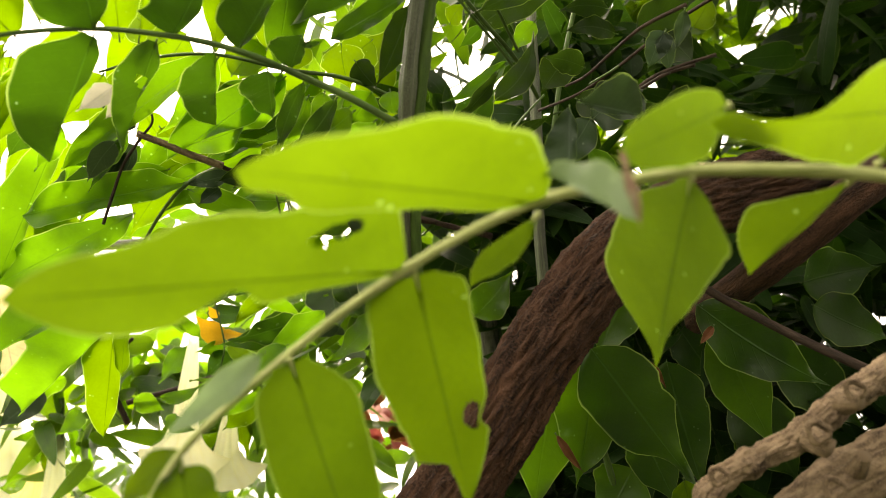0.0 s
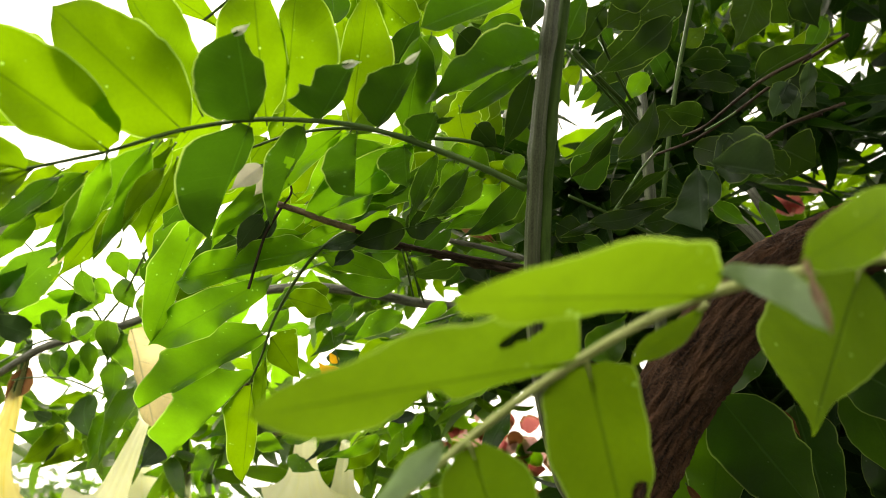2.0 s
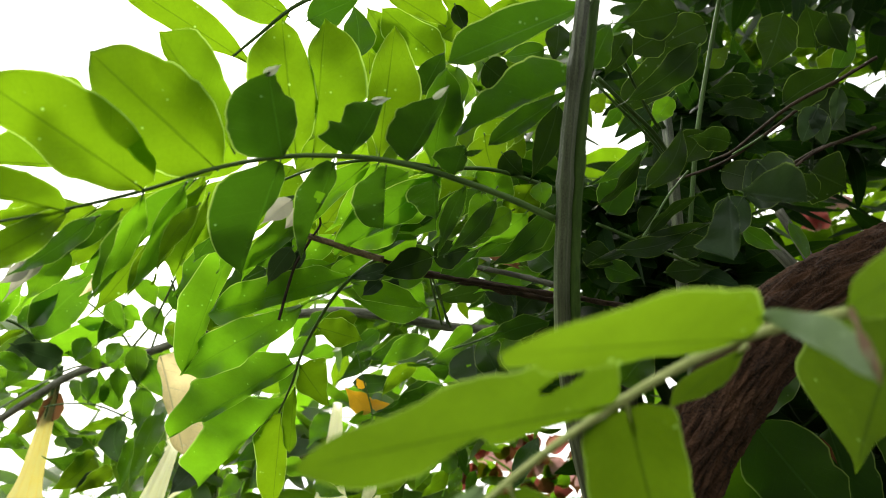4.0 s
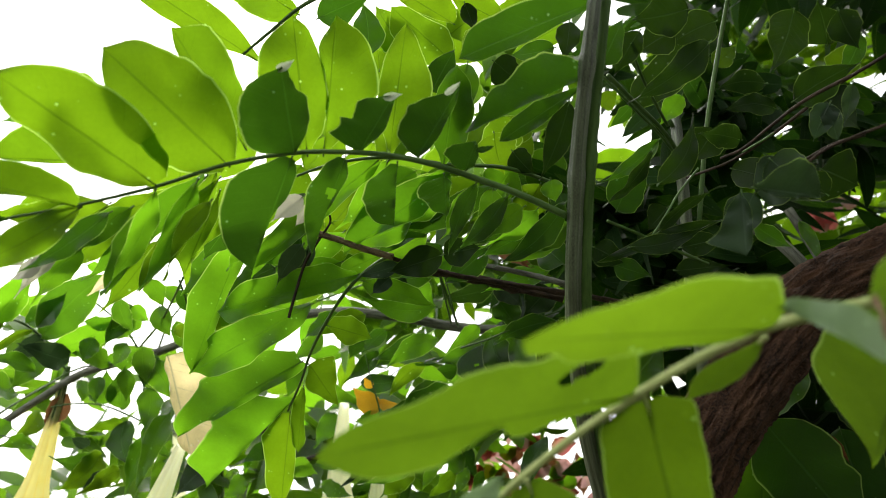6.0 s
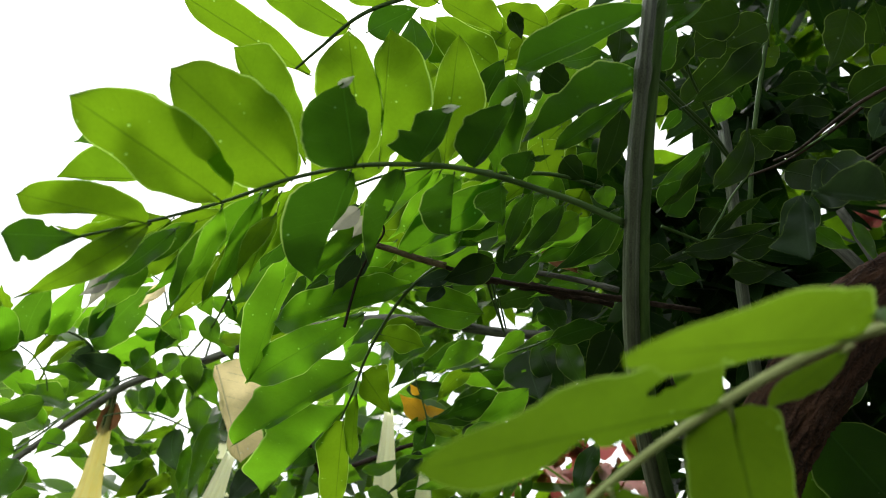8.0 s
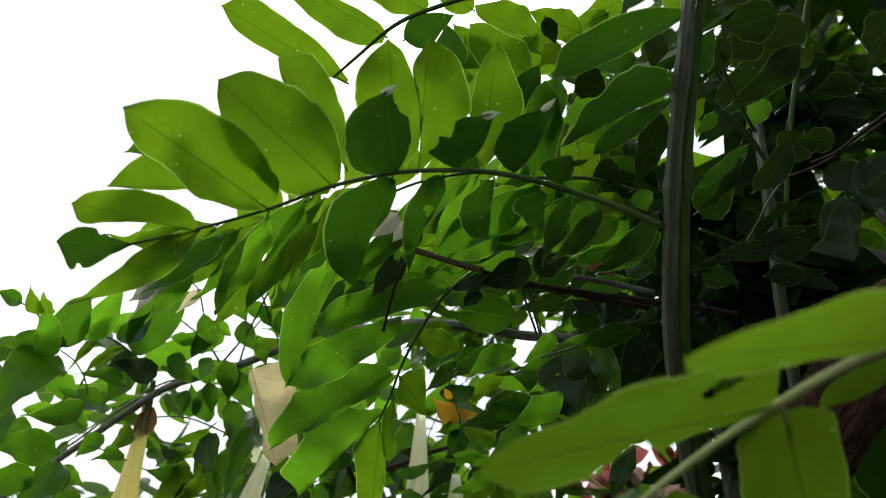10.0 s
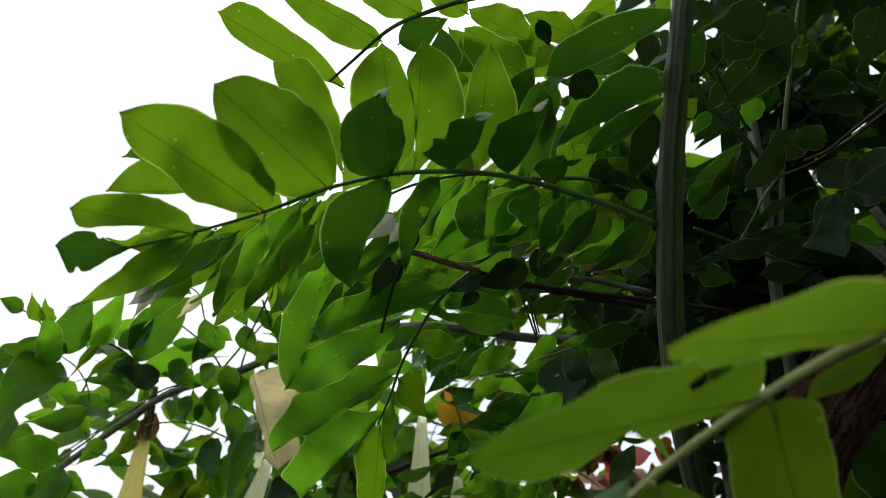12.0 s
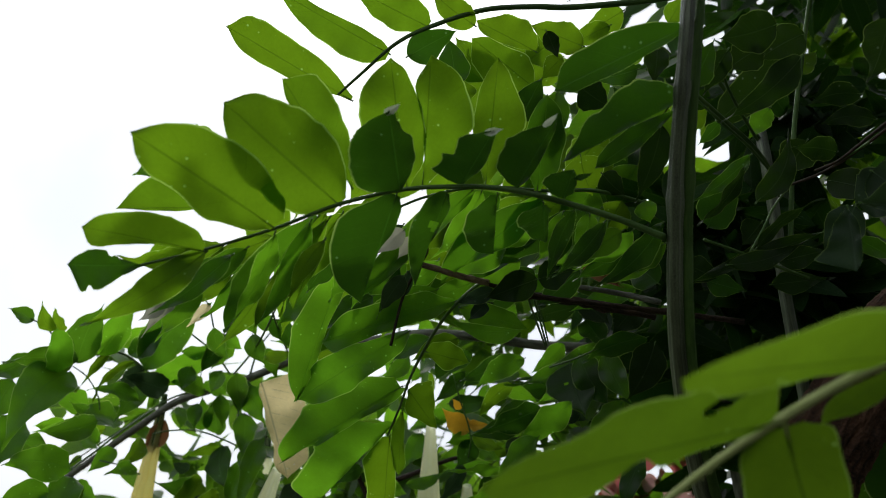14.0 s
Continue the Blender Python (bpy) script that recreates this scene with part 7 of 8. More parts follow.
leaf(trumpet_shrub, (-0.4232, 1.0053, 1.7803), (-0.4081, 1.0563, 1.7450), 0.0261, (0.23, -0.92, -0.33), MIDGREEN, "long", name="leaf", fold=0.27, side=0.09, bow=0.05)
leaf(trumpet_shrub, (-0.4159, 1.0414, 1.7794), (-0.3898, 1.0553, 1.7620), 0.0212, (0.58, -0.81, -0.12), LUSH, "long", name="leaf", fold=0.44, side=0.08, bow=0.04)
leaf(trumpet_shrub, (-0.6062, 0.9004, 1.6224), (-0.5781, 0.8216, 1.5400), 0.0428, (0.40, -0.80, -0.46), LUSH, "long", name="leaf", fold=0.29, side=-0.06, bow=-0.12)
leaf(trumpet_shrub, (-0.5605, 0.9356, 1.5324), (-0.5788, 0.8485, 1.5041), 0.0367, (0.48, -0.88, -0.06), LUSH, "long", name="leaf", side=0.06, fold=0.36, bow=-0.01)
leaf(trumpet_shrub, (-0.6089, 0.9740, 1.5812), (-0.6346, 0.8790, 1.5869), 0.0407, (0.25, -0.89, -0.38), MIDGREEN, "long", name="leaf", fold=0.38, side=0.12, bow=0.01)
leaf(trumpet_shrub, (-0.6291, 0.9029, 1.6638), (-0.6265, 0.8479, 1.5981), 0.0363, (0.26, -0.87, -0.42), LUSH, "long", name="leaf", fold=0.12, side=-0.06, bow=-0.10, twist=0.44)
leaf(trumpet_shrub, (-0.5551, 0.9621, 1.5047), (-0.5750, 0.8872, 1.4842), 0.0323, (0.27, -0.96, -0.09), MIDGREEN, "long", name="leaf", fold=0.27, side=-0.12, bow=0.05, twist=0.34)
leaf(trumpet_shrub, (-0.6419, 0.9469, 1.7045), (-0.6548, 0.8786, 1.6679), 0.0311, (0.30, -0.92, -0.25), MIDGREEN, "lance", name="leaf", fold=0.36, side=-0.10, bow=-0.09, twist=0.42)
leaf(trumpet_shrub, (-0.5615, 1.0712, 1.5184), (-0.5927, 1.0305, 1.4885), 0.0304, (0.65, -0.75, -0.13), MIDGREEN, "lance", name="leaf", fold=0.34, side=0.10, bow=-0.10, twist=0.06)
leaf(trumpet_shrub, (-0.5968, 1.1597, 1.6136), (-0.6178, 1.1281, 1.5699), 0.0295, (0.31, -0.95, -0.07), LUSH, "lance", name="leaf", fold=0.40, side=0.04, bow=0.02)
leaf(trumpet_shrub, (-0.6144, 1.0774, 1.6573), (-0.6532, 1.0013, 1.6731), 0.0374, (0.51, -0.85, -0.11), LUSH, "lance", name="leaf", fold=0.15, side=0.05, bow=0.04)
leaf(trumpet_shrub, (-0.5369, 1.1011, 1.7857), (-0.5904, 1.0193, 1.7554), 0.0413, (0.41, -0.77, -0.49), LUSH, "lance", name="leaf", fold=0.36, side=-0.05, bow=-0.05)
leaf(trumpet_shrub, (-0.4965, 1.1770, 1.7738), (-0.5431, 1.1216, 1.7139), 0.0353, (0.36, -0.84, -0.41), GREEN, "lance", name="leaf", fold=0.22, side=-0.06, bow=0.01, twist=0.25)
leaf(trumpet_shrub, (-0.1198, 1.1781, 1.6799), (-0.1432, 1.1636, 1.6201), 0.0347, (0.16, -0.99, -0.01), GREEN, "long", name="leaf")
leaf(trumpet_shrub, (-0.1328, 1.1366, 1.5967), (-0.0691, 1.0877, 1.6220), 0.0190, (0.06, -1.00, 0.02), GREEN, "lance", name="leaf", side=0.1)
leaf(trumpet_shrub, (-0.0494, 1.1077, 1.6279), (-0.0861, 1.0721, 1.5626), 0.0253, (0.36, -0.90, -0.24), GREY, "long", name="leaf", fold=0.4)
leaf(trumpet_shrub, (-0.1192, 1.1399, 1.5677), (-0.0661, 1.0934, 1.5546), 0.0259, (0.09, -0.97, -0.21), GREEN, "long", name="leaf")
leaf(trumpet_shrub, (-0.1852, 1.2314, 1.6024), (-0.1380, 1.2374, 1.5900), 0.0345, (-0.07, -0.84, -0.55), LUSH, "long", name="leaf")
leaf(trumpet_shrub, (-0.2536, 1.2228, 1.5772), (-0.2698, 1.1882, 1.5358), 0.0284, (-0.08, -0.93, -0.36), LUSH, "long", name="leaf", fold=0.15, side=-0.11, bow=-0.01)
leaf(trumpet_shrub, (-0.2230, 1.2742, 1.6304), (-0.2654, 1.2481, 1.5932), 0.0297, (0.24, -0.94, -0.23), DEEP, "long", name="leaf", fold=0.11, side=0.05, bow=0.04, twist=-0.38)
stick("twig", trumpet_shrub, [(-0.0658, 0.9192, 1.7162), (-0.0560, 0.9255, 1.6894), (-0.0389, 0.9337, 1.6463), (-0.0401, 0.9481, 1.6154)], 0.0009, 0.0012, STALK)
stick("twig", trumpet_shrub, [(0.0150, 0.7463, 1.7697), (0.0255, 0.7905, 1.7627), (0.0447, 0.8569, 1.7468)], 0.0012, 0.0014, STALK)
stick("twig", trumpet_shrub, [(0.1539, 0.7838, 1.7565), (0.1278, 0.7925, 1.7467), (0.1042, 0.8003, 1.7355), (0.0787, 0.8177, 1.7245), (0.0496, 0.8437, 1.7175)], 0.0009, 0.0012, STALK)
leaf(trumpet_shrub, (0.0125, 0.6057, 1.7449), (-0.0242, 0.6175, 1.7177), 0.0253, (0.40, -0.78, -0.48), DEEP, "long", name="leaf")
leaf(trumpet_shrub, (0.0518, 0.6009, 1.7468), (0.0168, 0.6364, 1.7196), 0.0267, (-0.21, -0.88, -0.43), DEEP, "long", name="leaf")
leaf(trumpet_shrub, (0.0448, 0.8942, 1.6790), (-0.0306, 0.8839, 1.6411), 0.0377, (0.40, -0.83, -0.38), DEEP, "long", name="leaf", holes=((0.3, 0.2, 0.03, 0.1), (0.55, 0.35, 0.04, 0.08)), nu=30, nv=12)
leaf(trumpet_shrub, (0.0223, 0.9197, 1.6606), (-0.0425, 0.9044, 1.6392), 0.0271, (-0.04, -1.00, -0.09), DEEP, "lance", name="leaf", holes=((0.5, 0.1, 0.05, 0.08),), nu=30, nv=12)
leaf(trumpet_shrub, (-0.0420, 0.9432, 1.6496), (-0.0775, 0.9275, 1.6747), 0.0293, (0.02, -0.93, -0.37), YELLOW, "long", name="leaf")
leaf(trumpet_shrub, (-0.0431, 0.9414, 1.6606), (-0.0146, 0.9311, 1.6610), 0.0146, (-0.16, -0.96, -0.24), YELLOW, "long", name="leaf", fold=0.4)
leaf(trumpet_shrub, (-0.0534, 0.9381, 1.6777), (-0.0652, 0.9254, 1.6884), 0.0117, (-0.07, -0.89, -0.44), YELLOW, "long", name="leaf")
leaf(trumpet_shrub, (-0.0389, 0.9538, 1.6473), (-0.0703, 0.9349, 1.6328), 0.0206, (-0.16, -0.94, -0.31), GREEN, "long", name="leaf")
leaf(trumpet_shrub, (-0.0339, 0.9548, 1.6408), (-0.0546, 0.9391, 1.6045), 0.0294, (0.24, -0.96, -0.16), DEEP, "long", name="leaf")
leaf(trumpet_shrub, (-0.0361, 0.9535, 1.6490), (0.0091, 0.9350, 1.6324), 0.0191, (-0.02, -1.00, -0.08), FRESH, "long", name="leaf", side=0.08)
leaf(trumpet_shrub, (-0.0313, 0.9654, 1.6376), (0.0036, 0.9471, 1.6196), 0.0208, (0.02, -1.00, -0.08), GREEN, "long", name="leaf")
leaf(trumpet_shrub, (0.0494, 0.8839, 1.6176), (0.0138, 0.8876, 1.6080), 0.0138, (0.13, -0.98, 0.14), GREY, "long", name="leaf", fold=0.5)
leaf(trumpet_shrub, (0.0206, 0.9322, 1.6471), (0.0072, 0.9366, 1.6214), 0.0160, (-0.01, -0.99, -0.11), GREY, "oval", name="leaf", fold=0.5)
leaf(trumpet_shrub, (0.0101, 0.9387, 1.6035), (-0.0668, 0.9096, 1.5946), 0.0158, (-0.06, -0.85, -0.52), GREEN, "lance", name="leaf", side=0.1)
leaf(trumpet_shrub, (0.0119, 0.9692, 1.6000), (-0.0558, 0.9430, 1.5617), 0.0177, (0.04, -1.00, -0.04), GREEN, "lance", name="leaf", side=-0.08)
leaf(trumpet_shrub, (0.0095, 1.0398, 1.5987), (-0.0281, 0.9940, 1.5515), 0.0377, (0.06, -0.96, -0.27), FRESH, "oval", name="leaf")
leaf(trumpet_shrub, (0.0693, 1.0363, 1.5941), (0.0310, 0.9919, 1.5553), 0.0236, (0.36, -0.93, -0.01), FRESH, "lance", name="leaf")
leaf(trumpet_shrub, (0.1402, 0.7683, 1.6143), (0.1130, 0.7400, 1.5499), 0.0215, (-0.24, -0.94, -0.26), DEEP, "lance", name="leaf", side=0.04)
leaf(trumpet_shrub, (0.0395, 0.9341, 1.6862), (0.0684, 0.9258, 1.6627), 0.0176, (0.28, -0.90, -0.34), FRESH, "long", name="leaf")
leaf(trumpet_shrub, (0.0910, 0.8901, 1.6745), (0.0500, 0.8779, 1.6548), 0.0181, (-0.34, -0.84, -0.42), GREY, "lance", name="leaf", fold=0.5)
leaf(trumpet_shrub, (0.0380, 0.9870, 1.6080), (0.0222, 0.9721, 1.5601), 0.0167, (-0.06, -1.00, 0.06), GREEN, "lance", name="leaf")
leaf(trumpet_shrub, (0.0785, 0.9845, 1.5977), (0.0646, 0.9690, 1.5575), 0.0167, (-0.07, -0.99, -0.13), GREEN, "lance", name="leaf")
leaf(trumpet_shrub, (0.0999, 0.9821, 1.5961), (0.0888, 0.9662, 1.5598), 0.0152, (0.25, -0.86, -0.45), DEEP, "lance", name="leaf")
leaf(trumpet_shrub, (0.1163, 0.8453, 1.7548), (-0.0019, 0.8722, 1.6987), 0.0317, (-0.31, -0.93, -0.18), GREEN, "lance", name="leaf", side=-0.08)
leaf(trumpet_shrub, (0.1157, 0.8680, 1.7498), (0.0101, 0.8901, 1.7081), 0.0169, (-0.42, -0.68, -0.59), DEEP, "lance", name="leaf", side=-0.05)
leaf(trumpet_shrub, (0.0221, 0.8921, 1.7385), (-0.0380, 0.8944, 1.6931), 0.0284, (0.22, -0.97, -0.04), GREEN, "long", name="leaf", side=0.08)
leaf(trumpet_shrub, (0.0102, 0.8905, 1.7061), (-0.0305, 0.9112, 1.6594), 0.0213, (-0.13, -0.92, -0.36), FRESH, "long", name="leaf", side=0.1)
leaf(trumpet_shrub, (-0.0040, 0.9226, 1.7026), (0.0478, 0.9328, 1.6896), 0.0190, (-0.19, -0.84, -0.51), LUSH, "lance", name="leaf", side=-0.08)
leaf(trumpet_shrub, (0.0791, 0.8689, 1.7281), (0.0383, 0.9036, 1.6857), 0.0226, (-0.18, -0.93, -0.33), LUSH, "long", name="leaf", side=-0.1)
leaf(trumpet_shrub, (0.0744, 0.8591, 1.7280), (0.0907, 0.8313, 1.6598), 0.0661, (-0.26, -0.89, -0.37), DEEP, "oval", name="leaf", holes=((0.35, 0.25, 0.035, 0.09), (0.5, -0.3, 0.02, 0.08)), nu=30, nv=12)
leaf(trumpet_shrub, (0.0828, 0.8356, 1.7336), (0.1226, 0.8339, 1.6724), 0.0389, (-0.26, -0.87, -0.42), DEEP, "long", name="leaf", side=0.06)
leaf(trumpet_shrub, (0.1083, 0.8118, 1.7298), (0.1384, 0.8096, 1.6743), 0.0315, (-0.26, -0.96, 0.10), MIDGREEN, "long", name="leaf", side=0.05)
leaf(trumpet_shrub, (0.1486, 0.7410, 1.7257), (0.1222, 0.7623, 1.6670), 0.0380, (-0.21, -0.96, -0.21), SHADE, "long", name="leaf", side=-0.06)
leaf(trumpet_shrub, (0.1490, 0.7785, 1.7428), (0.0855, 0.8282, 1.7212), 0.0301, (0.24, -0.86, -0.45), DEEP, "long", name="leaf", side=0.1)
leaf(trumpet_shrub, (0.0935, 0.8704, 1.7874), (0.1171, 0.8482, 1.7446), 0.0365, (0.32, -0.87, -0.38), DEEP, "long", name="leaf")
leaf(trumpet_shrub, (0.0911, 0.9321, 1.8258), (0.0150, 0.9460, 1.8045), 0.0322, (0.07, -0.75, -0.66), SHADE, "lance", name="leaf")
leaf(trumpet_shrub, (0.1402, 0.7787, 1.7800), (0.1137, 0.7948, 1.7480), 0.0391, (-0.58, -0.70, -0.43), SHADE, "long", name="leaf")
leaf(trumpet_shrub, (0.0875, 0.8535, 1.8076), (0.1201, 0.8389, 1.7729), 0.0307, (-0.23, -0.90, -0.38), SHADE, "long", name="leaf")
leaf(trumpet_shrub, (0.0151, 0.8146, 1.7551), (-0.0733, 0.7752, 1.7473), 0.0283, (0.06, -0.99, -0.12), GREEN, "lance", name="leaf", side=-0.1)
leaf(trumpet_shrub, (-0.0225, 0.8602, 1.8112), (0.0167, 0.8815, 1.7759), 0.0312, (0.27, -0.84, -0.46), LUSH, "long", name="leaf", side=0.06)
leaf(trumpet_shrub, (-0.0222, 0.7974, 1.7787), (-0.0424, 0.7943, 1.7566), 0.0168, (0.15, -0.80, -0.58), GREY, "long", name="leaf", fold=0.5)
leaf(trumpet_shrub, (0.0061, 0.9405, 1.7542), (-0.0632, 0.9504, 1.7149), 0.0270, (-0.11, -0.92, -0.39), DEEP, "long", name="leaf", side=-0.06)
leaf(trumpet_shrub, (-0.0465, 0.9600, 1.7605), (-0.0753, 0.9677, 1.7269), 0.0230, (-0.04, -0.94, -0.35), DEEP, "long", name="leaf")
leaf(trumpet_shrub, (-0.0716, 0.9757, 1.6907), (-0.0064, 0.9735, 1.7044), 0.0261, (0.01, -1.00, 0.07), DEEP, "long", name="leaf", side=0.08)
leaf(trumpet_shrub, (0.0283, 0.9336, 1.6922), (-0.0251, 0.9524, 1.6557), 0.0325, (0.01, -1.00, -0.06), DEEP, "long", name="leaf", side=-0.08)
leaf(trumpet_shrub, (0.0680, 0.9247, 1.6688), (-0.0011, 0.9414, 1.6584), 0.0176, (0.00, -1.00, -0.04), MIDGREEN, "lance", name="leaf", side=0.1)
leaf(trumpet_shrub, (0.1007, 0.8998, 1.6704), (0.0542, 0.9042, 1.6763), 0.0128, (0.38, -0.92, 0.06), GREY, "lance", name="leaf", fold=0.5)
leaf(trumpet_shrub, (0.0196, 0.9736, 1.6994), (0.0741, 0.9759, 1.6643), 0.0230, (0.33, -0.89, -0.33), GREEN, "long", name="leaf")
leaf(trumpet_shrub, (0.0527, 1.2754, 1.9186), (0.0360, 1.2895, 1.8762), 0.0310, (0.09, -0.92, -0.37), FRESH, "lance", name="leaf")
leaf(trumpet_shrub, (0.0711, 1.2743, 1.9179), (0.0967, 1.2843, 1.8785), 0.0186, (0.22, -0.93, -0.30), FRESH, "lance", name="leaf")
leaf(trumpet_shrub, (-0.4660, 1.0620, 1.7321), (-0.4757, 1.0657, 1.6946), 0.0289, (0.11, -0.98, -0.13), MIDGREEN, "long", name="leaf", fold=0.3)
leaf(trumpet_shrub, (-0.4247, 1.0780, 1.7327), (-0.4368, 1.0810, 1.6961), 0.0271, (-0.13, -0.76, -0.64), MIDGREEN, "long", name="leaf", fold=0.3)
leaf(trumpet_shrub, (-0.4104, 1.1042, 1.7352), (-0.3952, 1.1197, 1.6819), 0.0349, (0.52, -0.85, 0.02), MIDGREEN, "long", name="leaf", fold=0.3, side=0.06)
leaf(trumpet_shrub, (-0.4657, 1.1149, 1.6871), (-0.4642, 1.1217, 1.6471), 0.0243, (0.26, -0.91, -0.32), MIDGREEN, "long", name="leaf", fold=0.3)
leaf(trumpet_shrub, (-0.4364, 1.1230, 1.7036), (-0.4260, 1.1348, 1.6543), 0.0262, (0.16, -0.85, -0.49), GREEN, "long", name="leaf", fold=0.35, side=-0.06)
leaf(trumpet_shrub, (-0.3916, 1.1213, 1.6791), (-0.3881, 1.1314, 1.6130), 0.0368, (0.24, -0.94, -0.23), MIDGREEN, "long", name="leaf", fold=0.2)
leaf(trumpet_shrub, (-0.4896, 1.0690, 1.7548), (-0.4220, 1.0689, 1.7746), 0.0237, (0.34, -0.85, -0.39), GREEN, "lance", name="leaf", side=0.1, fold=0.3)
leaf(trumpet_shrub, (-0.5439, 1.0731, 1.7267), (-0.5723, 1.0440, 1.6882), 0.0297, (0.31, -0.87, -0.39), GREY, "long", name="leaf", fold=0.4)
leaf(trumpet_shrub, (-0.5359, 1.0641, 1.6773), (-0.5896, 1.0139, 1.6765), 0.0274, (0.37, -0.91, 0.19), GREEN, "lance", name="leaf", side=0.08, fold=0.3)
leaf(trumpet_shrub, (-0.5518, 0.9953, 1.6333), (-0.5934, 0.9291, 1.6060), 0.0343, (0.50, -0.86, -0.07), MIDGREEN, "long", name="leaf", side=-0.08, fold=0.3)
leaf(trumpet_shrub, (-0.3325, 1.0075, 1.7895), (-0.3716, 0.9922, 1.7984), 0.0236, (0.57, -0.72, -0.39), GREEN, "long", name="leaf", fold=0.3)
leaf(trumpet_shrub, (-0.3716, 1.1062, 1.7805), (-0.3492, 1.1241, 1.7327), 0.0276, (0.58, -0.76, -0.28), GREEN, "lance", name="leaf", fold=0.3)
leaf(trumpet_shrub, (-0.1044, 0.9536, 1.7736), (-0.1549, 0.9590, 1.7339), 0.0291, (-0.14, -0.97, -0.19), DEEP, "long", name="leaf", fold=0.3)
leaf(trumpet_shrub, (-0.1310, 0.9783, 1.7508), (-0.1682, 0.9830, 1.7120), 0.0250, (-0.29, -0.73, -0.62), MIDGREEN, "long", name="leaf", fold=0.3)
leaf(trumpet_shrub, (-0.0535, 0.9863, 1.7383), (-0.0953, 0.9945, 1.6922), 0.0235, (0.29, -0.96, -0.02), DEEP, "lance", name="leaf", fold=0.3)
leaf(trumpet_shrub, (-0.0042, 0.9855, 1.7414), (-0.0603, 0.9921, 1.7122), 0.0203, (-0.11, -0.92, -0.38), DEEP, "long", name="leaf", fold=0.3, side=0.08)
leaf(trumpet_shrub, (0.0767, 0.9494, 1.7776), (0.0330, 0.9643, 1.7368), 0.0276, (-0.21, -0.81, -0.55), GREEN, "long", name="leaf", fold=0.3, side=-0.06)
leaf(trumpet_shrub, (-0.0782, 1.0106, 1.7614), (-0.0949, 1.0176, 1.7289), 0.0241, (-0.03, -0.94, -0.34), DEEP, "long", name="leaf")
leaf(trumpet_shrub, (-0.1607, 1.0146, 1.7136), (-0.1708, 1.0221, 1.6666), 0.0241, (0.05, -0.94, -0.34), GREEN, "long", name="leaf", fold=0.3)
frond(trumpet_shrub, [(-0.0436, 1.4910, 1.9043), (-0.1568, 1.5099, 1.8495), (-0.2655, 1.5364, 1.7550), (-0.3114, 1.5636, 1.6447)], 5, 0.100, 0.034, (FRESH, GREEN, LUSH), 1)
frond(trumpet_shrub, [(-0.0907, 1.0832, 1.8656), (-0.1979, 1.1362, 1.8298), (-0.3013, 1.1791, 1.7937), (-0.3682, 1.2278, 1.7362)], 6, 0.085, 0.030, (LUSH, GREEN), 2)
frond(trumpet_shrub, [(-0.1581, 1.5732, 1.7307), (-0.2560, 1.5708, 1.6625), (-0.3383, 1.5623, 1.5970), (-0.3939, 1.5532, 1.5310)], 5, 0.095, 0.034, (FRESH, GREEN, LUSH), 4)
frond(trumpet_shrub, [(0.0180, 1.4977, 1.8759), (-0.0689, 1.5151, 1.7999), (-0.1116, 1.5292, 1.7057), (-0.1235, 1.5389, 1.6058)], 4, 0.085, 0.030, (FRESH, LUSH, GREEN), 5)
frond(trumpet_shrub, [(0.1862, 1.1260, 1.8680), (0.1247, 1.1518, 1.8036), (0.0858, 1.1712, 1.7308), (0.0753, 1.1856, 1.6437)], 5, 0.080, 0.030, (DEEP, GREEN, LUSH), 7)
frond(trumpet_shrub, [(0.0494, 1.2778, 1.6958), (-0.0048, 1.2858, 1.6537), (-0.0386, 1.2910, 1.6045), (-0.0530, 1.2939, 1.5581)], 4, 0.080, 0.030, (FRESH, DEEP, LUSH), 8)
stick("stem", trumpet_shrub, [(0.2911, 0.9963, 1.7883), (0.40, 1.10, 1.2), (0.38, 1.12, 0.5), (0.36, 1.14, -0.05)], 0.012, 0.02, GREYBARK, sides=12)

# ---- crimson shrub far behind ----
red_shrub = thing("shrub", (0.25, 1.75, 0.0), "shrub with crimson and pink leaves showing through the gaps", "shrub")
stick("stem", red_shrub, [(0.6887, 3.4255, -1.6922), (0.4884, 2.3898, 0.5038), (0.3700, 1.8526, 1.5154), (0.3287, 1.7712, 1.7046)], 0.0073, 0.0039, TWIG, "")
leaf(red_shrub, (0.4091, 1.5622, 1.6971), (0.3665, 1.5544, 1.7097), 0.0345, (0.10, -0.96, -0.25), RED, "oval", name="leaf")
leaf(red_shrub, (0.2632, 1.5544, 1.6948), (0.2556, 1.5383, 1.7322), 0.0345, (-0.13, -0.90, -0.41), PINK, "oval", name="leaf")
leaf(red_shrub, (0.4177, 1.5746, 1.6685), (0.4588, 1.5835, 1.6530), 0.0345, (0.11, -0.96, -0.27), ROSE, "oval", name="leaf")
leaf(red_shrub, (0.3520, 1.5769, 1.6536), (0.3065, 1.5769, 1.6470), 0.0345, (0.01, -1.00, -0.07), GREEN, "oval", name="leaf")
leaf(red_shrub, (0.2924, 1.5540, 1.7000), (0.2802, 1.5688, 1.6627), 0.0345, (-0.25, -0.93, -0.28), RUST, "oval", name="leaf")
leaf(red_shrub, (0.2404, 1.5425, 1.7200), (0.1998, 1.5333, 1.7364), 0.0345, (0.11, -0.96, -0.27), ROSE, "oval", name="leaf")
leaf(red_shrub, (0.1222, 1.5497, 1.6857), (0.1574, 1.5411, 1.7114), 0.0345, (-0.13, -0.98, -0.15), FRESH, "oval", name="leaf")
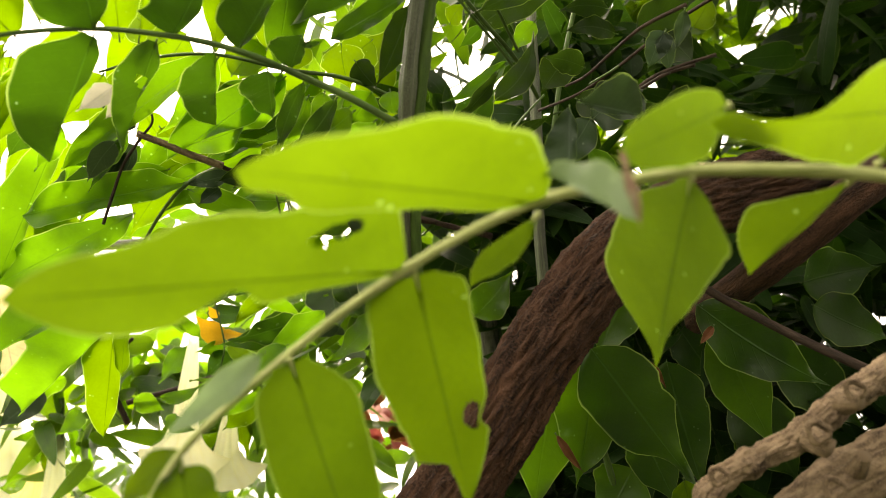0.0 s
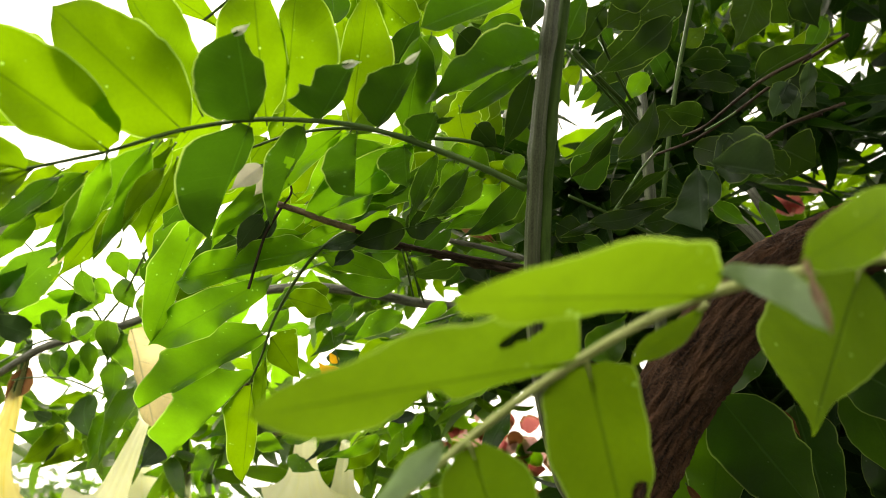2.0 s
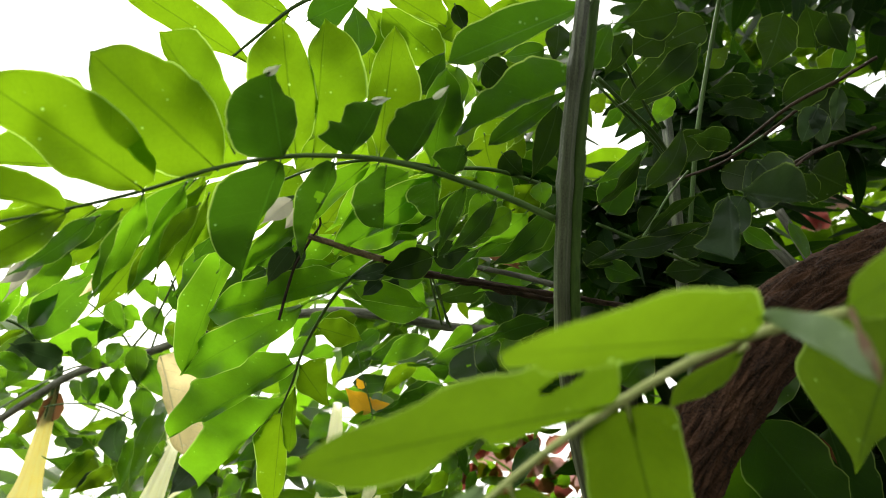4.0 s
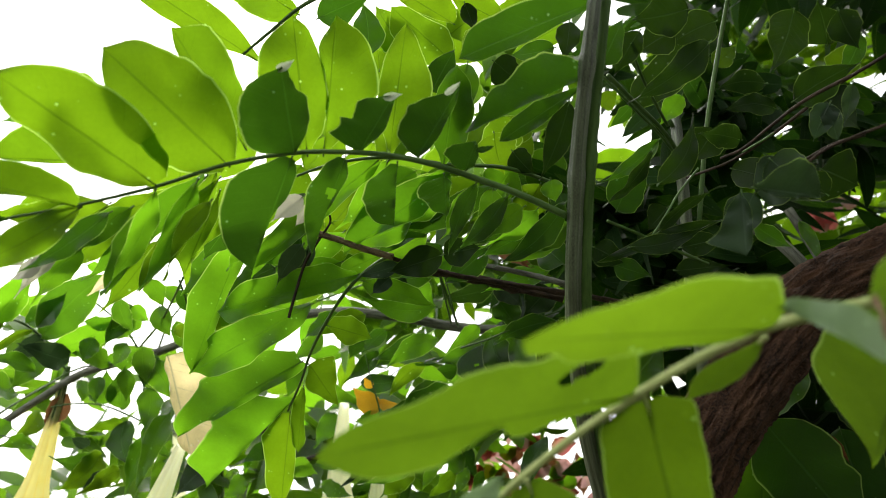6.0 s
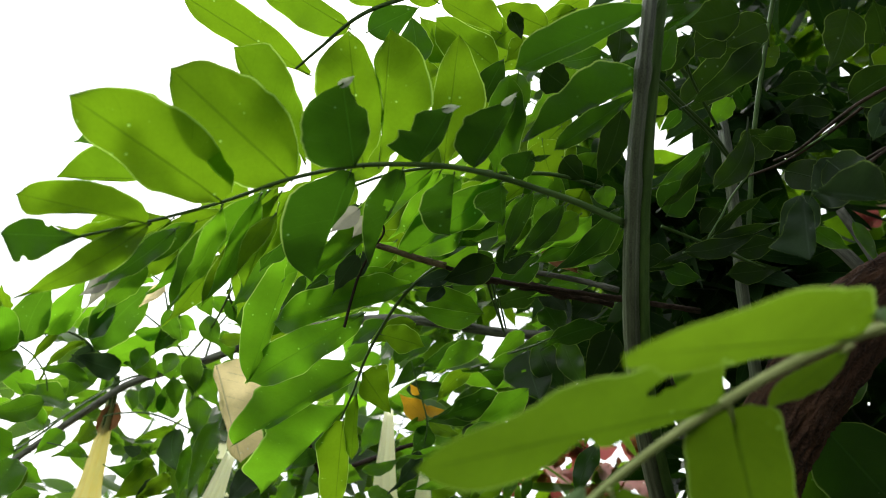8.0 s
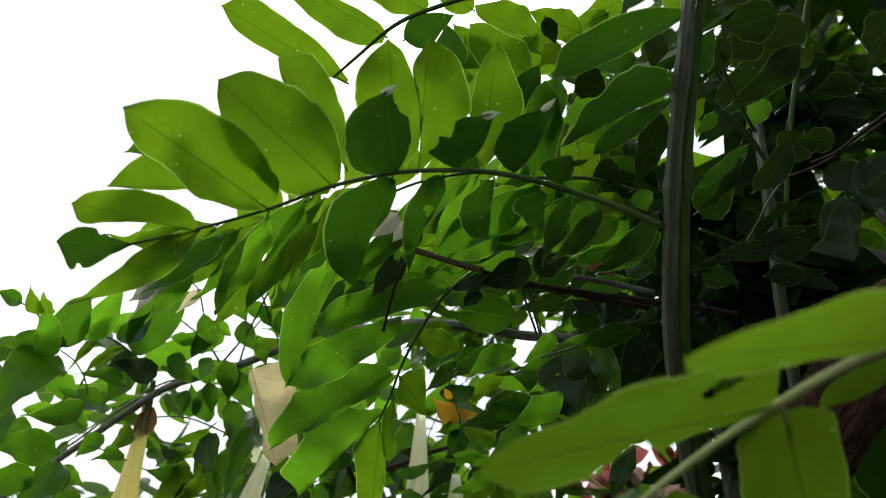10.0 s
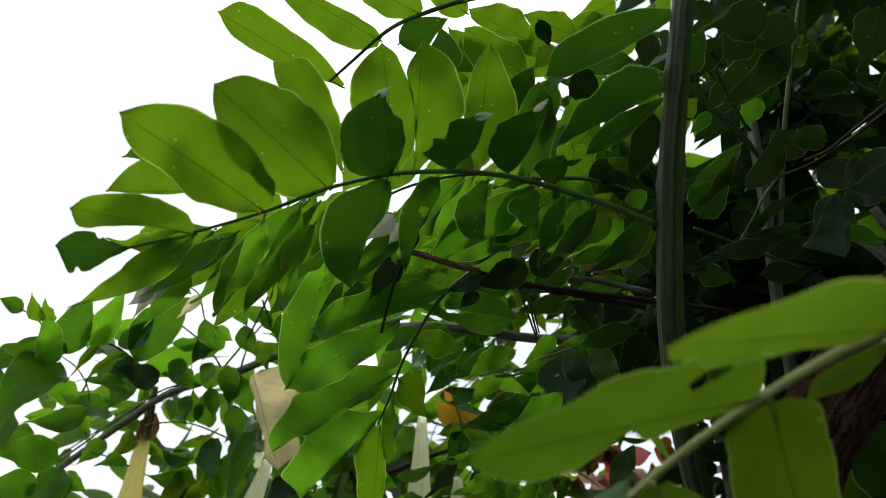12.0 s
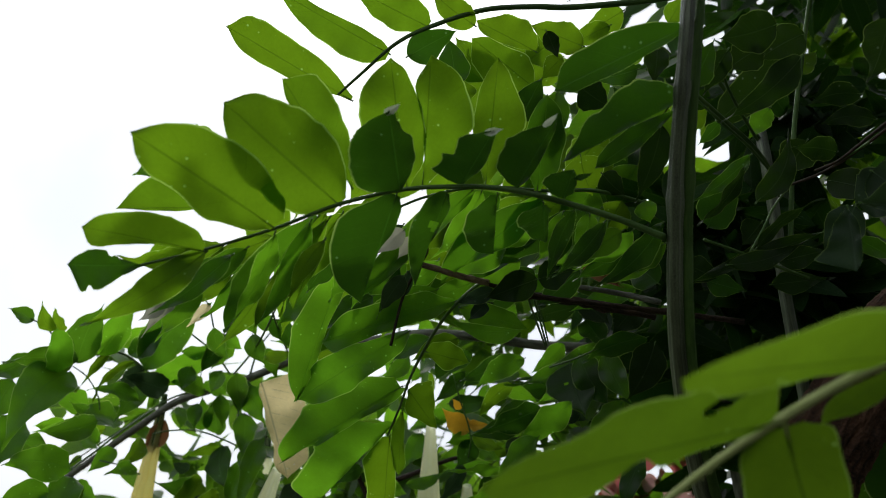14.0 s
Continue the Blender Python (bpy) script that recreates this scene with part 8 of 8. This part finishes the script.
leaf(red_shrub, (0.2683, 1.5525, 1.7001), (0.2509, 1.5370, 1.7348), 0.0345, (-0.05, -0.90, -0.43), RED, "oval", name="leaf")
leaf(red_shrub, (0.4223, 1.5908, 1.6304), (0.4332, 1.5758, 1.6679), 0.0345, (-0.33, -0.91, -0.27), PINK, "oval", name="leaf")
leaf(red_shrub, (0.1797, 1.5686, 1.6488), (0.1387, 1.5595, 1.6645), 0.0345, (0.13, -0.97, -0.21), ROSE, "oval", name="leaf")
leaf(red_shrub, (0.0928, 1.5724, 1.6270), (0.0470, 1.5693, 1.6279), 0.0345, (0.07, -0.99, -0.09), GREEN, "oval", name="leaf")
leaf(red_shrub, (0.2496, 1.5783, 1.6354), (0.2915, 1.5867, 1.6212), 0.0345, (0.13, -0.97, -0.20), RUST, "oval", name="leaf")
leaf(red_shrub, (0.1406, 1.5892, 1.5936), (0.1294, 1.6041, 1.5561), 0.0345, (-0.18, -0.93, -0.32), ROSE, "oval", name="leaf")
leaf(red_shrub, (0.1466, 1.5406, 1.7111), (0.1320, 1.5550, 1.6744), 0.0345, (-0.17, -0.94, -0.30), FRESH, "oval", name="leaf")
leaf(red_shrub, (0.2564, 1.5413, 1.7251), (0.2482, 1.5566, 1.6872), 0.0345, (-0.22, -0.92, -0.32), RED, "oval", name="leaf")
leaf(red_shrub, (0.1479, 1.5450, 1.7007), (0.1567, 1.5298, 1.7385), 0.0345, (-0.16, -0.93, -0.34), PINK, "oval", name="leaf")
leaf(red_shrub, (0.4101, 1.5914, 1.6270), (0.3686, 1.5963, 1.6093), 0.0345, (-0.11, -0.99, -0.02), ROSE, "oval", name="leaf")
leaf(red_shrub, (0.0813, 1.5539, 1.6699), (0.0356, 1.5504, 1.6716), 0.0345, (0.07, -0.99, -0.12), GREEN, "oval", name="leaf")
leaf(red_shrub, (0.1984, 1.5769, 1.6316), (0.1933, 1.5608, 1.6694), 0.0345, (-0.11, -0.91, -0.40), RUST, "oval", name="leaf")
leaf(red_shrub, (0.3819, 1.5671, 1.6815), (0.3883, 1.5831, 1.6439), 0.0345, (-0.21, -0.89, -0.41), ROSE, "oval", name="leaf")
leaf(red_shrub, (0.3914, 1.5894, 1.6293), (0.4256, 1.6015, 1.6050), 0.0345, (0.08, -0.93, -0.35), FRESH, "oval", name="leaf")
leaf(red_shrub, (0.1368, 1.5717, 1.6351), (0.1536, 1.5576, 1.6712), 0.0345, (-0.19, -0.94, -0.28), RED, "oval", name="leaf")
leaf(red_shrub, (0.4003, 1.5436, 1.7403), (0.4202, 1.5589, 1.7066), 0.0345, (-0.10, -0.88, -0.46), PINK, "oval", name="leaf")
leaf(red_shrub, (0.2120, 1.5676, 1.6558), (0.2170, 1.5520, 1.6940), 0.0345, (-0.19, -0.92, -0.35), ROSE, "oval", name="leaf")
leaf(red_shrub, (0.2599, 1.5669, 1.6642), (0.2660, 1.5830, 1.6266), 0.0345, (-0.14, -0.90, -0.41), GREEN, "oval", name="leaf")
leaf(red_shrub, (0.2942, 1.5711, 1.6592), (0.3363, 1.5667, 1.6759), 0.0345, (-0.08, -0.99, -0.06), RUST, "oval", name="leaf")
leaf(red_shrub, (0.1235, 1.5429, 1.7023), (0.0983, 1.5550, 1.6695), 0.0345, (-0.17, -0.96, -0.23), ROSE, "oval", name="leaf")
leaf(red_shrub, (0.1759, 1.5615, 1.6651), (0.2003, 1.5762, 1.6335), 0.0345, (0.07, -0.92, -0.38), FRESH, "oval", name="leaf")
leaf(red_shrub, (0.3171, 1.5844, 1.6305), (0.3630, 1.5861, 1.6331), 0.0345, (0.04, -1.00, -0.07), RED, "oval", name="leaf")
leaf(red_shrub, (0.3830, 1.5469, 1.7299), (0.3701, 1.5616, 1.6928), 0.0345, (-0.29, -0.92, -0.26), PINK, "oval", name="leaf")
leaf(red_shrub, (0.2335, 1.5613, 1.6739), (0.2464, 1.5772, 1.6377), 0.0345, (-0.06, -0.91, -0.42), ROSE, "oval", name="leaf")
leaf(red_shrub, (0.3254, 1.5855, 1.6292), (0.3349, 1.6015, 1.5921), 0.0345, (-0.14, -0.89, -0.42), GREEN, "oval", name="leaf")
leaf(red_shrub, (0.1185, 1.5638, 1.6515), (0.1483, 1.5773, 1.6234), 0.0345, (0.13, -0.94, -0.32), RUST, "oval", name="leaf")
leaf(red_shrub, (0.4013, 1.5878, 1.6344), (0.4218, 1.5745, 1.6693), 0.0345, (-0.31, -0.93, -0.17), ROSE, "oval", name="leaf")
leaf(red_shrub, (0.2103, 1.5801, 1.6255), (0.1766, 1.5894, 1.5984), 0.0345, (-0.18, -0.98, -0.11), FRESH, "oval", name="leaf")
leaf(red_shrub, (0.2200, 1.5441, 1.7133), (0.2653, 1.5488, 1.7084), 0.0345, (0.08, -0.98, -0.17), RED, "oval", name="leaf")
leaf(red_shrub, (0.2976, 1.5505, 1.7091), (0.3408, 1.5471, 1.7235), 0.0345, (-0.05, -1.00, -0.09), PINK, "oval", name="leaf")
leaf(red_shrub, (0.2634, 1.5701, 1.6572), (0.2976, 1.5610, 1.6839), 0.0345, (-0.18, -0.98, -0.10), ROSE, "oval", name="leaf")
leaf(red_shrub, (0.1613, 1.5377, 1.7202), (0.1729, 1.5536, 1.6837), 0.0345, (-0.04, -0.91, -0.41), GREEN, "oval", name="leaf")
leaf(red_shrub, (0.2205, 1.5465, 1.7075), (0.2147, 1.5621, 1.6694), 0.0345, (-0.19, -0.92, -0.35), RUST, "oval", name="leaf")
leaf(red_shrub, (0.3237, 1.5608, 1.6880), (0.3014, 1.5737, 1.6539), 0.0345, (-0.26, -0.95, -0.19), ROSE, "oval", name="leaf")
leaf(red_shrub, (0.1435, 1.5650, 1.6521), (0.1892, 1.5655, 1.6574), 0.0345, (0.02, -1.00, -0.09), FRESH, "oval", name="leaf")
leaf(red_shrub, (0.1234, 1.5811, 1.6105), (0.1274, 1.5655, 1.6487), 0.0345, (-0.13, -0.92, -0.37), RED, "oval", name="leaf")
leaf(red_shrub, (0.2761, 1.5686, 1.6626), (0.2303, 1.5656, 1.6632), 0.0345, (0.06, -0.99, -0.11), PINK, "oval", name="leaf")
leaf(red_shrub, (0.0967, 1.5659, 1.6432), (0.1422, 1.5658, 1.6500), 0.0345, (0.01, -1.00, -0.08), ROSE, "oval", name="leaf")
leaf(red_shrub, (0.3215, 1.5656, 1.6764), (0.2798, 1.5702, 1.6591), 0.0345, (-0.09, -0.99, -0.06), GREEN, "oval", name="leaf")
leaf(red_shrub, (0.3675, 1.5421, 1.7393), (0.3846, 1.5577, 1.7044), 0.0345, (-0.12, -0.88, -0.45), RUST, "oval", name="leaf")
leaf(red_shrub, (0.4058, 1.5774, 1.6601), (0.4244, 1.5637, 1.6956), 0.0345, (-0.31, -0.93, -0.19), ROSE, "oval", name="leaf")
leaf(red_shrub, (0.2468, 1.5412, 1.7240), (0.2014, 1.5366, 1.7285), 0.0345, (0.08, -0.98, -0.18), FRESH, "oval", name="leaf")
leaf(red_shrub, (0.2819, 1.5445, 1.7211), (0.2368, 1.5455, 1.7124), 0.0345, (0.00, -0.99, -0.11), RED, "oval", name="leaf")
leaf(red_shrub, (0.3944, 1.5457, 1.7346), (0.4392, 1.5513, 1.7276), 0.0345, (0.09, -0.97, -0.21), PINK, "oval", name="leaf")
leaf(red_shrub, (0.0980, 1.5720, 1.6288), (0.1318, 1.5628, 1.6558), 0.0345, (-0.15, -0.98, -0.14), ROSE, "oval", name="leaf")
leaf(red_shrub, (0.1188, 1.5811, 1.6099), (0.1298, 1.5971, 1.5732), 0.0345, (0.00, -0.92, -0.40), GREEN, "oval", name="leaf")
leaf(red_shrub, (0.2557, 1.5799, 1.6325), (0.2916, 1.5914, 1.6100), 0.0345, (0.12, -0.95, -0.29), RUST, "oval", name="leaf")
leaf(red_shrub, (0.2348, 1.5849, 1.6175), (0.2092, 1.5969, 1.5849), 0.0345, (-0.23, -0.96, -0.17), ROSE, "oval", name="leaf")
leaf(red_shrub, (0.3460, 1.5655, 1.6802), (0.3878, 1.5608, 1.6974), 0.0345, (-0.09, -0.99, -0.06), FRESH, "oval", name="leaf")
leaf(red_shrub, (0.2067, 1.5819, 1.6206), (0.2488, 1.5902, 1.6069), 0.0345, (0.13, -0.98, -0.18), RED, "oval", name="leaf")
leaf(red_shrub, (0.1776, 1.5452, 1.7045), (0.1417, 1.5535, 1.6794), 0.0345, (-0.13, -0.98, -0.14), PINK, "oval", name="leaf")
leaf(red_shrub, (0.2025, 1.5508, 1.6946), (0.1640, 1.5578, 1.6724), 0.0345, (-0.11, -0.99, -0.11), ROSE, "oval", name="leaf")
leaf(red_shrub, (0.3055, 1.5711, 1.6608), (0.3105, 1.5872, 1.6230), 0.0345, (-0.18, -0.90, -0.40), GREEN, "oval", name="leaf")
leaf(red_shrub, (0.3176, 1.5784, 1.6451), (0.2787, 1.5850, 1.6235), 0.0345, (-0.14, -0.99, -0.05), RUST, "oval", name="leaf")
leaf(red_shrub, (0.2213, 1.5477, 1.7049), (0.2418, 1.5344, 1.7398), 0.0345, (-0.22, -0.95, -0.23), ROSE, "oval", name="leaf")
leaf(red_shrub, (0.1854, 1.5532, 1.6863), (0.2253, 1.5472, 1.7066), 0.0345, (-0.10, -0.99, -0.10), FRESH, "oval", name="leaf")
leaf(red_shrub, (0.1660, 1.5478, 1.6967), (0.1342, 1.5578, 1.6681), 0.0345, (-0.16, -0.97, -0.16), RED, "oval", name="leaf")
leaf(red_shrub, (0.9012, 1.4699, 2.2666), (0.8672, 1.4797, 2.2421), 0.0329, (-0.15, -0.97, -0.18), PINK, "oval", name="leaf")
leaf(red_shrub, (0.9107, 1.4582, 2.2954), (0.9495, 1.4503, 2.3150), 0.0329, (-0.08, -0.97, -0.24), ROSE, "oval", name="leaf")
leaf(red_shrub, (0.8962, 1.4669, 2.2739), (0.8547, 1.4733, 2.2582), 0.0329, (-0.04, -0.96, -0.28), PINK, "oval", name="leaf")
leaf(red_shrub, (0.8841, 1.4744, 2.2554), (0.8420, 1.4802, 2.2410), 0.0329, (-0.04, -0.96, -0.28), ROSE, "oval", name="leaf")
leaf(red_shrub, (0.8681, 1.4661, 2.2758), (0.8234, 1.4693, 2.2680), 0.0329, (0.00, -0.93, -0.38), PINK, "oval", name="leaf")
leaf(red_shrub, (0.8867, 1.4607, 2.2893), (0.9187, 1.4502, 2.3152), 0.0329, (-0.17, -0.97, -0.18), ROSE, "oval", name="leaf")
leaf(red_shrub, (0.8742, 1.4731, 2.2585), (0.8358, 1.4812, 2.2385), 0.0329, (-0.09, -0.97, -0.23), PINK, "oval", name="leaf")

red_rng = random.Random(77)
for k in range(64):
    at = Vector((red_rng.uniform(0.20, 0.47), red_rng.uniform(1.60, 1.76), red_rng.uniform(1.59, 1.77)))
    way = Vector((red_rng.gauss(0, 1), red_rng.gauss(0, 0.4), red_rng.gauss(-0.3, 0.8))).normalized()
    leaf(red_shrub, at, at + way * red_rng.uniform(0.035, 0.06), red_rng.uniform(0.018, 0.03), (red_rng.gauss(0, 0.4), -1, red_rng.gauss(-0.2, 0.4)), (RED, RUST, RED, ROSE, DEEP, RED, BROWN, GREEN)[k % 8], "long", name="leaf")

# ---- ground and distance ----
def soil_material():
    mat, nt, bsdf, out = material("garden_soil", 0.95)
    coord = nt.nodes.new("ShaderNodeTexCoord").outputs["Object"]
    big, fine = noise_tex(nt, 0.6, 5, coord), noise_tex(nt, 30, 6, coord)
    col = mixed(nt, spread(nt, big, 0.4, 0.6), (0.05, 0.09, 0.025), (0.10, 0.075, 0.05))
    col = mixed(nt, maths(nt, "MULTIPLY", spread(nt, fine, 0.35, 0.65), 0.5), col, (0.03, 0.025, 0.015))
    nt.links.new(col, bsdf.inputs["Base Color"])
    bump(nt, bsdf, fine, 0.8, 0.02)
    return mat


bm = bmesh.new()
bmesh.ops.create_grid(bm, x_segments=40, y_segments=40, size=1500)
tagged(part("ground", bm, soil_material()), "dark garden soil with patches of low grass", "ground", kind="structure")


# openings in the foliage through which the sky shows: the way to each, and its half breadth at one metre
OPENINGS = [
    ((0.2341, 0.8220, 0.5192), 0.038),
    ((0.4417, 0.6883, 0.5754), 0.016),
    ((0.5144, 0.6614, 0.5458), 0.016),
    ((0.5216, 0.7356, 0.4322), 0.016),
    ((0.4559, 0.7966, 0.3971), 0.016),
    ((0.3442, 0.7140, 0.6096), 0.016),
    ((0.3685, 0.8138, 0.4494), 0.016),
    ((0.4035, 0.7772, 0.4829), 0.013),
    ((0.4841, 0.7820, 0.3926), 0.050),
    ((0.4604, 0.6838, 0.5661), 0.016),
    ((0.2415, 0.7951, 0.5563), 0.011),
    ((0.2680, 0.7505, 0.6041), 0.009),
    ((0.3703, 0.7237, 0.5823), 0.015),
    ((0.0744, 0.9673, 0.2424), 0.017),
    ((0.0562, 0.9591, 0.2776), 0.015),
    ((-0.0376, 0.9744, 0.2217), 0.013),
    ((-0.1461, 0.8940, 0.4236), 0.010),
    ((0.0761, 0.9513, 0.2989), 0.016),
    ((0.0149, 0.9199, 0.3918), 0.005),
    ((-0.0961, 0.9318, 0.3500), 0.005),
    ((0.2246, 0.9668, 0.1218), 0.030),
    ((0.1707, 0.9804, 0.0982), 0.022),
]

# the same, as seen from the far end of the path
LATE_EYE = Vector((-0.026, -0.006, 1.493))
LATE_OPENINGS = [
    ((0.2684, 0.8130, 0.5167), 0.032),
    ((0.4136, 0.7699, 0.4859), 0.016),
    ((0.3804, 0.8088, 0.4485), 0.016),
    ((0.4070, 0.6859, 0.6032), 0.014),
]


def in_opening(c):
    for eye, ways in ((Vector((-0.006, 0.001, 1.501)), OPENINGS), (LATE_EYE, LATE_OPENINGS)):
        d = Vector(c) - eye
        if any((d - Vector(w) * d.dot(Vector(w))).length < r * d.length + 0.036 for w, r in ways):
            return True
    return False


def scatter(name, label, count, centre, size, length, mat, seed, droop=0.4, keep=True):
    """A cloud of loose leaves too many to count, joined in one mesh."""
    rng = random.Random(seed)
    verts, faces, uvs = [], [], []
    us = (0.0, 0.06, 0.16, 0.3, 0.46, 0.62, 0.78, 0.9, 1.0)
    made = 0
    while made < count:
        p = Vector([rng.uniform(-1, 1) for _ in range(3)])
        if p.length > 1:
            continue
        c = Vector(centre) + Vector([a * b for a, b in zip(p, size)])
        if keep and in_opening(c):
            continue
        made += 1
        along = Vector((rng.gauss(0, 1), rng.gauss(0, 1), rng.gauss(-droop, 0.6))).normalized()
        face = Vector((rng.gauss(0, 0.6), rng.gauss(-0.5, 0.6), rng.gauss(0.6, 0.5)))
        face = (face - along * face.dot(along)).normalized()
        across = along.cross(face)
        ln = length * rng.uniform(0.6, 1.25)
        wd = ln * rng.uniform(0.30, 0.46)
        bow = rng.uniform(-0.12, 0.12)
        n0 = len(verts)
        for u in us:
            w = wd * 0.86 * u**0.42 * (1 - u) ** 0.8 if 0 < u < 1 else 0.0005
            mid = c + along * (u * ln) + face * (bow * ln * 4 * u * (1 - u))
            for s in (-1, 0, 1):
                verts.append(mid + across * (s * w) + face * (0.15 * abs(s) * w))
                uvs.append((u, 0.5 + 0.5 * s))
        for i in range(len(us) - 1):
            for s in (0, 1):
                a = n0 + 3 * i + s
                faces.append((a, a + 3, a + 4, a + 1))
    me = bpy.data.meshes.new(name)
    me.from_pydata(verts, [], faces)
    layer = me.uv_layers.new(name="UVMap")
    for poly in me.polygons:
        poly.use_smooth = True
        for li in poly.loop_indices:
            layer.data[li].uv = uvs[me.loops[li].vertex_index]
    me.materials.append(mat)
    return tagged(new(name, me), label, "foliage", kind="stuff")


# inner foliage: its leaf colour already carries the shade of the shrub's inside
scatter("inner_foliage", "dense leaves in the heart of the shrub, coloured dark for shade", 3600, (0.82, 1.1, 2.0), (0.72, 0.40, 0.65), 0.12, DIM, 3)
scatter("inner_foliage", "dense leaves below the leaning trunk, coloured dark for shade", 2400, (0.86, 1.05, 1.3), (0.62, 0.38, 0.45), 0.12, DIM, 4)
scatter("inner_foliage", "leaves just behind the stems, coloured dark for shade", 360, (0.36, 0.83, 1.98), (0.22, 0.1, 0.2), 0.09, DIM, 21)
scatter("back_foliage", "light green leaves behind the stem leaves", 60, (0.085, 0.884, 2.124), (0.13, 0.08, 0.13), 0.09, WOODS, 5)
scatter("back_foliage", "green leaves behind the arching compound leaf", 80, (-0.009, 0.870, 1.887), (0.17, 0.07, 0.06), 0.085, WOODS, 22)
scatter("back_foliage", "light green leaves far behind the stem", 220, (0.2, 1.45, 2.05), (0.36, 0.15, 0.34), 0.11, WOODS, 9)
scatter("back_foliage", "green leaves behind the flowering branch", 170, (0.043, 1.444, 1.933), (0.30, 0.1, 0.14), 0.10, WOODS, 24)
scatter("back_foliage", "dark green leaves below the flowering branch", 80, (0.129, 1.147, 1.734), (0.22, 0.08, 0.09), 0.085, WOODS, 23)
# added canopy and hedges, mostly out of view, that block the sky light
scatter("canopy_foliage", "unseen leafy canopy added overhead to keep sky light off the right", 2600, (1.15, 0.3, 2.95), (1.35, 1.7, 0.35), 0.16, DIM, 6)
scatter("canopy_foliage", "lower layer of leaves added overhead to deepen the shade on the right", 1100, (1.15, 0.15, 2.45), (0.8, 1.1, 0.25), 0.14, DIM, 13)
scatter("hedge_foliage", "unseen dense hedge added behind the camera to block sky light", 3200, (0.4, -1.5, 1.4), (2.6, 0.5, 1.7), 0.18, DIM, 11)
scatter("hedge_foliage", "dense hedge added on the right to block sky light", 1800, (1.8, 0.3, 1.4), (0.5, 1.8, 1.6), 0.18, DIM, 12)
scatter("back_foliage", "light green leaves below the trumpet flowers", 260, (0.0, 1.5, 1.58), (0.62, 0.15, 0.16), 0.10, WOODS, 7)
scatter("far_trees", "distant trees beyond the garden", 2200, (-25, 60, 0.8), (60, 4, 2.4), 1.4, WOODS, 8)

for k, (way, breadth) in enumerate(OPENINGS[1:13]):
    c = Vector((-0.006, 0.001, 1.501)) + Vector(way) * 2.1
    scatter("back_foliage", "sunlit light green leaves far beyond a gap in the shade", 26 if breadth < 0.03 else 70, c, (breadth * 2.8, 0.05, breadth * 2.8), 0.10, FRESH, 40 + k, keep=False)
scatter("back_foliage", "small green leaves around the hanging flowers", 70, (-0.504, 1.404, 1.672), (0.36, 0.06, 0.13), 0.105, WOODS, 31, keep=False)
scatter("back_foliage", "light green leaves far behind the flowering shrub", 60, (-0.45, 1.95, 1.66), (0.75, 0.1, 0.26), 0.13, WOODS, 35, keep=False)
scatter("back_foliage", "green leaves low behind the flowers", 60, (-0.165, 1.432, 1.686), (0.22, 0.06, 0.11), 0.105, WOODS, 32, keep=False)
scatter("back_foliage", "green leaves beside the flowering branch", 15, (-0.702, 1.291, 1.753), (0.16, 0.06, 0.1), 0.105, WOODS, 33, keep=False)
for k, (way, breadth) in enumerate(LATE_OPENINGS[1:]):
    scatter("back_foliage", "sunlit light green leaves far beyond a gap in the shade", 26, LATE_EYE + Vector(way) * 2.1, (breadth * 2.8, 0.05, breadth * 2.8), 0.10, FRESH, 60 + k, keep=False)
